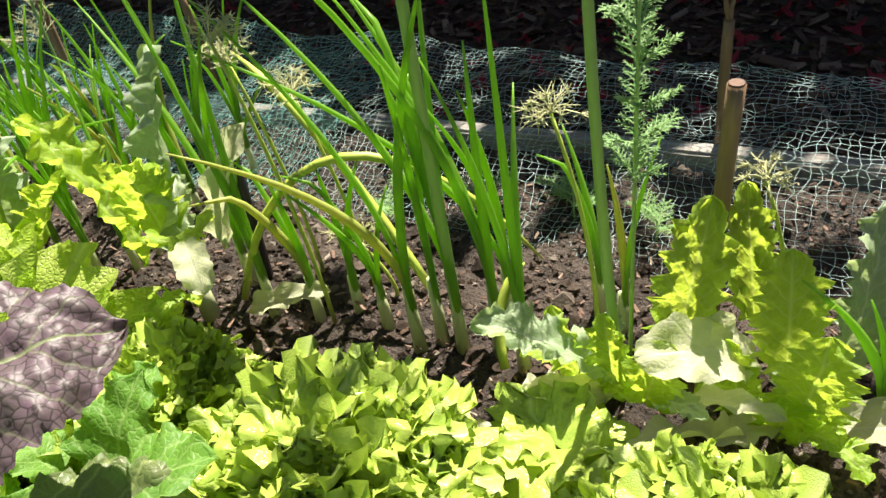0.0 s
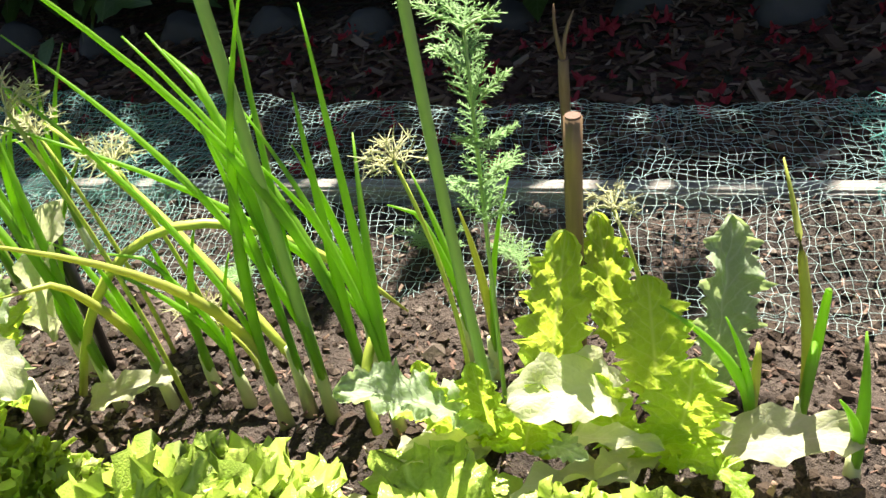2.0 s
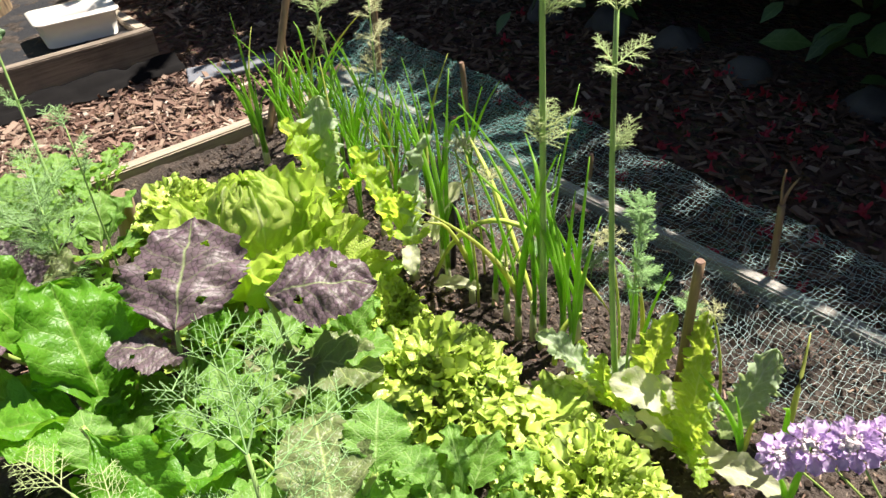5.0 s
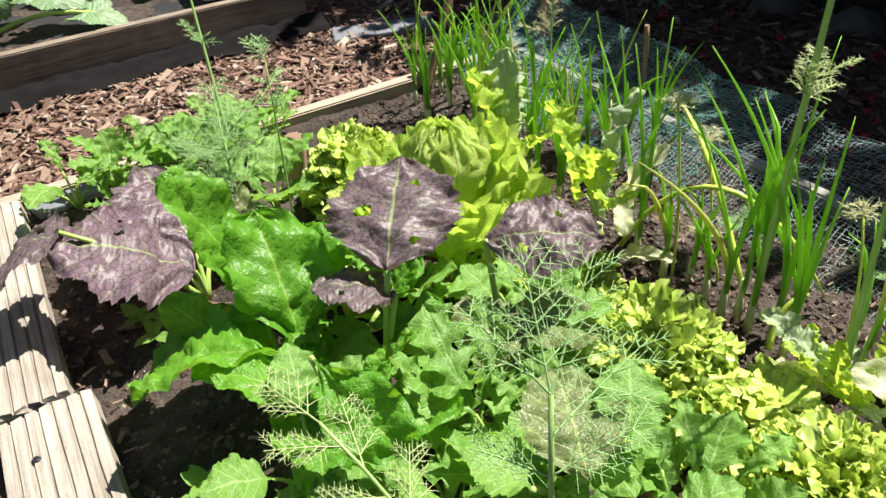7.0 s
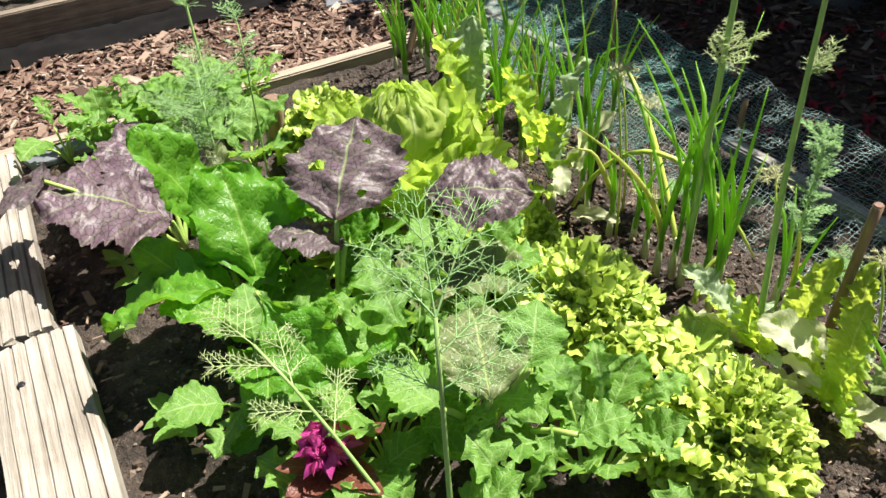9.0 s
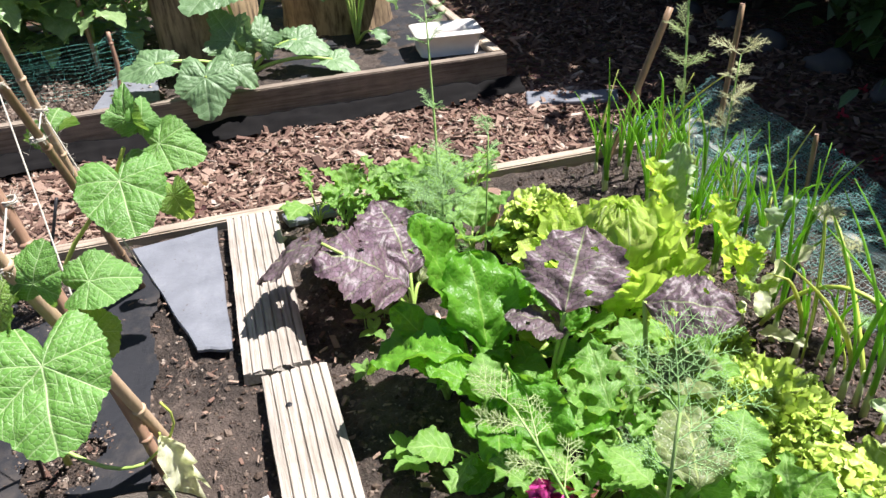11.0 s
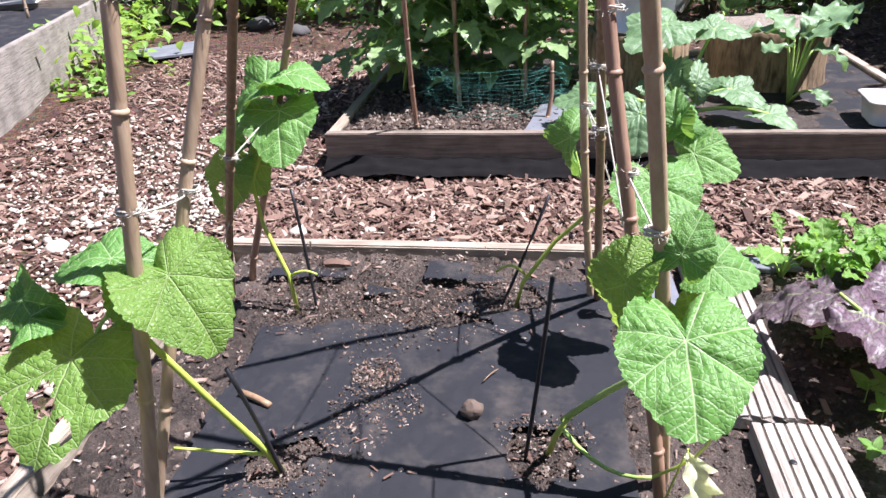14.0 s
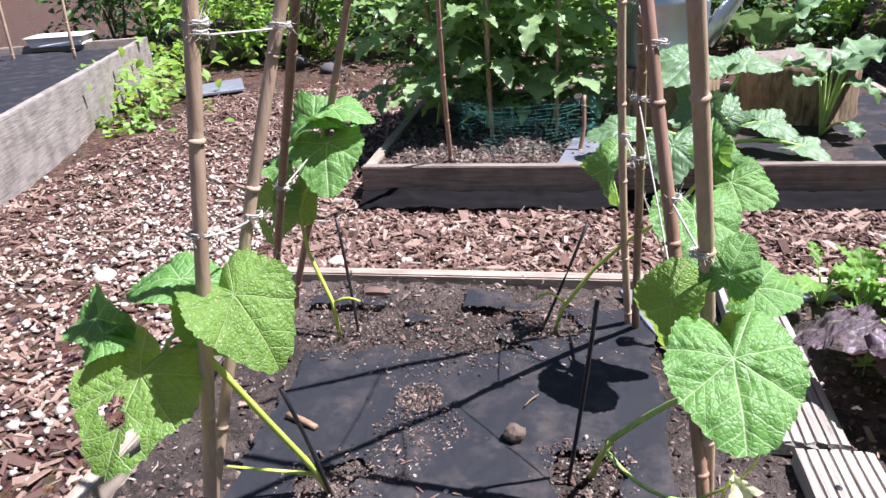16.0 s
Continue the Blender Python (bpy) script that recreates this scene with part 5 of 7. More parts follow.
for i in range(26):
    x, y = rr.uniform(-0.11, 0.06), rr.uniform(0.32, 1.45)
    if i > 18:
        x, y = rr.uniform(0.3, 0.46), rr.uniform(0.4, 0.75)
    root = thing("seedling", (x, y, soil_z(x, y)), "tiny green seedling sprouting from the soil", "seedling", "seedlings in the bed")
    hgt = rr.uniform(0.02, 0.05)
    stem(root, [(x, y, soil_z(x, y)), (x, y, soil_z(x, y) + hgt)], 0.0012, 0.001, M_STEM)
    for k in range(rr.randrange(4, 7)):
        put("leaf", L_SEED[k % 2], root, (x, y, soil_z(x, y) + hgt * (0.6 + 0.08 * k)), k * 96 + rr.uniform(0, 40), rr.uniform(5, 40), 0, rr.uniform(0.025, 0.05))


# ---- feathery plants ----
def feather(g, base, way, length, rr, depth=2, r=0.0012, spread=0.75, fine=6):
    """A dill frond: a rib with side ribs that end in thin threads."""
    way = Vector(way).normalized()
    side = way.cross(Vector((0, 0, 1)))
    side = side.normalized() if side.length > 0.1 else Vector((1, 0, 0))
    pts = [Vector(base) + way * length * t + Vector((0, 0, -0.12 * length * t * t)) for t in (0, 0.35, 0.7, 1.0)]
    g.add(*tube(pts, [r, r * 0.8, r * 0.6, r * 0.4], 3, False))
    if depth == 0:
        return
    for i in range(fine):
        t = 0.18 + 0.8 * i / fine
        p = Vector(base) + way * length * t + Vector((0, 0, -0.12 * length * t * t))
        for s in (-1, 1):
            d = way * rr.uniform(0.5, 0.9) + side * s * spread * rr.uniform(0.7, 1.2) + Vector((0, 0, rr.uniform(-0.4, 0.5)))
            feather(g, p, d, length * (0.5 - 0.25 * t) * rr.uniform(0.8, 1.2), rr, depth - 1, r * 0.62, spread, max(3, fine - 3))


def dill(at, pts, fronds, label, mat=None, r=0.004, seed=0, name="dill_plant", category="dill", stem_mat=None):
    """A stalk along pts with fronds: (height share, azimuth, lift, length)."""
    rr = random.Random(seed)
    mat = mat or M_DILL
    root = thing(name, at, label, category)
    full = [Vector(p) for p in pts]
    stem(root, full, r, r * 0.5, stem_mat or M_FENNEL)
    o = Vector(at)
    for t, az, lift, length in fronds:
        f = t * (len(full) - 1)
        i = min(int(f), len(full) - 2)
        p = full[i].lerp(full[i + 1], f - i)
        a, e = radians(az), radians(lift)
        g = Geo()
        feather(g, p - o, (-math.sin(a) * math.cos(e), math.cos(a) * math.cos(e), math.sin(e)), length, rr)
        gpart("frond", g, mat, root)
    return root


def ring_fronds(rr, heights, length, each=3, lift=35):
    return [(t, rr.uniform(0, 360), lift + rr.uniform(-20, 25), length * rr.uniform(0.7, 1.15)) for t in heights for _ in range(each)]


rr = random.Random(21)
dill((0.15, 0.31, 0.0), bow((0.15, 0.31, 0), (0.175, 0.36, 0.4), (0, 0, 0), 5), [(1.0, -20, 50, 0.12), (1.0, 20, 35, 0.1), (1.0, -60, 45, 0.12), (0.9, -85, 25, 0.12), (0.8, 60, 40, 0.08), (0.8, -110, 35, 0.09)], "blue-green feathery dill rising over the greens", seed=1)
dill((0.15, 0.33, 0.0), bow((0.15, 0.33, 0), (0.05, 0.52, 0.3), (0, 0, 0.03), 5), [(0.6, -30, 20, 0.08), (0.7, 80, 30, 0.07), (0.8, -10, 25, 0.08), (0.9, 70, 20, 0.07), (1.0, 20, 10, 0.08)], "pale dill stalk leaning over the chard", M_DILL_PALE, 0.003, seed=2)
dill((0.25, 1.48, 0.0), bow((0.25, 1.48, 0), (0.285, 1.66, 0.5), (0, 0, 0), 6), ring_fronds(rr, (0.55, 0.85, 0.95, 1.0), 0.07, 2, 50), "tall thin dill stalk with small tufts at its top", M_DILL, 0.0042, seed=4)
dill((0.19, 1.28, 0.0), bow((0.19, 1.28, 0), (0.2, 1.3, 0.2), (0, 0, 0), 5), ring_fronds(rr, (0.3, 0.5, 0.65, 0.8, 0.9, 1.0), 0.12, 4, 35), "bushy soft green dill by the wooden peg", seed=5)
dill((0.27, 1.22, 0.0), bow((0.27, 1.22, 0), (0.275, 1.2, 0.36), (0, 0, 0), 5), ring_fronds(rr, (0.75, 0.88, 1.0), 0.05, 2, 45), "thin dark dill stalk with flower buds", M_DILL, 0.0025, seed=6)
dill((0.748, 0.568, 0.0), bow((0.748, 0.568, 0), (0.692, 0.535, 0.68), (0.0, 0.0, 0), 8), ring_fronds(rr, (0.58, 0.62, 0.85, 0.97, 1.0), 0.06, 3, 40), "tall thick fennel stalk among the onions", M_DILL_PALE, 0.0062, seed=7, name="fennel_plant", category="fennel")
dill((0.739, 0.405, 0.0), bow((0.739, 0.405, 0), (0.668, 0.408, 0.62), (0, 0.008, 0), 8), ring_fronds(rr, (0.72, 0.9, 1.0), 0.05, 3, 40), "tall fennel stalk bending over the onions", M_DILL_PALE, 0.0052, seed=8, name="fennel_plant", category="fennel")
dill((0.75, 0.40, 0.0), bow((0.75, 0.40, 0), (0.728, 0.392, 0.36), (0, 0, 0), 6), ring_fronds(rr, (0.62, 0.7, 0.78, 0.86, 0.93, 1.0), 0.036, 4, 45), "bushy green dill sprig growing among the onions", M_DILL, 0.0022, seed=9)
dill((0.92, 1.42, 0.0), bow((0.92, 1.42, 0), (0.93, 1.52, 0.62), (0, 0, 0), 6), ring_fronds(rr, (0.4, 0.52, 0.65, 0.8, 0.95, 1.0), 0.08, 3, 50), "dill stalk gone to yellow flower at the bed corner", M_DILL_PALE, 0.004, seed=10)
dill((0.96, 1.32, 0.0), bow((0.96, 1.32, 0), (1.0, 1.36, 0.38), (0, 0, 0), 5), ring_fronds(rr, (0.5, 0.7, 0.85, 1.0), 0.08, 3, 45), "pale dill stalk beside the netting", M_DRY, 0.003, seed=11)
for x, y in ((0.95, 0.42), (0.93, 0.62), (0.97, 0.52), (0.9, 0.72)):
    dill((x, y, 0.0), bow((x, y, 0), (x, y, 0.04), (0, 0, 0), 4), ring_fronds(rr, (0.6, 1.0), 0.05, 3, 30), "tiny dill seedling showing through the netting", M_DILL, 0.0015, seed=int(x * 900 + y * 70))

# ---- onions ----
def onion(x, y, blades, height, rr, lean=(0.0, 0.06), fat=1.0):
    z = soil_z(x, y)
    root = thing("onion_plant", (x, y, z), "green onion with slim upright blades and a pale neck", "onion", "onions in rows")
    neck = height * 0.2
    gpart("neck", Geo().add(*tube([(0, 0, -0.01), (0.001, 0.001, neck * 0.5), (0.002, 0.004, neck)], [0.0075 * fat, 0.006 * fat, 0.003 * fat], 8)), M_PALE_STEM, root)
    for k in range(blades):
        h = height * rr.uniform(0.65, 1.05)
        dx, dy = rr.gauss(lean[0], 0.06) * h / 0.35, rr.gauss(lean[1], 0.07) * h / 0.35
        kink = rr.random() < 0.22
        pts, rad = [], []
        r = rr.uniform(0.0026, 0.0046) * fat
        for i in range(13):
            t = i / 12
            droop = 0.45 * h * max(0, t - 0.72) * (1.6 if kink else 0.1)
            pts.append((dx * t * t * 1.1 + 0.004 * math.sin(k), dy * t * t * 1.1, neck * 0.6 + (h - neck * 0.6) * t - droop))
            rad.append(r * (0.75 + 0.5 * t if t < 0.35 else 1.0 - 0.92 * ((t - 0.35) / 0.65) ** 1.4) + 0.0004)
        gpart("blade", Geo().add(*tube(pts, rad, 7)), G_ONIONY if rr.random() < 0.12 else G_ONION, root)


rr = random.Random(5)
for x, y, n, h in ((0.721, 0.601, 4, 0.44), (0.73, 0.494, 3, 0.36), (0.735, 0.733, 3, 0.3), (0.723, 0.785, 3, 0.4), (0.742, 0.65, 3, 0.26), (0.735, 0.56, 4, 0.46), (0.745, 0.525, 4, 0.44), (0.752, 0.69, 2, 0.24), (0.74, 0.585, 3, 0.42), (0.76, 0.845, 3, 0.34), (0.81, 0.42, 2, 0.24), (0.83, 0.45, 2, 0.26), (0.745, 0.205, 3, 0.19), (0.765, 0.165, 3, 0.22), (0.735, 0.13, 2, 0.12), (0.79, 0.53, 3, 0.4)):
    onion(x, y, n, h, rr)
for i in range(38):
    onion(rr.uniform(0.70, 0.9) + (0.08 if i % 3 == 0 else 0), rr.uniform(0.98, 1.62), rr.randrange(3, 6), rr.uniform(0.22, 0.36), rr, (0.0, 0.02), 0.85)
# long stalks bowed over to the soil
for pts, text in ((bow((0.72, 0.82, 0.02), (0.86, 0.52, 0.03), (-0.03, 0, 0.17), 14), "pale green onion stalk bowed over the row"), (bow((0.70, 0.50, 0.03), (0.755, 0.495, 0.11), (0, 0.012, 0.01), 8), "pale dry onion stalk hanging down"), (bow((0.76, 0.60, 0.05), (0.83, 0.83, 0.26), (0, 0, 0.03), 10), "yellow onion stalk leaning across the row")):
    tagged(gpart("onion_stalk", Geo().add(*tube(pts, [0.0045] * (len(pts) - 2) + [0.003, 0.001], 6)), M_STEM_Y), text, "onion stalk")

# dry umbels
def umbel(at, r, seed):
    q, g = random.Random(seed), Geo()
    for _ in range(22):
        d = Vector((q.gauss(0, 1), q.gauss(0, 1), abs(q.gauss(0.6, 0.6)))).normalized()
        p = d * r * q.uniform(0.5, 1)
        g.add(*tube([(0, 0, 0), p * 0.5 + Vector((0, 0, r * 0.1)), p], 0.0006, 3, False))
        for _ in range(7):
            e = p + Vector((q.gauss(0, 1), q.gauss(0, 1), q.gauss(0, 1))) * r * 0.17
            g.add(*tube([p * 0.9, e], [0.0006, 0.0003], 3, False))
    return g


for i, (x, y, z, r) in enumerate(((0.72, 0.74, 0.32, 0.03), (0.77, 0.714, 0.25, 0.032), (0.773, 0.469, 0.25, 0.03), (0.806, 0.312, 0.19, 0.022), (0.78, 0.695, 0.08, 0.03), (0.79, 0.80, 0.27, 0.03))):
    root = thing("seed_head", (x, y, 0.0), "dry straw coloured seed head on a thin stalk", "seed head", "dry seed heads")
    gpart("head", umbel((0, 0, 0), r, i), M_DRY, root, m=Matrix.Translation((0, 0, z)))
    stem(root, bow((x + 0.01, y - 0.03, 0), (x, y, z), (0, -0.01, 0), 6), 0.0026, 0.0016, M_STEM_Y)

# ---- poppy plants with toothed grey-green leaves ----
L_POP = [blade("leaf", G_KALE, "oblong", 0.25, b, 0.1, 0.03, 5, serr=0.55, ns=7, rim=0.02, fold=0.22, nu=84, nv=16, seed=s + 100, buckle=0.05, pillow=0.014, veins=8.0) for s, b in enumerate((25, 60, 100))]
L_POPG = [blade("leaf", G_KALEG, "oblong", 0.2, b, 0.1, 0.03, 5, serr=0.45, ns=10, rim=0.016, fold=0.2, nu=90, nv=14, seed=s + 110, buckle=0.04, pillow=0.01, veins=8.0) for s, b in enumerate((20, 90, 50))]
L_PALE = [blade("leaf", G_PALE, "oblong", 0.26, b, 0.25, 0.06, 3, serr=0.15, ns=7, nu=24, nv=8, seed=s + 120, buckle=0.05) for s, b in enumerate((80, 40))]
P, Q, W = L_POP, L_POPG, L_PALE


def poppy(at, label, leaves, rosette=0, seed=0, turned=()):
    root = thing("poppy_plant", at, label, "poppy plant", "poppy plants")
    stem(root, [at, Vector(at) + Vector((0, 0, 0.05))], 0.011, 0.009, M_PALE_STEM)
    for me, base, tip, roll, wide in leaves:
        span("leaf", me, root, base, tip, roll, wide)
    for me, base, tip, normal, wide in turned:
        aim("leaf", me, root, base, tip, normal, wide)
    q = random.Random(seed)
    for k in range(rosette):
        az = k * 137.5
        a = radians(az)
        put("leaf", (P, P, Q, W)[k % 4][k % 2], root, Vector(at) + Vector((-math.sin(a) * 0.012, math.cos(a) * 0.012, 0.02)), az, q.uniform(15, 60), q.uniform(-15, 15), q.uniform(0.06, 0.09), wide=0.9)


EYEW = (-0.8, -0.05, 0.5)
poppy((0.725, 0.27, 0.0), "light green poppy plant with toothed leaves and pale edges", [
    (W[1], (0.71, 0.265, 0.025), (0.735, 0.125, 0.05), 12, 0.55), (W[1], (0.69, 0.29, 0.03), (0.645, 0.38, 0.045), 20, 0.5), (P[2], (0.70, 0.26, 0.02), (0.68, 0.24, 0.07), 0, 1.1)], 4, 4, [
    (P[0], (0.80, 0.305, 0.05), (0.812, 0.325, 0.18), EYEW, 0.6), (P[0], (0.735, 0.275, 0.06), (0.745, 0.285, 0.17), EYEW, 0.95), (P[1], (0.712, 0.262, 0.045), (0.70, 0.252, 0.13), EYEW, 1.3),
    (Q[0], (0.755, 0.24, 0.04), (0.815, 0.222, 0.18), (-0.7, -0.5, 0.5), 0.85), (P[1], (0.72, 0.275, 0.01), (0.70, 0.27, 0.075), EYEW, 1.3), (P[0], (0.72, 0.30, 0.02), (0.715, 0.32, 0.1), EYEW, 0.9)])
poppy((0.72, 0.42, 0.0), "grey-green poppy plant with striped shade on its pale leaves", [
    (Q[2], (0.71, 0.40, 0.035), (0.665, 0.50, 0.13), -15, 0.75), (W[1], (0.70, 0.40, 0.03), (0.665, 0.47, 0.05), -30, 0.6), (Q[1], (0.70, 0.36, 0.03), (0.665, 0.33, 0.08), 30, 0.8), (W[1], (0.69, 0.34, 0.06), (0.68, 0.27, 0.075), 10, 0.45)], 4, 3, [
    (P[0], (0.735, 0.36, 0.05), (0.754, 0.343, 0.2), EYEW, 0.68), (W[0], (0.735, 0.30, 0.07), (0.672, 0.375, 0.12), (-0.5, 0.1, 0.8), 0.9), (P[1], (0.70, 0.375, 0.03), (0.685, 0.36, 0.11), EYEW, 1.1), (P[0], (0.71, 0.40, 0.03), (0.70, 0.41, 0.115), EYEW, 0.8), (P[1], (0.71, 0.43, 0.03), (0.70, 0.455, 0.11), EYEW, 0.7)])
poppy((0.70, 0.86, 0.0), "grey-green poppy plant with one tall toothed leaf", [
    (Q[0], (0.71, 0.855, 0.06), (0.725, 0.835, 0.31), 10, 0.80), (P[0], (0.69, 0.86, 0.10), (0.65, 0.82, 0.24), 0, 0.75), (P[1], (0.67, 0.81, 0.12), (0.62, 0.74, 0.20), 0, 0.95), (W[0], (0.60, 0.715, 0.205), (0.565, 0.67, 0.195), 0, 0.9),
    (W[1], (0.73, 0.83, 0.08), (0.76, 0.79, 0.22), 40, 0.5), (P[0], (0.68, 0.9, 0.08), (0.67, 0.96, 0.26), 20, 0.7), (Q[2], (0.71, 0.88, 0.05), (0.78, 0.93, 0.14), 0, 0.80), (P[2], (0.67, 0.83, 0.05), (0.60, 0.81, 0.10), 0, 0.8), (W[1], (0.70, 0.80, 0.02), (0.735, 0.71, 0.05), 20, 0.5)])
poppy((0.66, 1.10, 0.0), "yellow-green poppy plant beside the butterhead lettuce", [
    (P[0], (0.66, 1.1, 0.05), (0.63, 1.13, 0.27), 0, 0.96), (P[1], (0.66, 1.09, 0.05), (0.6, 1.0, 0.15), 0, 0.96), (Q[0], (0.67, 1.11, 0.06), (0.72, 1.16, 0.28), 0, 0.96), (P[0], (0.67, 1.08, 0.05), (0.7, 1.0, 0.18), 0, 0.96)])
tagged(gpart("black_peg", Geo().add(*tube([(0.775, 0.835, -0.02), (0.783, 0.827, 0.19)], 0.006, 8)), M_STICK), "short black peg standing in the soil", "peg")

# ---- scabious flowers ----
M_PETAL = leaf_material("lilac_petal", (0.45, 0.24, 0.76), (0.82, 0.62, 0.93), (0.86, 0.74, 0.92), (0.8, 0.5, 0.95), nv=4, rough=0.6, trans=0.35, pucker=0.2, random_mix=0.8)
M_HEART = plain("flower_heart", (0.76, 0.62, 0.72), 0.7, spots=(0.5, 0.5, 0.3), amount=0.6, scale=80)
L_PETAL = [blade("petal", M_PETAL, "fan", 0.38, 30, 0.15, 0.1, 3, serr=0.0, rim=0.12, nu=6, nv=8, seed=s + 130, buckle=0.1) for s in range(3)]
L_STRAP = blade("leaf", G_KALEG, "ovate", 0.09, 30, 0.2, 0.01, 2, nu=8, nv=4, seed=140)


def scabious(root_at, head, normal, r, seed, label="lilac scabious flower on a thin green stalk", bud=False):
    q = random.Random(seed)
    root = thing("scabious_flower", root_at, label, "flower", "scabious flowers")
    stem(root, bow(root_at, head, (q.uniform(-0.02, 0.02), q.uniform(-0.02, 0.02), 0.0), 8), 0.0017, 0.0013, M_STEM)
    z = Vector(normal).normalized()
    x = z.cross(Vector((0.3, 0.1, 0.9))).normalized()
    base = Matrix((x, z.cross(x), z)).transposed().to_4x4()
    o = Vector(head) - Vector(root_at)
    gpart("heart", lumps(60 if not bud else 40, lambda w: (w.gauss(0, 0.3) * r, w.gauss(0, 0.3) * r), lambda a, b: r * 0.2 - (a * a + b * b) / r * 0.5, (r * 0.07, r * 0.16), q), M_HEART if not bud else M_DRY, root, m=Matrix.Translation(o) @ base, smooth=False)
    if bud:
        return
    for ring, count, size, lift in ((0, 10, 0.72, -10), (1, 8, 0.4, 22), (2, 7, 0.22, 50)):
        for k in range(count):
            a = 2 * math.pi * (k + 0.5 * ring + q.uniform(-0.15, 0.15)) / count
            m = Matrix.Translation(o) @ base @ Euler((0, 0, a)).to_matrix().to_4x4() @ Matrix.Translation((0, r * 0.3, r * 0.06 * ring)) @ Euler((radians(lift + q.uniform(-12, 12)), q.uniform(-0.3, 0.3), 0)).to_matrix().to_4x4()
            link("petal", L_PETAL[k % 3], root, m @ Matrix.Diagonal((r * size * 1.1, r * size * 1.2, r * size, 1)))


FLOWERS = [((0.665, 0.108, 0.222), 0.036), ((0.681, 0.076, 0.24), 0.034), ((0.649, 0.129, 0.201), 0.03), ((0.699, 0.06, 0.251), 0.028), ((0.974, 0.029, 0.227), 0.038), ((0.937, 0.011, 0.221), 0.042), ((0.92, -0.025, 0.184), 0.042), ((0.857, -0.028, 0.153), 0.042), ((0.905, -0.081, 0.159), 0.042), ((0.973, 0.058, 0.258), 0.035), ((0.991, 0.023, 0.295), 0.026), ((1.02, -0.054, 0.295), 0.031), ((0.674, 0.014, 0.12), 0.017), ((0.942, -0.076, 0.221), 0.041), ((0.993, -0.02, 0.264), 0.033), ((0.937, -0.126, 0.184), 0.04), ((0.888, -0.15, 0.134), 0.035)]
rr = random.Random(31)
for i, (p, r) in enumerate(FLOWERS):
    scabious(((0.76 if i < 4 or i == 12 else 0.92) + rr.uniform(-0.04, 0.05), -0.12 + rr.uniform(-0.06, 0.06), 0.0), p, (-0.5 + rr.uniform(-0.5, 0.4), -0.1 + rr.uniform(-0.5, 0.5), 0.75), r * 0.74, i)
for i, p in enumerate(((0.665, 0.03, 0.15), (0.655, 0.085, 0.09), (0.79, -0.03, 0.2))):
    scabious((0.71, -0.06, 0.0), p, (-0.4, 0, 0.8), 0.016, 50 + i, "green and straw coloured scabious bud on a stalk", True)
for i in range(9):
    x, y = rr.uniform(0.72, 1.05), rr.uniform(-0.26, -0.1)
    root = thing("scabious_plant", (x, y, 0.0), "tuft of narrow grey-green scabious leaves", "scabious plant", "scabious tufts")
    for k in range(26):
        put("leaf", L_STRAP, root, (x + rr.gauss(0, 0.01), y + rr.gauss(0, 0.01), rr.uniform(0, 0.04)), rr.uniform(0, 360), rr.uniform(15, 75), 0, rr.uniform(0.06, 0.14))

# ---- pink cockscomb ----
M_PINK = leaf_material("magenta_plume", (0.5, 0.02, 0.2), (0.75, 0.08, 0.4), (0.8, 0.2, 0.5), (0.9, 0.1, 0.5), nv=5, rough=0.5, trans=0.35, pucker=0.4)
M_WINE = leaf_material("wine_leaf", (0.13, 0.03, 0.03), (0.22, 0.08, 0.05), (0.3, 0.14, 0.1), (0.4, 0.08, 0.05), nv=6, rough=0.4, trans=0.3)
L_PLUME = blade("plume", M_PINK, "fan", 0.4, -20, 0.3, 0.1, 4, rim=0.2, nu=8, nv=10, seed=150)
L_WINE = blade("leaf", M_WINE, "ovate", 0.24, 40, 0.2, 0.03, 3, nu=14, nv=6, seed=151)
for c, s in (((0.085, 0.475, 0.13), 0.05), ((0.06, 0.40, 0.07), 0.025)):
    root = thing("cockscomb_flower", (c[0], c[1], 0.0), "bright magenta cockscomb plume above dark leaves", "flower", "cockscomb flowers")
    stem(root, [(c[0], c[1], 0.0), c], 0.004, 0.003, M_STEM)
    for k in range(12):
        put("plume", L_PLUME, root, c, k * 137, 40 + 3 * k, 0, s * rr.uniform(0.7, 1.0))
    for k in range(8):
        put("leaf", L_WINE, root, (c[0], c[1], c[2] - 0.02), k * 67, rr.uniform(0, 35), 0, s * rr.uniform(1.2, 1.9))

# ---- cucumbers on the canes ----
D = [disc_leaf("leaf", G_CUKE, 5, 0.035, 40, 0.05, 0.25, 0.12, 0.75, seed=1), disc_leaf("leaf", G_CUKE, 5, 0.07, 36, 0.06, 0.5, 0.3, 0.6, seed=2), disc_leaf("leaf", G_CUKEY, 5, 0.08, 30, 0.06, 0.35, 0.15, 0.6, seed=3, holes=((0.12, 0.45, 0.16), (-0.2, 0.75, 0.12), (0.32, 0.5, 0.07))), disc_leaf("leaf", G_CUKEY, 5, 0.06, 30, 0.06, 0.6, 0.5, 0.6, seed=4), disc_leaf("leaf", G_CUKE, 5, 0.12, 30, 0.1, 0.9, 0.9, 0.5, seed=5)]


def cucumber(at, label, stems, leaves):
    root = thing("cucumber_plant", at, label, "cucumber plant", "cucumber plants")
    for pts, r, mat in stems:
        stem(root, pts, r, r * 0.7, mat)
    for me, p, tip, normal, size in leaves:
        face("leaf", me, root, p, tip, normal, size)
    return root


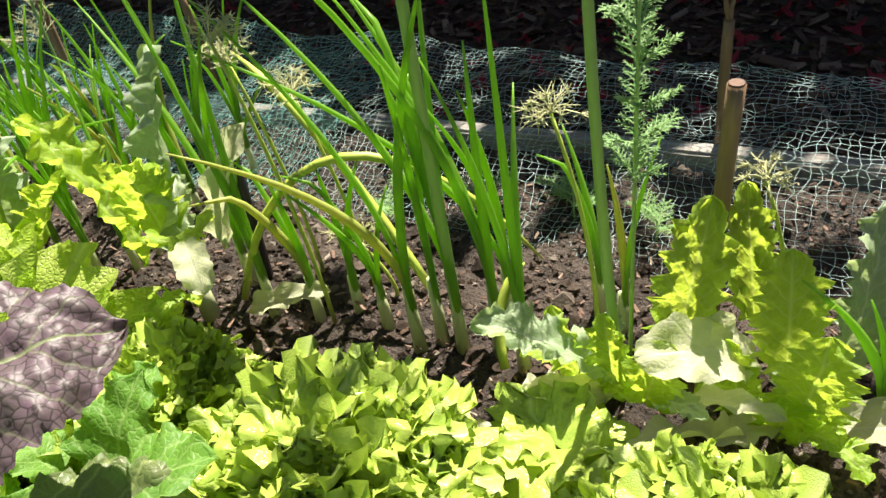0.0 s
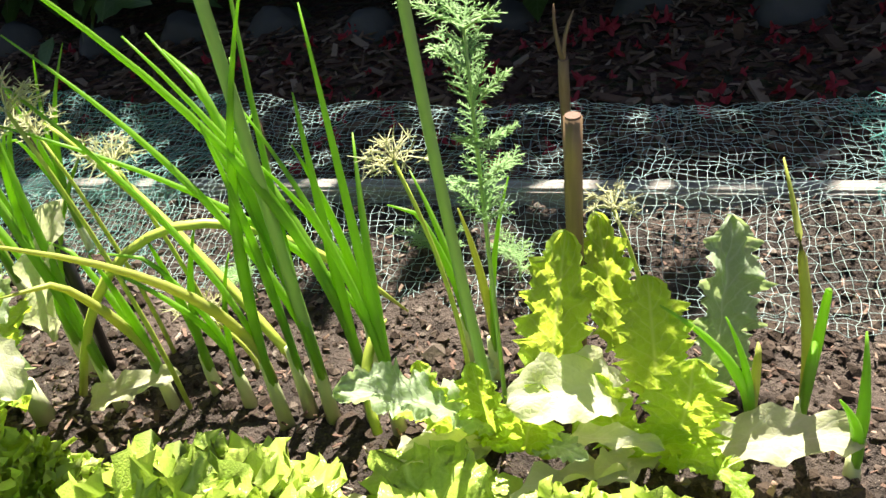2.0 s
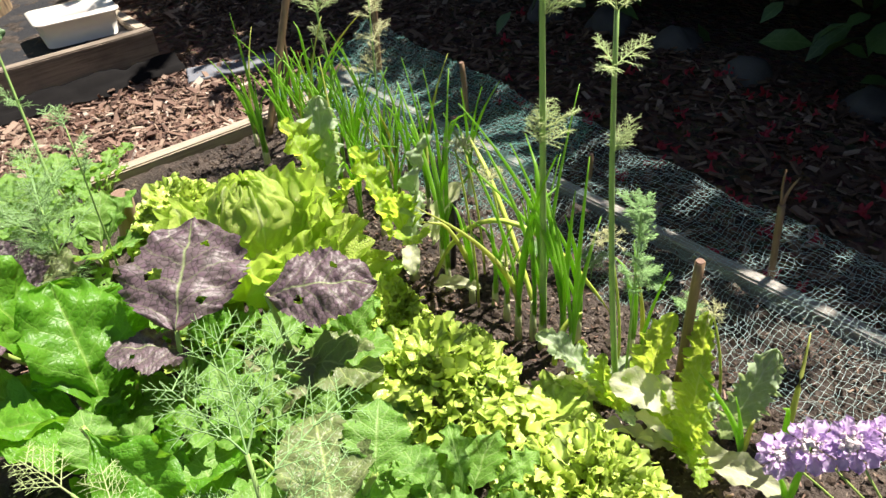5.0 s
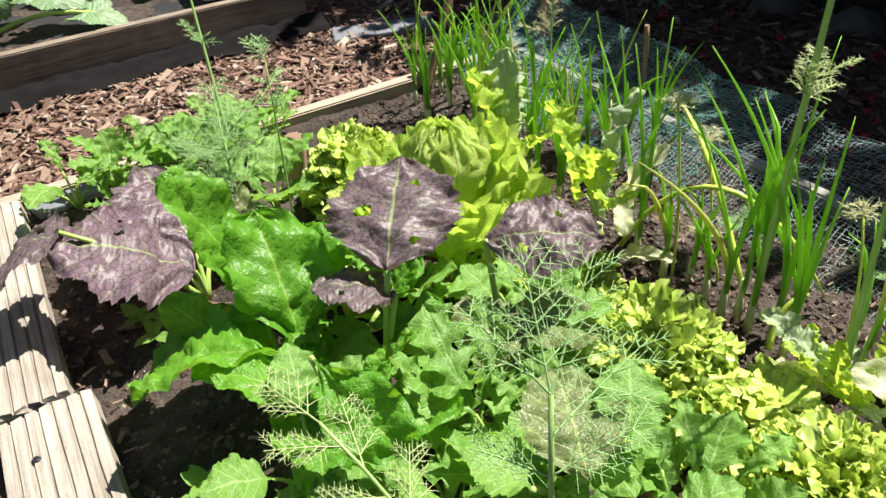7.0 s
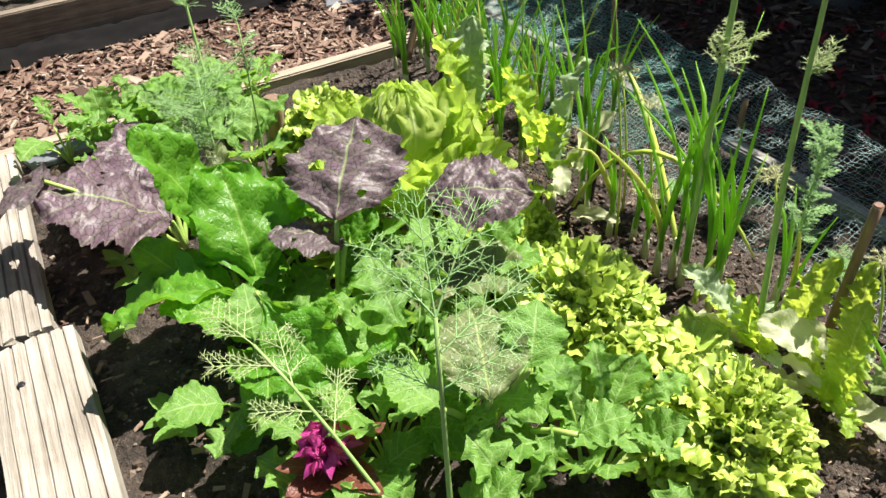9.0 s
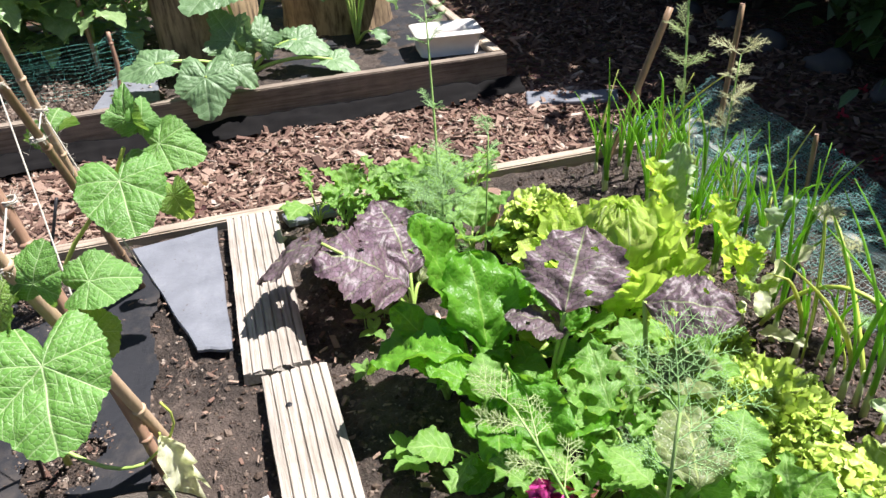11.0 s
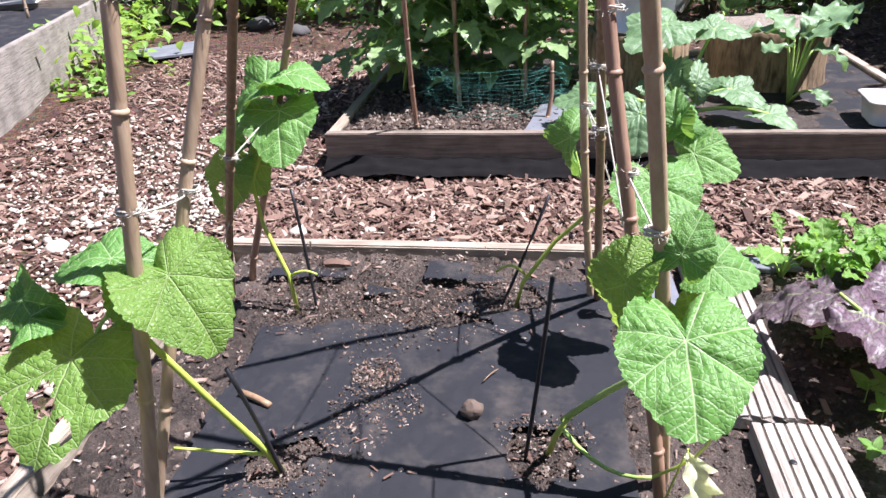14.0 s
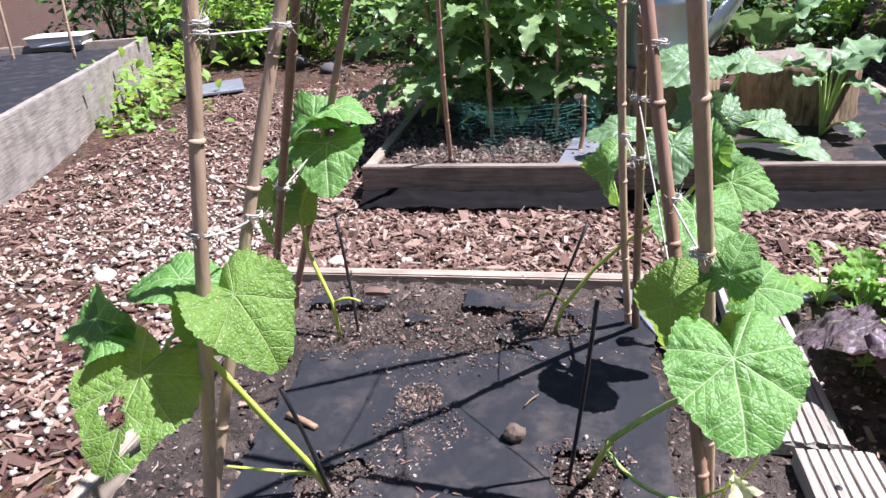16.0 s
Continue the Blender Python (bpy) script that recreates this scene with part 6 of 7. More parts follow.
cucumber((-0.611, 0.93, 0.0), "young cucumber plant with a broad green leaf tied to a cane", [
    ([(-0.611, 0.93, 0), (-0.60, 0.90, 0.07), (-0.585, 0.86, 0.14)], 0.0062, M_STEM_Y), (bow((-0.59, 0.87, 0.13), (-0.47, 0.73, 0.33), (0.02, 0, 0.03), 6), 0.0055, M_STEM), ([(-0.47, 0.73, 0.33), (-0.465, 0.69, 0.4), (-0.476, 0.64, 0.446)], 0.0045, M_STEM),
    (bow((-0.59, 0.86, 0.12), (-0.46, 0.80, 0.09), (0, 0, -0.03), 6), 0.0038, M_STEM), (bow((-0.46, 0.8, 0.09), (-0.40, 0.76, 0.24), (0.03, 0, 0), 5), 0.0025, M_STEM_Y)], [
    (D[0], (-0.476, 0.627, 0.447), (0.06, -0.45, -1), (-0.02, -0.5, 0.85), 0.084), (D[1], (-0.475, 0.70, 0.51), (0.25, 0, 1), (-0.3, -0.7, 0.2), 0.04), (D[3], (-0.53, 0.72, 0.46), (-0.3, -0.1, -1), (-0.9, -0.5, 0.2), 0.065), (D[1], (-0.43, 0.75, 0.47), (1, 0.1, -0.1), (0, -0.5, 0.8), 0.047), (D[3], (-0.45, 0.74, 0.40), (0.3, 0, -1), (0.3, -0.8, 0.3), 0.043)])
cucumber((-0.687, 1.41, 0.0), "cucumber plant climbing the far canes with broad leaves", [
    ([(-0.687, 1.41, 0), (-0.67, 1.41, 0.07), (-0.60, 1.42, 0.17), (-0.53, 1.40, 0.25), (-0.47, 1.3, 0.34), (-0.42, 1.24, 0.44)], 0.0055, M_STEM_Y), (bow((-0.665, 1.41, 0.09), (-0.73, 1.40, 0.1), (0, 0, 0.02), 5), 0.0036, M_STEM_Y), (bow((-0.53, 1.40, 0.25), (-0.57, 1.42, 0.4), (0, 0, 0), 5), 0.0035, M_STEM)], [
    (D[0], (-0.435, 1.19, 0.40), (0.1, -0.45, -1), (0.0, -0.5, 0.85), 0.090), (D[1], (-0.36, 1.26, 0.43), (1, -0.2, -0.45), (-0.2, -0.6, 0.7), 0.065), (D[4], (-0.40, 1.25, 0.49), (-0.3, 0, 1), (-0.4, -0.9, 0.1), 0.043), (D[4], (-0.38, 1.25, 0.48), (0.5, 0, 1), (0.3, -0.9, 0.2), 0.034), (D[3], (-0.37, 1.36, 0.27), (0.3, 0, -1), (-0.2, -0.9, 0.3), 0.047), (D[4], (-0.575, 1.42, 0.41), (-0.15, 0, -1), (-0.9, -0.5, 0.25), 0.068)])
cucumber((-1.19, 1.355, 0.0), "cucumber plant with hanging leaves on the far canes", [
    ([(-1.19, 1.355, 0), (-1.2, 1.36, 0.1), (-1.245, 1.37, 0.22), (-1.26, 1.38, 0.32), (-1.2, 1.38, 0.44), (-1.17, 1.38, 0.53)], 0.0055, M_STEM_Y), (bow((-1.195, 1.36, 0.1), (-1.13, 1.35, 0.11), (0, 0, 0.01), 5), 0.0036, M_STEM_Y)], [
    (D[1], (-1.165, 1.36, 0.485), (0.12, -0.4, -1), (0.0, -0.5, 0.85), 0.093), (D[1], (-1.15, 1.38, 0.555), (1, -0.1, 0.1), (0.0, -0.12, 1.0), 0.07), (D[4], (-1.2, 1.39, 0.53), (-0.9, -0.1, -0.35), (-0.2, -0.5, 0.9), 0.077), (D[2], (-1.31, 1.38, 0.34), (-0.2, 0, -1), (-0.3, -0.8, 0.4), 0.077), (D[3], (-1.27, 1.4, 0.36), (0.4, 0, -1), (0, -0.8, 0.5), 0.060), (D[4], (-1.3, 1.4, 0.42), (-0.4, 0, 0.5), (-0.3, -0.7, 0.6), 0.043)])
cucumber((-1.06, 0.855, 0.0), "young cucumber plant with holed pale leaves on the near canes", [
    ([(-1.06, 0.855, 0), (-1.07, 0.83, 0.07), (-1.1, 0.76, 0.22), (-1.13, 0.7, 0.36), (-1.16, 0.68, 0.44)], 0.0062, M_STEM_Y), (bow((-1.07, 0.83, 0.06), (-1.21, 0.80, 0.09), (0, 0, 0.0), 5), 0.0036, M_STEM_Y), (bow((-1.15, 0.68, 0.42), (-1.19, 0.66, 0.37), (0, 0, 0.02), 4), 0.0035, M_STEM), (bow((-1.15, 0.69, 0.42), (-1.09, 0.66, 0.47), (0, 0, 0.02), 4), 0.0035, M_STEM)], [
    (D[2], (-1.195, 0.63, 0.385), (-0.15, -0.4, -1), (0.1, -0.5, 0.85), 0.098), (D[3], (-1.06, 0.66, 0.49), (0.6, -0.3, -0.75), (0.35, -0.5, 0.8), 0.08), (D[1], (-1.14, 0.68, 0.50), (-1, -0.1, 0.1), (0.1, -0.2, 1.0), 0.06), (D[4], (-1.26, 0.66, 0.45), (-0.8, 0, 0.6), (-0.2, -0.8, 0.5), 0.047), (D[4], (-1.25, 0.65, 0.43), (-0.7, 0, -0.3), (-0.1, -0.7, 0.7), 0.043), (D[3], (-1.12, 0.7, 0.45), (0.2, 0.1, -1), (0.5, -0.7, 0.3), 0.060)])
tagged(span("withered_leaf", blade("withered_leaf", G_PALE, "oblong", 0.2, 70, 0.6, 0.1, 4, rim=0.1, seed=160, buckle=0.1), (wl := thing("withered_stalk", (-0.42, 0.78, 0.0), "withered pale cucumber leaf hanging by the cane", "leaf")), (-0.42, 0.78, 0.16), (-0.40, 0.74, 0.04)), "")
stem(wl, bow((-0.44, 0.82, 0.0), (-0.42, 0.78, 0.165), (0, 0, 0), 4), 0.002, 0.0015, M_STEM_Y)


# ---- netting, stakes and stones along the shaded side ----
def net_point(s, t):
    """s runs along the bed, t from the soil up over the edging."""
    y = -0.04 + 1.86 * s
    lift = 1.0 + 0.9 * max(0, s - 0.3)
    prof = [(0.90, 0.004), (0.96, 0.022), (1.03, 0.045), (1.09, 0.062), (1.15, 0.066), (1.20, 0.074 * (0.8 + 0.3 * lift)), (1.245, 0.085 * lift)]
    f = t * (len(prof) - 1)
    i = min(int(f), len(prof) - 2)
    a, b = prof[i], prof[i + 1]
    x, z = a[0] + (b[0] - a[0]) * (f - i), a[1] + (b[1] - a[1]) * (f - i)
    x += 0.05 * (s - 0.35) + 0.022 * n3(s * 9, t * 3) + 0.006 * n3(s * 60, t * 20)
    z += 0.012 * n3(s * 11, t * 3, 4) + 0.004 * n3(s * 50, t * 16, 6)
    return Vector((x, y + 0.02 * n3(s * 14, t * 4, 8), max(z, 0.003)))


def netting(ns, nt, r, s0=0.0, s1=1.0, t0=0.0, t1=1.0, jit=0.004):
    g, q = Geo(), random.Random(8)
    pts = [[net_point(s0 + (s1 - s0) * i / ns, t0 + (t1 - t0) * j / nt) + Vector((q.gauss(0, jit), q.gauss(0, jit), q.gauss(0, jit * 0.5))) for j in range(nt + 1)] for i in range(ns + 1)]
    for i in range(ns + 1):
        g.add(*tube(pts[i], r, 3, False))
    for j in range(nt + 1):
        g.add(*tube([pts[i][j] for i in range(ns + 1)], r, 3, False))
    return g


net_root = thing("garden_netting", (1.05, 0.85, 0.0), "pale green plastic netting draped over the bed edge", "netting")
o = Matrix.Translation((-1.05, -0.85, 0.0))
gpart("mesh", netting(190, 42, 0.0003, jit=0.0022), M_NET, net_root, m=o)
gpart("folded_mesh", netting(96, 42, 0.00036, 0.5, 1.0, 0.0, 1.0, 0.004), M_NET_GREEN, net_root, "dark green doubled netting", m=o)
gpart("bunched_end", netting(9, 26, 0.0005, 0.0, 0.05, 0.3, 1.0, 0.008), M_NET_GREEN, net_root, "green netting bunched at its end", m=o)


def stake(base, top, r, label, split=False, mat=None):
    a = Vector(base)
    pts = bow((0, 0, -0.03), Vector(top) - a, (0.004, 0.003, 0), 10)
    root = thing("wooden_stake", a, label, "stake", "wooden stakes")
    gpart("pole", Geo().add(*tube(pts, [r * (1 + 0.12 * n3(i * 1.3, r * 900)) for i in range(11)], 9)), mat or M_STAKE, root)
    gpart("cut_end", Geo().add(*tube([pts[-1], pts[-1] + (pts[-1] - pts[-2]).normalized() * 0.0015], r * 0.86, 9)), M_CHIP, root, "pale cut end", smooth=False)
    if split:
        for d in ((0.012, -0.012, 0.05), (0.004, 0.008, 0.06)):
            gpart("splinter", Geo().add(*tube(bow(pts[-1], pts[-1] + Vector(d), (0, 0.003, 0), 4), [0.004, 0.003, 0.0025, 0.002, 0.0008], 5)), M_STAKE, root)
    return root


stake((0.795, 0.338, 0.0), (0.795, 0.339, 0.272), 0.0068, "sawn brown stick standing in the onion row")
stake((1.158, 0.38, -0.1), (1.10, 0.382, 0.2), 0.0062, "brown twig stake with a split top at the netting", True)
stake((0.87, -0.01, 0.0), (0.972, -0.025, 0.285), 0.0065, "brown stick standing among the lilac flowers")
stake((0.82, -0.005, 0.0), (0.93, -0.14, 0.16), 0.0075, "thick brown stick leaning across the flowers")
stake((1.14, 1.19, 0.0), (1.123, 1.19, 0.215), 0.006, "thin brown stick holding the netting")
stake((0.80, 1.63, 0.0), (1.0, 1.68, 0.42), 0.010, "leaning brown stick at the far corner of the bed")
stake((1.16, 1.60, 0.0), (1.19, 1.62, 0.42), 0.008, "upright brown stick at the far corner of the bed")
stake((0.90, 1.66, 0.0), (0.93, 1.68, 0.25), 0.006, "short brown stick at the bed corner")
stake((1.13, 0.80, -0.05), (1.13, 0.80, 0.12), 0.006, "thin brown stick behind the netting")
stake((0.335, 1.385, 0.0), (0.352, 1.375, 0.122), 0.021, "thick pale wooden peg standing in the soil", mat=M_CANE)
stake((0.40, 0.45, 0.0), (0.41, 0.44, 0.08), 0.018, "thick short wooden peg beside the lettuce", mat=M_CANE_RED)
slab("corner_tile", [(1.04, 1.72), (1.16, 1.74), (1.17, 1.66), (1.07, 1.62)], 0.036, 0.012, M_GREY_BOARD, "pale flat wooden corner piece on the bed edge", "corner piece")

rr = random.Random(44)
for i in range(22):
    y = -0.9 + 0.315 * i
    r = rr.uniform(0.07, 0.095)
    x = 2.17 + rr.uniform(-0.05, 0.05)
    tagged(link("boulder", rock(r, 0.9, i * 3.1, 9, 16, 0.35).mesh("boulder", M_STONE), None, pose(x, y + rr.uniform(-0.05, 0.05), -0.10, rr.uniform(-15, 15), rr.uniform(-15, 15), rr.uniform(0, 360))), "rounded grey edging stone in the shade", "stone", "edging stones")

M_RED = leaf_material("fallen_red_leaf", (0.2, 0.012, 0.02), (0.42, 0.03, 0.05), (0.3, 0.04, 0.05), (0.5, 0.04, 0.06), mode="palmate", nv=5.0, rough=0.5, trans=0.3, random_mix=1.0)
star = disc_leaf("fallen_leaf", M_RED, 5, 0.42, 30, 0.05, 0.9, 0.9, 0.4, nr=4, na=40, seed=9)
for i in range(150):
    y = rr.gauss(0.35, 0.75)
    x = rr.uniform(1.5, 2.12) if i % 3 else rr.uniform(1.3, 2.1)
    root = link("fallen_leaf", star, None, pose(x, y, mulch_z(x, y) + 0.022, rr.uniform(-35, 35), rr.uniform(-35, 35), rr.uniform(0, 360)) @ Matrix.Diagonal((s := rr.uniform(0.009, 0.024), s * 0.7, s, 1)))
    tagged(root, "curled red maple leaf fallen on the bark", "fallen leaf", "fallen red leaves")


# ---- shrubs that shade the border ----
def crown(count, spread, size, rr, me_kind, mat, nu=5, nv=2, lo=0.0):
    """Many small leaves at all angles over uneven clumps."""
    g = Geo()
    clumps = [(Vector((rr.uniform(-1, 1) * spread[0], rr.uniform(-1, 1) * spread[1], lo + rr.random() * spread[2])), rr.uniform(0.12, 0.34)) for _ in range(max(8, count // 45))]
    for _ in range(count):
        c, r = clumps[rr.randrange(len(clumps))]
        p = c + Vector((rr.gauss(0, r), rr.gauss(0, r), rr.gauss(0, r * 0.5))) * 0.7
        p.z = max(p.z, 0.02)
        l = rr.uniform(*size)
        w = l * me_kind
        m = Matrix.Translation(p) @ Euler((rr.uniform(-1.0, 0.6), rr.uniform(-0.7, 0.7), rr.uniform(0, 6.3))).to_matrix().to_4x4()
        verts = [(0, 0, 0), (-w * 0.7, l * 0.3, 0.06 * l), (0, l * 0.33, 0), (w * 0.7, l * 0.3, 0.06 * l), (-w * 0.75, l * 0.62, 0.02 * l), (0, l * 0.66, -0.05 * l), (w * 0.75, l * 0.62, 0.02 * l), (0, l, -0.2 * l)]
        uvs = [(0, 0.5), (0.3, 0), (0.33, 0.5), (0.3, 1), (0.62, 0), (0.66, 0.5), (0.62, 1), (1, 0.5)]
        g.add([m @ Vector(v) for v in verts], [(0, 2, 1), (0, 3, 2), (1, 2, 5, 4), (2, 3, 6, 5), (4, 5, 7), (5, 6, 7)], uvs)
    return g


def shrub(at, spread, count, size, label, mat, seed, kind=0.3, lo=0.1, category="shrub", group="shrubs", name="shrub", trunks=3):
    q = random.Random(seed)
    root = thing(name, at, label, category, group)
    for k in range(trunks):
        a = q.uniform(0, 6.3)
        top = Vector((math.cos(a) * spread[0] * 0.6, math.sin(a) * spread[1] * 0.6, lo + spread[2] * 0.7))
        gpart("trunk", Geo().add(*tube(bow((0.04 * math.cos(a), 0.04 * math.sin(a), -0.05), top, (0, 0, 0.05), 6), [0.02, 0.018, 0.016, 0.013, 0.01, 0.008, 0.005], 6)), M_LOG_BARK, root)
    gpart("crown", crown(count, spread, size, q, kind, mat, lo=lo), mat, root)
    return root


for i in range(9):
    y = -1.6 + i * 0.95
    shrub((2.68 + 0.15 * math.sin(i * 2.3), y, PATH_Z), (0.42, 0.5, (1.95, 2.08, 2.1, 2.0, 2.0)[min(i, 4)]), 3600, (0.08, 0.17), "dense dark green leafy shrub shading the border", G_SHRUB, 300 + i, 0.32, 0.2)
for i in range(5):
    shrub((3.5, -1.2 + i * 1.9, PATH_Z), (0.4, 0.9, 2.5), 1800, (0.09, 0.18), "tall dark shrub behind the border", G_SHRUB, 330 + i, 0.3, 0.3)
fence = thing("dark_fence", (4.1, 2.0, PATH_Z), "dark stained board fence behind the shrubs", "fence")
M_FENCE = timber_material("dark_fence_board", (0.06, 0.05, 0.045), (0.03, 0.025, 0.02), (60, 60, 3))
pale = beam(-0.012, 0.012, -0.19, 0.19, -0.05, 2.0, 0.003)
pale.materials.append(M_FENCE)
for i in range(24):
    link("board", pale, fence, Matrix.Translation((0, -5.0 + 0.4 * i, 0)))
for i in range(9):
    x = -5.0 + i * 0.95
    shrub((x, 6.6 + 0.4 * math.sin(i * 1.9), PATH_Z), (0.5, 0.4, 0.9), 1100, (0.06, 0.14), "leafy green bush at the back of the garden", G_BRIGHT if i % 3 else G_SHRUB, 350 + i, 0.28, 0.05, group="back bushes")
for i in range(7):
    shrub((-5.6 + i * 1.3, 8.2, PATH_Z), (0.7, 0.5, 1.7), 1100, (0.09, 0.2), "tall green bush at the back of the garden", G_SHRUB if i % 2 else G_TOM, 370 + i, 0.3, 0.1, group="back bushes")
for i, (x, y) in enumerate(((-3.55, 4.55), (-3.72, 5.1), (-3.3, 4.1), (-4.0, 5.9), (-4.3, 6.5), (-3.0, 6.9))):
    shrub((x, y, PATH_Z), (0.1, 0.14, 0.17), 90, (0.06, 0.12), "low bright green leafy plant by the raised bed", G_BRIGHT, 390 + i, 0.32, 0.02, "leafy plant", "low leafy plants", "leafy_plant", 1)

# dark old logs lying before the back bushes
for x, y, r, l, az in ((-3.85, 6.5, 0.2, 0.5, 20), (-3.35, 6.75, 0.22, 0.6, -15)):
    root = thing("old_log", (x, y, PATH_Z), "dark old log with a pale sawn end", "log", "old logs")
    root.matrix_basis = pose(x, y, PATH_Z + r * 0.9, 0, 0, az)
    pts = [(0, -l / 2 + l * k / 6, 0.01 * math.sin(k)) for k in range(7)]
    gpart("bark", Geo().add(*tube(pts, [r * (1 + 0.05 * math.sin(k * 2.1)) for k in range(7)], 18, False)), plain("black_bark", (0.035, 0.028, 0.025), 0.9, spots=(0.08, 0.06, 0.05), amount=0.6, scale=18, bump=0.8), root)
    gpart("sawn_end", Geo().add(*tube([(0, -l / 2 - 0.004, 0), (0, -l / 2 + 0.01, 0)], r * 0.95, 18)), M_LOG_BARK, root, smooth=False)

# ---- far raised bed ----
def stump(at, r, h, label, seed):
    root = thing("tree_stump", at, label, "tree stump", "stumps on the far bed")
    n, verts, top = 36, [], []
    for z, k in ((0, 1.04), (h * 0.3, 1.0), (h * 0.75, 1.0), (h * 0.97, 1.0), (h, 0.97)):
        verts += [(r * k * (1 + 0.05 * n3(math.cos(2 * math.pi * i / n) * 1.6 + seed, math.sin(2 * math.pi * i / n) * 1.6)) * math.cos(2 * math.pi * i / n), r * k * (1 + 0.05 * n3(math.cos(2 * math.pi * i / n) * 1.6 + seed, math.sin(2 * math.pi * i / n) * 1.6)) * math.sin(2 * math.pi * i / n), z) for i in range(n)]
    gpart("side", Geo().add(verts, [(j * n + i, j * n + (i + 1) % n, (j + 1) * n + (i + 1) % n, (j + 1) * n + i) for j in range(4) for i in range(n)]), M_STUMP_SIDE, root)
    rim = verts[-n:]
    gpart("cut_top", Geo().add([(x * k, y * k, h + 0.002 * n3(x * 40 * k, y * 40 * k)) for k in (1.0, 0.75, 0.5, 0.25, 0.02) for x, y, _ in rim], [(j * n + i, j * n + (i + 1) % n, (j + 1) * n + (i + 1) % n, (j + 1) * n + i) for j in range(4) for i in range(n)]), M_STUMP_TOP, root, "pale sawn top with rings")


stump((0.36, 3.52, -0.01), 0.26, 0.27, "sawn tree stump with peeling bark on the far bed", 1)
stump((-0.24, 3.26, -0.01), 0.22, 0.305, "dark sawn tree stump carrying the watering can", 5)

can = thing("watering_can", (-0.262, 3.24, 0.297), "galvanised steel watering can standing on a stump", "watering can")
gpart("body", Geo().add(*lathe([(0.0, 0.0), (0.168, 0.0), (0.172, 0.012), (0.168, 0.02), (0.17, 0.25), (0.174, 0.262), (0.17, 0.27), (0.172, 0.455), (0.178, 0.462), (0.172, 0.47), (0.166, 0.462), (0.163, 0.05), (0.0, 0.05)], 40)), M_ZINC, can)
gpart("spout", Geo().add(*tube([(0.15, -0.03, 0.09), (0.22, -0.04, 0.2), (0.36, -0.06, 0.42), (0.44, -0.07, 0.52)], [0.045, 0.036, 0.026, 0.022], 14)), M_ZINC, can)
gpart("rose", Geo().add(*tube([(0.44, -0.07, 0.52), (0.475, -0.075, 0.56), (0.485, -0.077, 0.572)], [0.024, 0.05, 0.052], 16)), M_ZINC, can)
gpart("brace", Geo().add(*tube([(0.165, -0.03, 0.41), (0.35, -0.06, 0.40)], 0.007, 8)), M_ZINC, can)
gpart("handle", Geo().add(*tube([(0.0, -0.168, 0.44), (0.0, -0.15, 0.56), (0.0, -0.05, 0.64), (0.0, 0.08, 0.64), (0.0, 0.16, 0.55), (0.0, 0.168, 0.44)], 0.014, 10)), M_ZINC, can)
gpart("back_handle", Geo().add(*tube([(-0.165, 0.02, 0.42), (-0.28, 0.03, 0.40), (-0.3, 0.03, 0.25), (-0.17, 0.02, 0.12)], 0.012, 10)), M_ZINC, can)


def tub(at, w, d, h, turn, label):
    """An open plastic box with rounded corners and a rim."""
    def ring(w, d, z, r=0.03):
        out = []
        for cx, cy, a0 in ((1, 1, 0), (-1, 1, 90), (-1, -1, 180), (1, -1, 270)):
            for k in range(5):
                a = radians(a0 + 22.5 * k)
                out.append((cx * (w / 2 - r) + r * math.cos(a), cy * (d / 2 - r) + r * math.sin(a), z))
        return out
    rings = [ring(w * 0.9, d * 0.88, 0.0), ring(w, d, h), ring(w + 0.02, d + 0.02, h), ring(w + 0.02, d + 0.02, h + 0.006), ring(w - 0.012, d - 0.012, h + 0.006), ring(w * 0.62, d * 0.5, h + 0.002), ring(w * 0.58, d * 0.46, h - 0.03)]
    n = 20
    root = thing("plastic_tub", at, label, "plastic tub", "white tubs")
    root.matrix_basis = pose(*at, 0, 0, turn)
    faces = [(j * n + i, j * n + (i + 1) % n, (j + 1) * n + (i + 1) % n, (j + 1) * n + i) for j in range(len(rings) - 1) for i in range(n)]
    gpart("box", Geo().add([p for q in rings for p in q], faces + [tuple(range(n))]), M_TUB, root)
    # Added floor closing the recess; the shade inside is put into its dark colour.
    gpart("water", Geo().add(rings[6], [tuple(range(n))]), M_RECESS_SHADE, root, "dark floor of the recess, shade put into its colour", smooth=False)


M_RECESS_SHADE = plain("recess_shade", (0.12, 0.12, 0.13), 0.12, spots=(0.2, 0.2, 0.2), amount=0.3, bump=0.0)
tub((0.70, 2.83, 0.012), 0.27, 0.2, 0.085, -6, "white plastic tub with a recess standing on the far bed")
tub((-4.75, 5.4, 0.20), 0.45, 0.3, 0.07, 15, "white plastic tub on the side bed")
bf = gpart("weed_fabric", sheet(-0.1, BACK_R - 0.05, BACK_Y + 0.06, BACK_FAR - 0.1, 60, 70, lambda x, y: 0.006 + 0.012 * n3(x * 4, y * 4, 3) * 0.6, lambda x, y: x > 0.02 + 0.08 * n3(y * 5, 1) - max(0, y - 2.9) * 0.5), M_SLATE_CLOTH := M_FABRIC)
tagged(bf, "grey weed fabric spread over the far bed", "weed fabric")

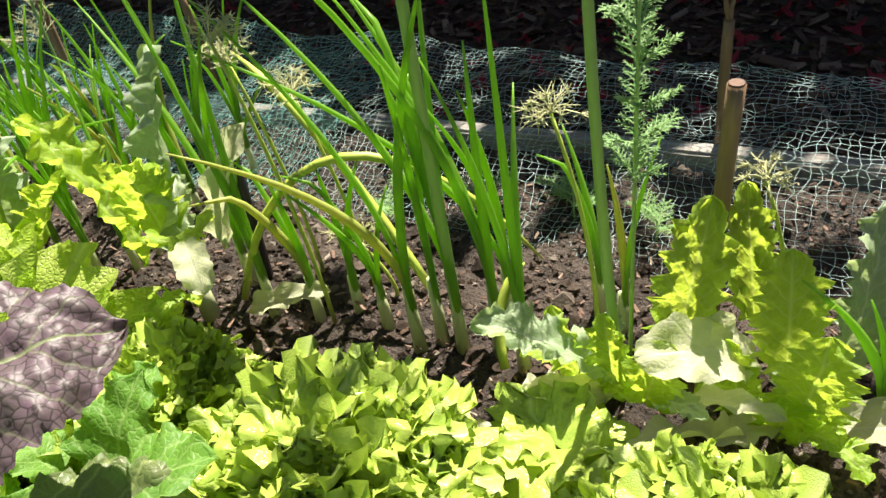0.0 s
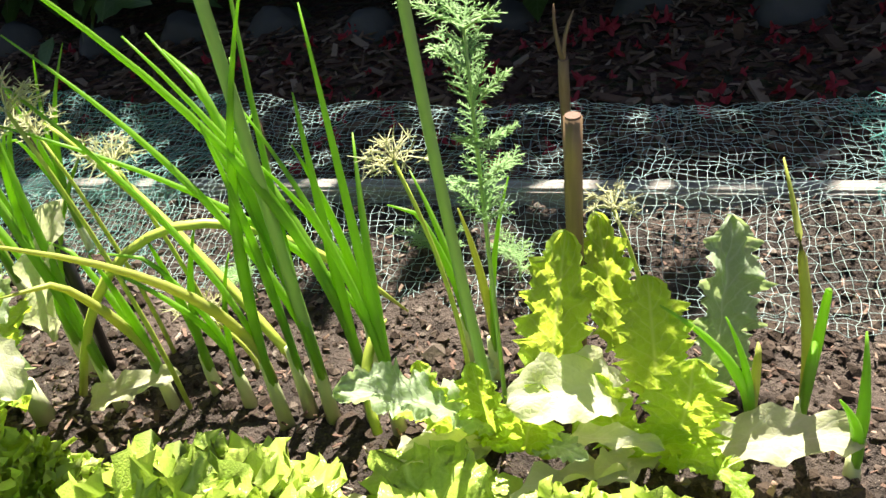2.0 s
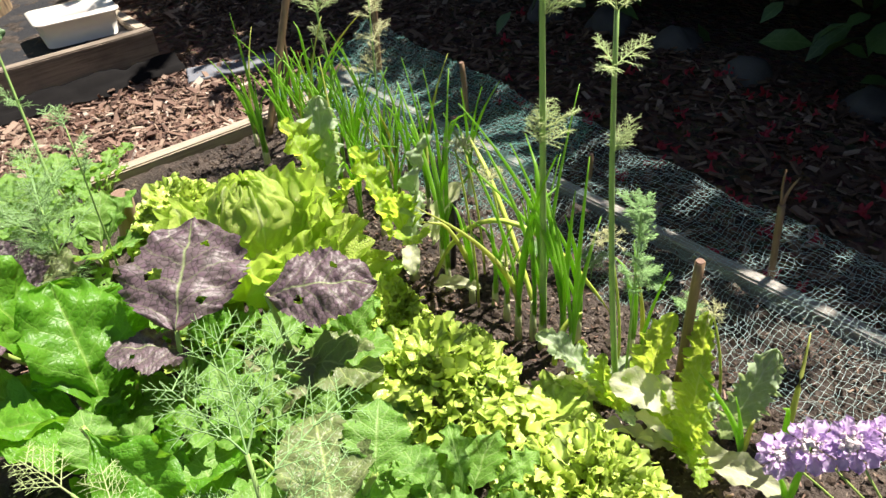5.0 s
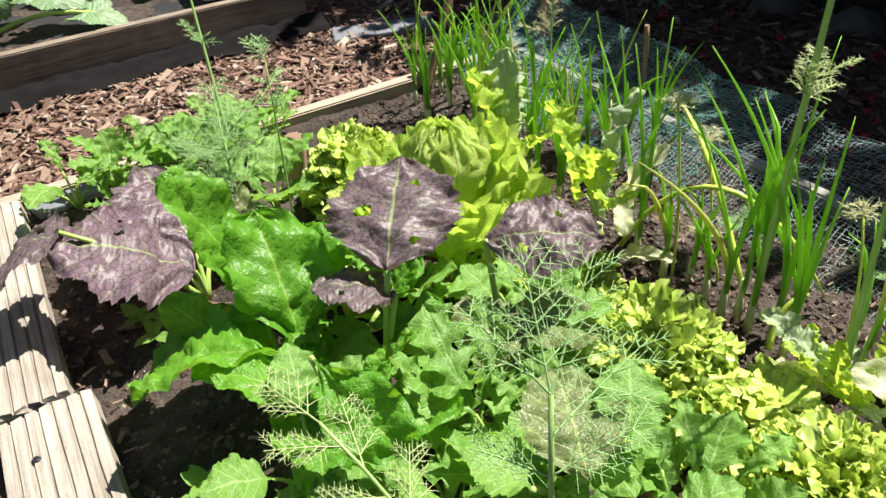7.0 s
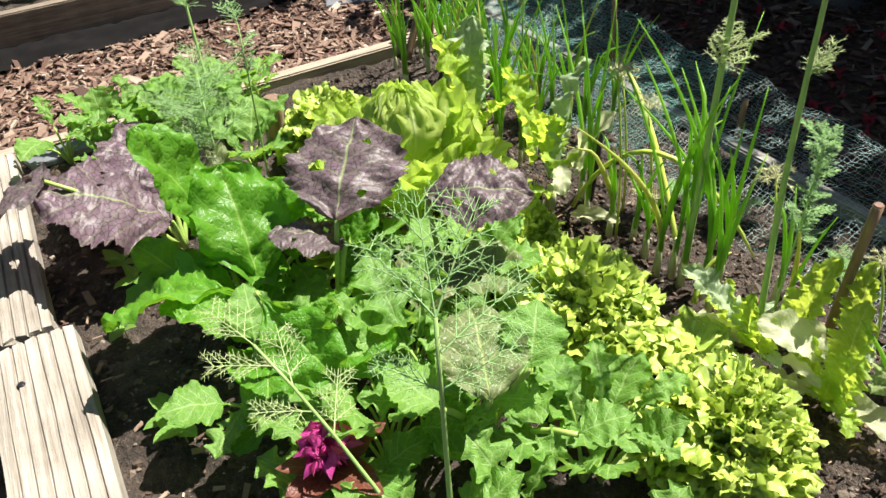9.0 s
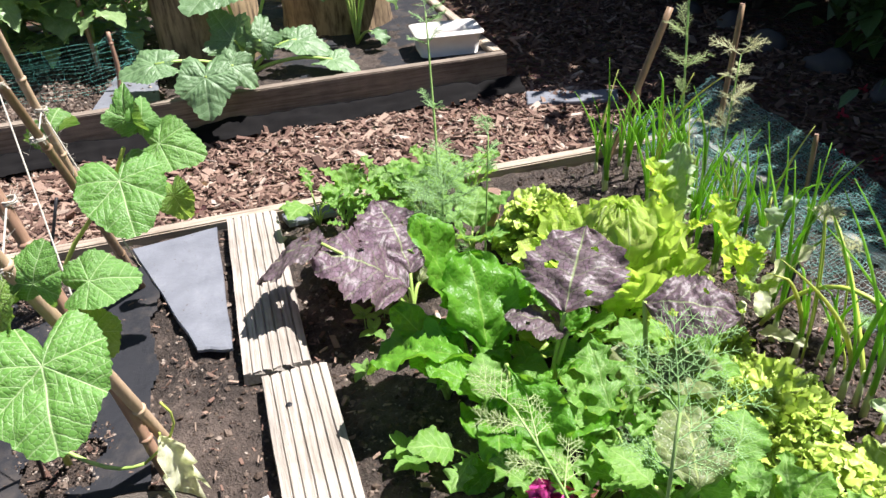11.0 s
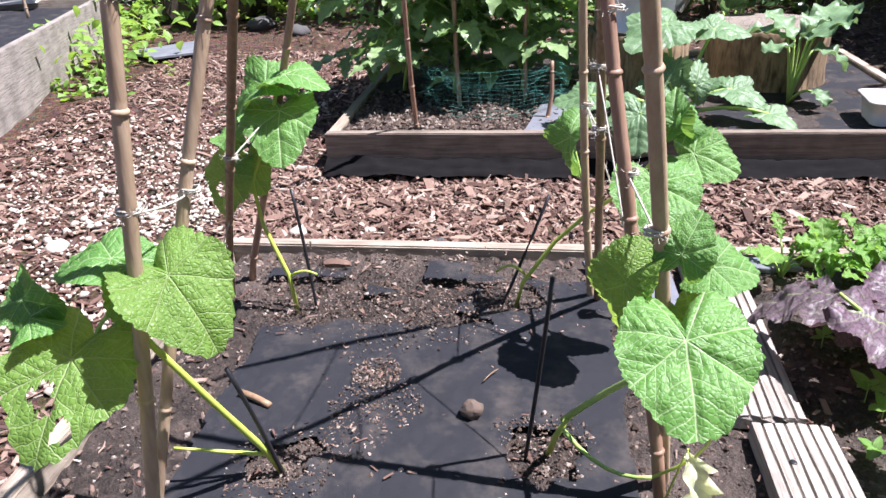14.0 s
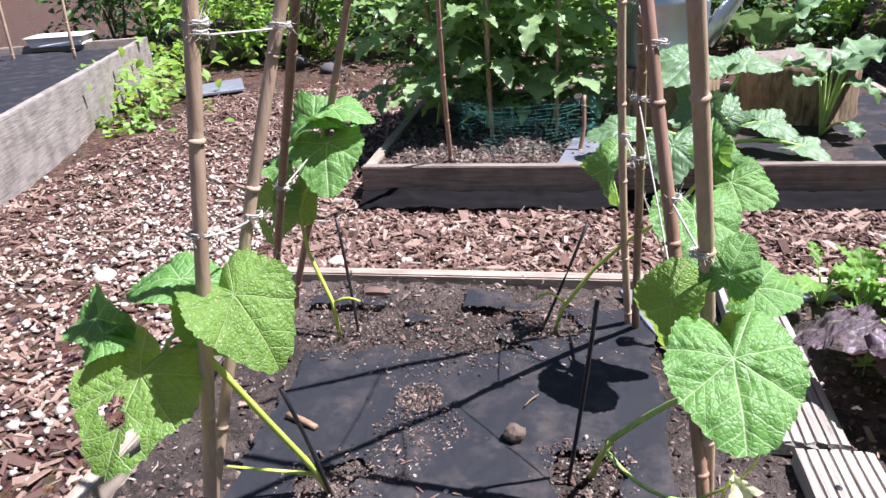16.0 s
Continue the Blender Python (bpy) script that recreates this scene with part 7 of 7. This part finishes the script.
Z = [disc_leaf("leaf", G_ZUKE, 5, 0.1, 26, 0.08, 0.25, 0.1, 0.5, seed=11), disc_leaf("leaf", G_ZUKE, 5, 0.16, 26, 0.1, 0.4, 0.3, 0.5, seed=12), disc_leaf("leaf", G_ZUKE, 5, 0.2, 26, 0.12, 0.6, 0.6, 0.5, seed=13)]
zu = thing("squash_plant", (-0.12, 2.86, 0.0), "squash plant with broad grey-green leaves over the bed edge", "squash plant", "squash plants")
for me, p, tip, normal, s in ((Z[0], (-0.29, 2.60, 0.11), (-0.1, -0.6, -0.8), (-0.1, -0.75, 0.7), 0.12), (Z[1], (-0.19, 2.66, 0.12), (0.7, -0.5, -0.5), (0.1, -0.7, 0.7), 0.085), (Z[0], (-0.46, 2.74, 0.14), (-0.9, 0, 0.0), (-0.1, -0.35, 0.95), 0.11), (Z[1], (0.08, 2.85, 0.13), (0.9, -0.3, -0.4), (0.1, -0.3, 0.9), 0.11), (Z[2], (-0.16, 2.85, 0.16), (-0.5, 0, 0.8), (-0.2, -0.9, 0.3), 0.11), (Z[2], (-0.06, 2.84, 0.15), (0.3, 0, 0.9), (0.1, -0.9, 0.4), 0.08), (Z[0], (-0.17, 2.97, 0.36), (-0.4, -0.4, -0.1), (0, -0.35, 0.95), 0.16), (Z[1], (0.2, 2.76, 0.06), (0.8, -0.4, -0.4), (0.1, -0.2, 0.9), 0.09), (Z[1], (0.02, 3.0, 0.33), (0.8, 0, 0.2), (0, -0.3, 0.95), 0.11)):
    face("leaf", me, zu, p, tip, normal, s).parent = stem(zu, bow((-0.12, 2.86, 0.02), p, (0, 0, 0.03), 6), 0.009, 0.006, M_STEM, "leaf_stalk")
L_CAB = [blade("leaf", G_ZUKE, "oblong", 0.36, b, 0.2, 0.04, 3, rim=0.03, serr=0.06, nu=24, nv=10, seed=s + 170, buckle=0.05) for s, b in enumerate((60, 30, 90))]
greens("cabbage_plant", (0.37, 3.10, 0.0), "blue-green young cabbage with broad drooping leaves", "cabbage", [
    (L_CAB[0], (0.33, 3.08, 0.24), (0.22, 3.0, 0.25), 0, 1.1), (L_CAB[2], (0.43, 3.10, 0.22), (0.58, 3.05, 0.17), 0, 1.1), (L_CAB[1], (0.36, 3.12, 0.26), (0.26, 3.2, 0.37), 0, 1.1), (L_CAB[0], (0.42, 3.14, 0.25), (0.6, 3.25, 0.34), 0, 1.1),
    (L_CAB[2], (0.42, 3.0, 0.08), (0.47, 2.92, 0.05), 0, 1.0), (L_CAB[1], (0.37, 3.08, 0.27), (0.45, 3.03, 0.36), 0, 0.8), (L_CAB[0], (0.34, 3.14, 0.26), (0.16, 3.2, 0.3), 0, 1.0), (L_CAB[1], (0.45, 3.16, 0.27), (0.62, 3.34, 0.37), 0, 1.0)], M_STEM, 0.007)
greens("cabbage_plant", (0.3, 3.95, 0.0), "green young cabbage beyond the stumps", "cabbage", [
    (L_CAB[k % 3], (0.3 + 0.05 * math.cos(k), 3.95 + 0.05 * math.sin(k), 0.25), (0.3 + 0.24 * math.cos(k), 3.95 + 0.24 * math.sin(k), 0.33 + 0.03 * k), 0, 1.1) for k in range(7)], M_STEM, 0.01)

# tomatoes with canes
L_TOM = [blade("leaflet", G_TOM, "ovate", 0.22, b, 0.1, 0.05, 4, serr=0.45, ns=5, nu=20, nv=4, seed=s + 180, buckle=0.04) for s, b in enumerate((40, 70))]


def tomato(at, h, seed):
    q = random.Random(seed)
    root = thing("tomato_plant", at, "bushy dark green tomato plant tied to a cane", "tomato plant", "tomato plants")
    a = Vector(at)
    pts = bow(a, a + Vector((q.uniform(-0.1, 0.1), q.uniform(-0.1, 0.1), h)), (0.03, 0, 0), 8)
    stem(root, pts, 0.009, 0.005, M_STEM)
    for k in range(16):
        t = 0.1 + 0.9 * k / 16
        p = a + Vector((0, 0, h * t))
        az, l = k * 137.5 + q.uniform(-20, 20), q.uniform(0.2, 0.34)
        w = Vector((-math.sin(radians(az)), math.cos(radians(az)), q.uniform(-0.1, 0.5)))
        rib = bow(p, p + w.normalized() * l, (0, 0, 0.03), 5)
        stalk = stem(root, rib, 0.004, 0.002, M_STEM, "leaf_stalk", 5)
        for i, f in enumerate((0.4, 0.65, 0.85)):
            c = p + w.normalized() * l * f
            for s in (-1, 1):
                put("leaflet", L_TOM[i % 2], root, c, az + s * 60, q.uniform(-30, 20), q.uniform(-30, 30), q.uniform(0.13, 0.22)).parent = stalk
        put("leaflet", L_TOM[0], root, rib[-1], az, q.uniform(-40, 10), 0, q.uniform(0.17, 0.24)).parent = stalk


rr = random.Random(61)
for i, (x, y) in enumerate(((-1.05, 3.28), (-0.74, 3.34), (-1.3, 3.35), (-0.95, 3.55), (-0.6, 3.6), (-1.25, 3.85), (-0.85, 3.95))):
    tomato((x, y, 0.0), rr.uniform(0.75, 1.0), 400 + i)
for a, b in (((-1.137, 2.75, 0.0), (-1.10, 2.35, 1.25)), ((-1.0, 3.1, 0.0), (-1.02, 3.05, 1.2)), ((-0.72, 3.2, 0.0), (-0.70, 3.15, 1.2)), ((-1.28, 3.4, 0.0), (-1.36, 3.35, 1.2)), ((-0.62, 2.86, 0.0), (-0.6, 2.9, 0.24))):
    cane(a, b, 0.0095, M_CANE_RED, "brown bamboo cane standing in the tomato bed", rr.uniform(0, 9), "tomato canes")


def small_net():
    g = Geo()
    def pt(i, j):
        a, z = i / 40 * 2 * math.pi, 0.01 + 0.19 * j / 14 + 0.03 * n3(i * 0.3, j * 0.2)
        return (-0.85 + (0.3 + 0.07 * n3(i * 0.5, j * 0.5)) * math.cos(a), 3.1 + (0.22 + 0.03 * n3(j * 0.4, i * 0.4)) * math.sin(a), z)
    for i in range(40):
        g.add(*tube([pt(i, j) for j in range(15)], 0.00045, 3, False))
    for j in range(15):
        g.add(*tube([pt(i, j) for i in range(41)], 0.00045, 3, False))
    tagged(gpart("tomato_netting", g, M_NET_GREEN), "dark green netting wrapped round the tomato stems", "netting")


small_net()
liner = Geo().add([(x, BACK_Y - 0.004 - 0.08 * (1 - t) * (1 + 0.4 * n3(x * 4, 1) + 0.2 * n3(x * 17, 4)), PATH_Z + 0.022 + 0.045 * t + 0.018 * n3(x * 7, t * 3) + 0.01 * n3(x * 23, t * 5)) for t in np.linspace(0, 1, 8) for x in np.linspace(BACK_L, BACK_R + 0.05, 160)], [(j * 160 + i, j * 160 + i + 1, (j + 1) * 160 + i + 1, (j + 1) * 160 + i) for j in range(7) for i in range(159)])
tagged(gpart("liner_edge", liner, plain("black_liner", (0.006, 0.006, 0.007), 0.9, spec=0.08, spots=(0.02, 0.018, 0.016), amount=0.5, scale=30)), "black plastic liner showing below the far bed", "liner")

# ---- side raised bed with pale boards ----
side = thing("raised_bed", (-3.9, 4.0, PATH_Z), "silver grey timber raised bed beside the path", "raised bed")
turn = math.degrees(math.atan2(4.094 - 3.128, 5.569 - 2.547))
link("board", with_material(beam(-0.05, 0.0, -2.6, 3.2, -0.05, 0.35, seed=3), timber_material("grey_side_board", (0.32, 0.29, 0.25), (0.15, 0.13, 0.11), (60, 3, 60))), side, Matrix.Translation((3.9, -4.0, 0)) @ pose(-3.128, 2.547, 0, 0, 0, turn))
link("board", with_material(beam(-3.0, -0.052, 3.15, 3.2, -0.05, 0.35, seed=4), M_BOARD), side, Matrix.Translation((3.9, -4.0, 0)) @ pose(-3.128, 2.547, 0, 0, 0, turn))
link("board", with_material(beam(-3.0, -0.052, -2.6, -2.55, -0.05, 0.35, seed=5), M_BOARD), side, Matrix.Translation((3.9, -4.0, 0)) @ pose(-3.128, 2.547, 0, 0, 0, turn))
sf = gpart("weed_fabric", sheet(-2.95, -0.06, -2.5, 3.14, 60, 90, lambda x, y: 0.02 * n3(x * 3, y * 3, 5) + 0.012 * n3(x * 9, y * 9)), M_FABRIC, m=pose(-3.128, 2.547, PATH_Z + 0.29, 0, 0, turn))
tagged(sf, "wrinkled black weed fabric covering the side bed", "weed fabric")
for x, y in ((-4.3, 4.9), (-4.9, 5.0)):
    cane((x, y, 0.15), (x + 0.05, y, 0.9), 0.012, M_CANE, "tan bamboo cane standing in the side bed", x, "side bed canes")
tagged(gpart("white_pebbles", lumps(3200, lambda r: (-1.75 - abs(r.gauss(0, 0.55)), r.gauss(2.3, 0.8)), lambda x, y: mulch_z(x, y) + 0.008, (0.004, 0.014), rr), M_PEBBLE), "pale pebbles mixed into the bark path", "pebbles", kind="stuff")
for i, (x, y, r) in enumerate(((-1.43, 2.07, 0.035), (-1.2, 2.1, 0.02), (-2.2, 1.9, 0.04), (-0.9, 2.3, 0.02), (-3.0, 6.0, 0.12), (-2.6, 5.7, 0.1), (-0.7, 1.86, 0.022), (-0.95, 2.0, 0.018))):
    tagged(link("stone", rock(r, 0.5, i * 2.2, rough=0.4).mesh("stone", M_PEBBLE if i < 4 else M_STONE), None, pose(x, y, mulch_z(x, y) + r * 0.3, 0, 0, i * 50)), "pale stone lying on the bark path", "stone", "stones on the path")
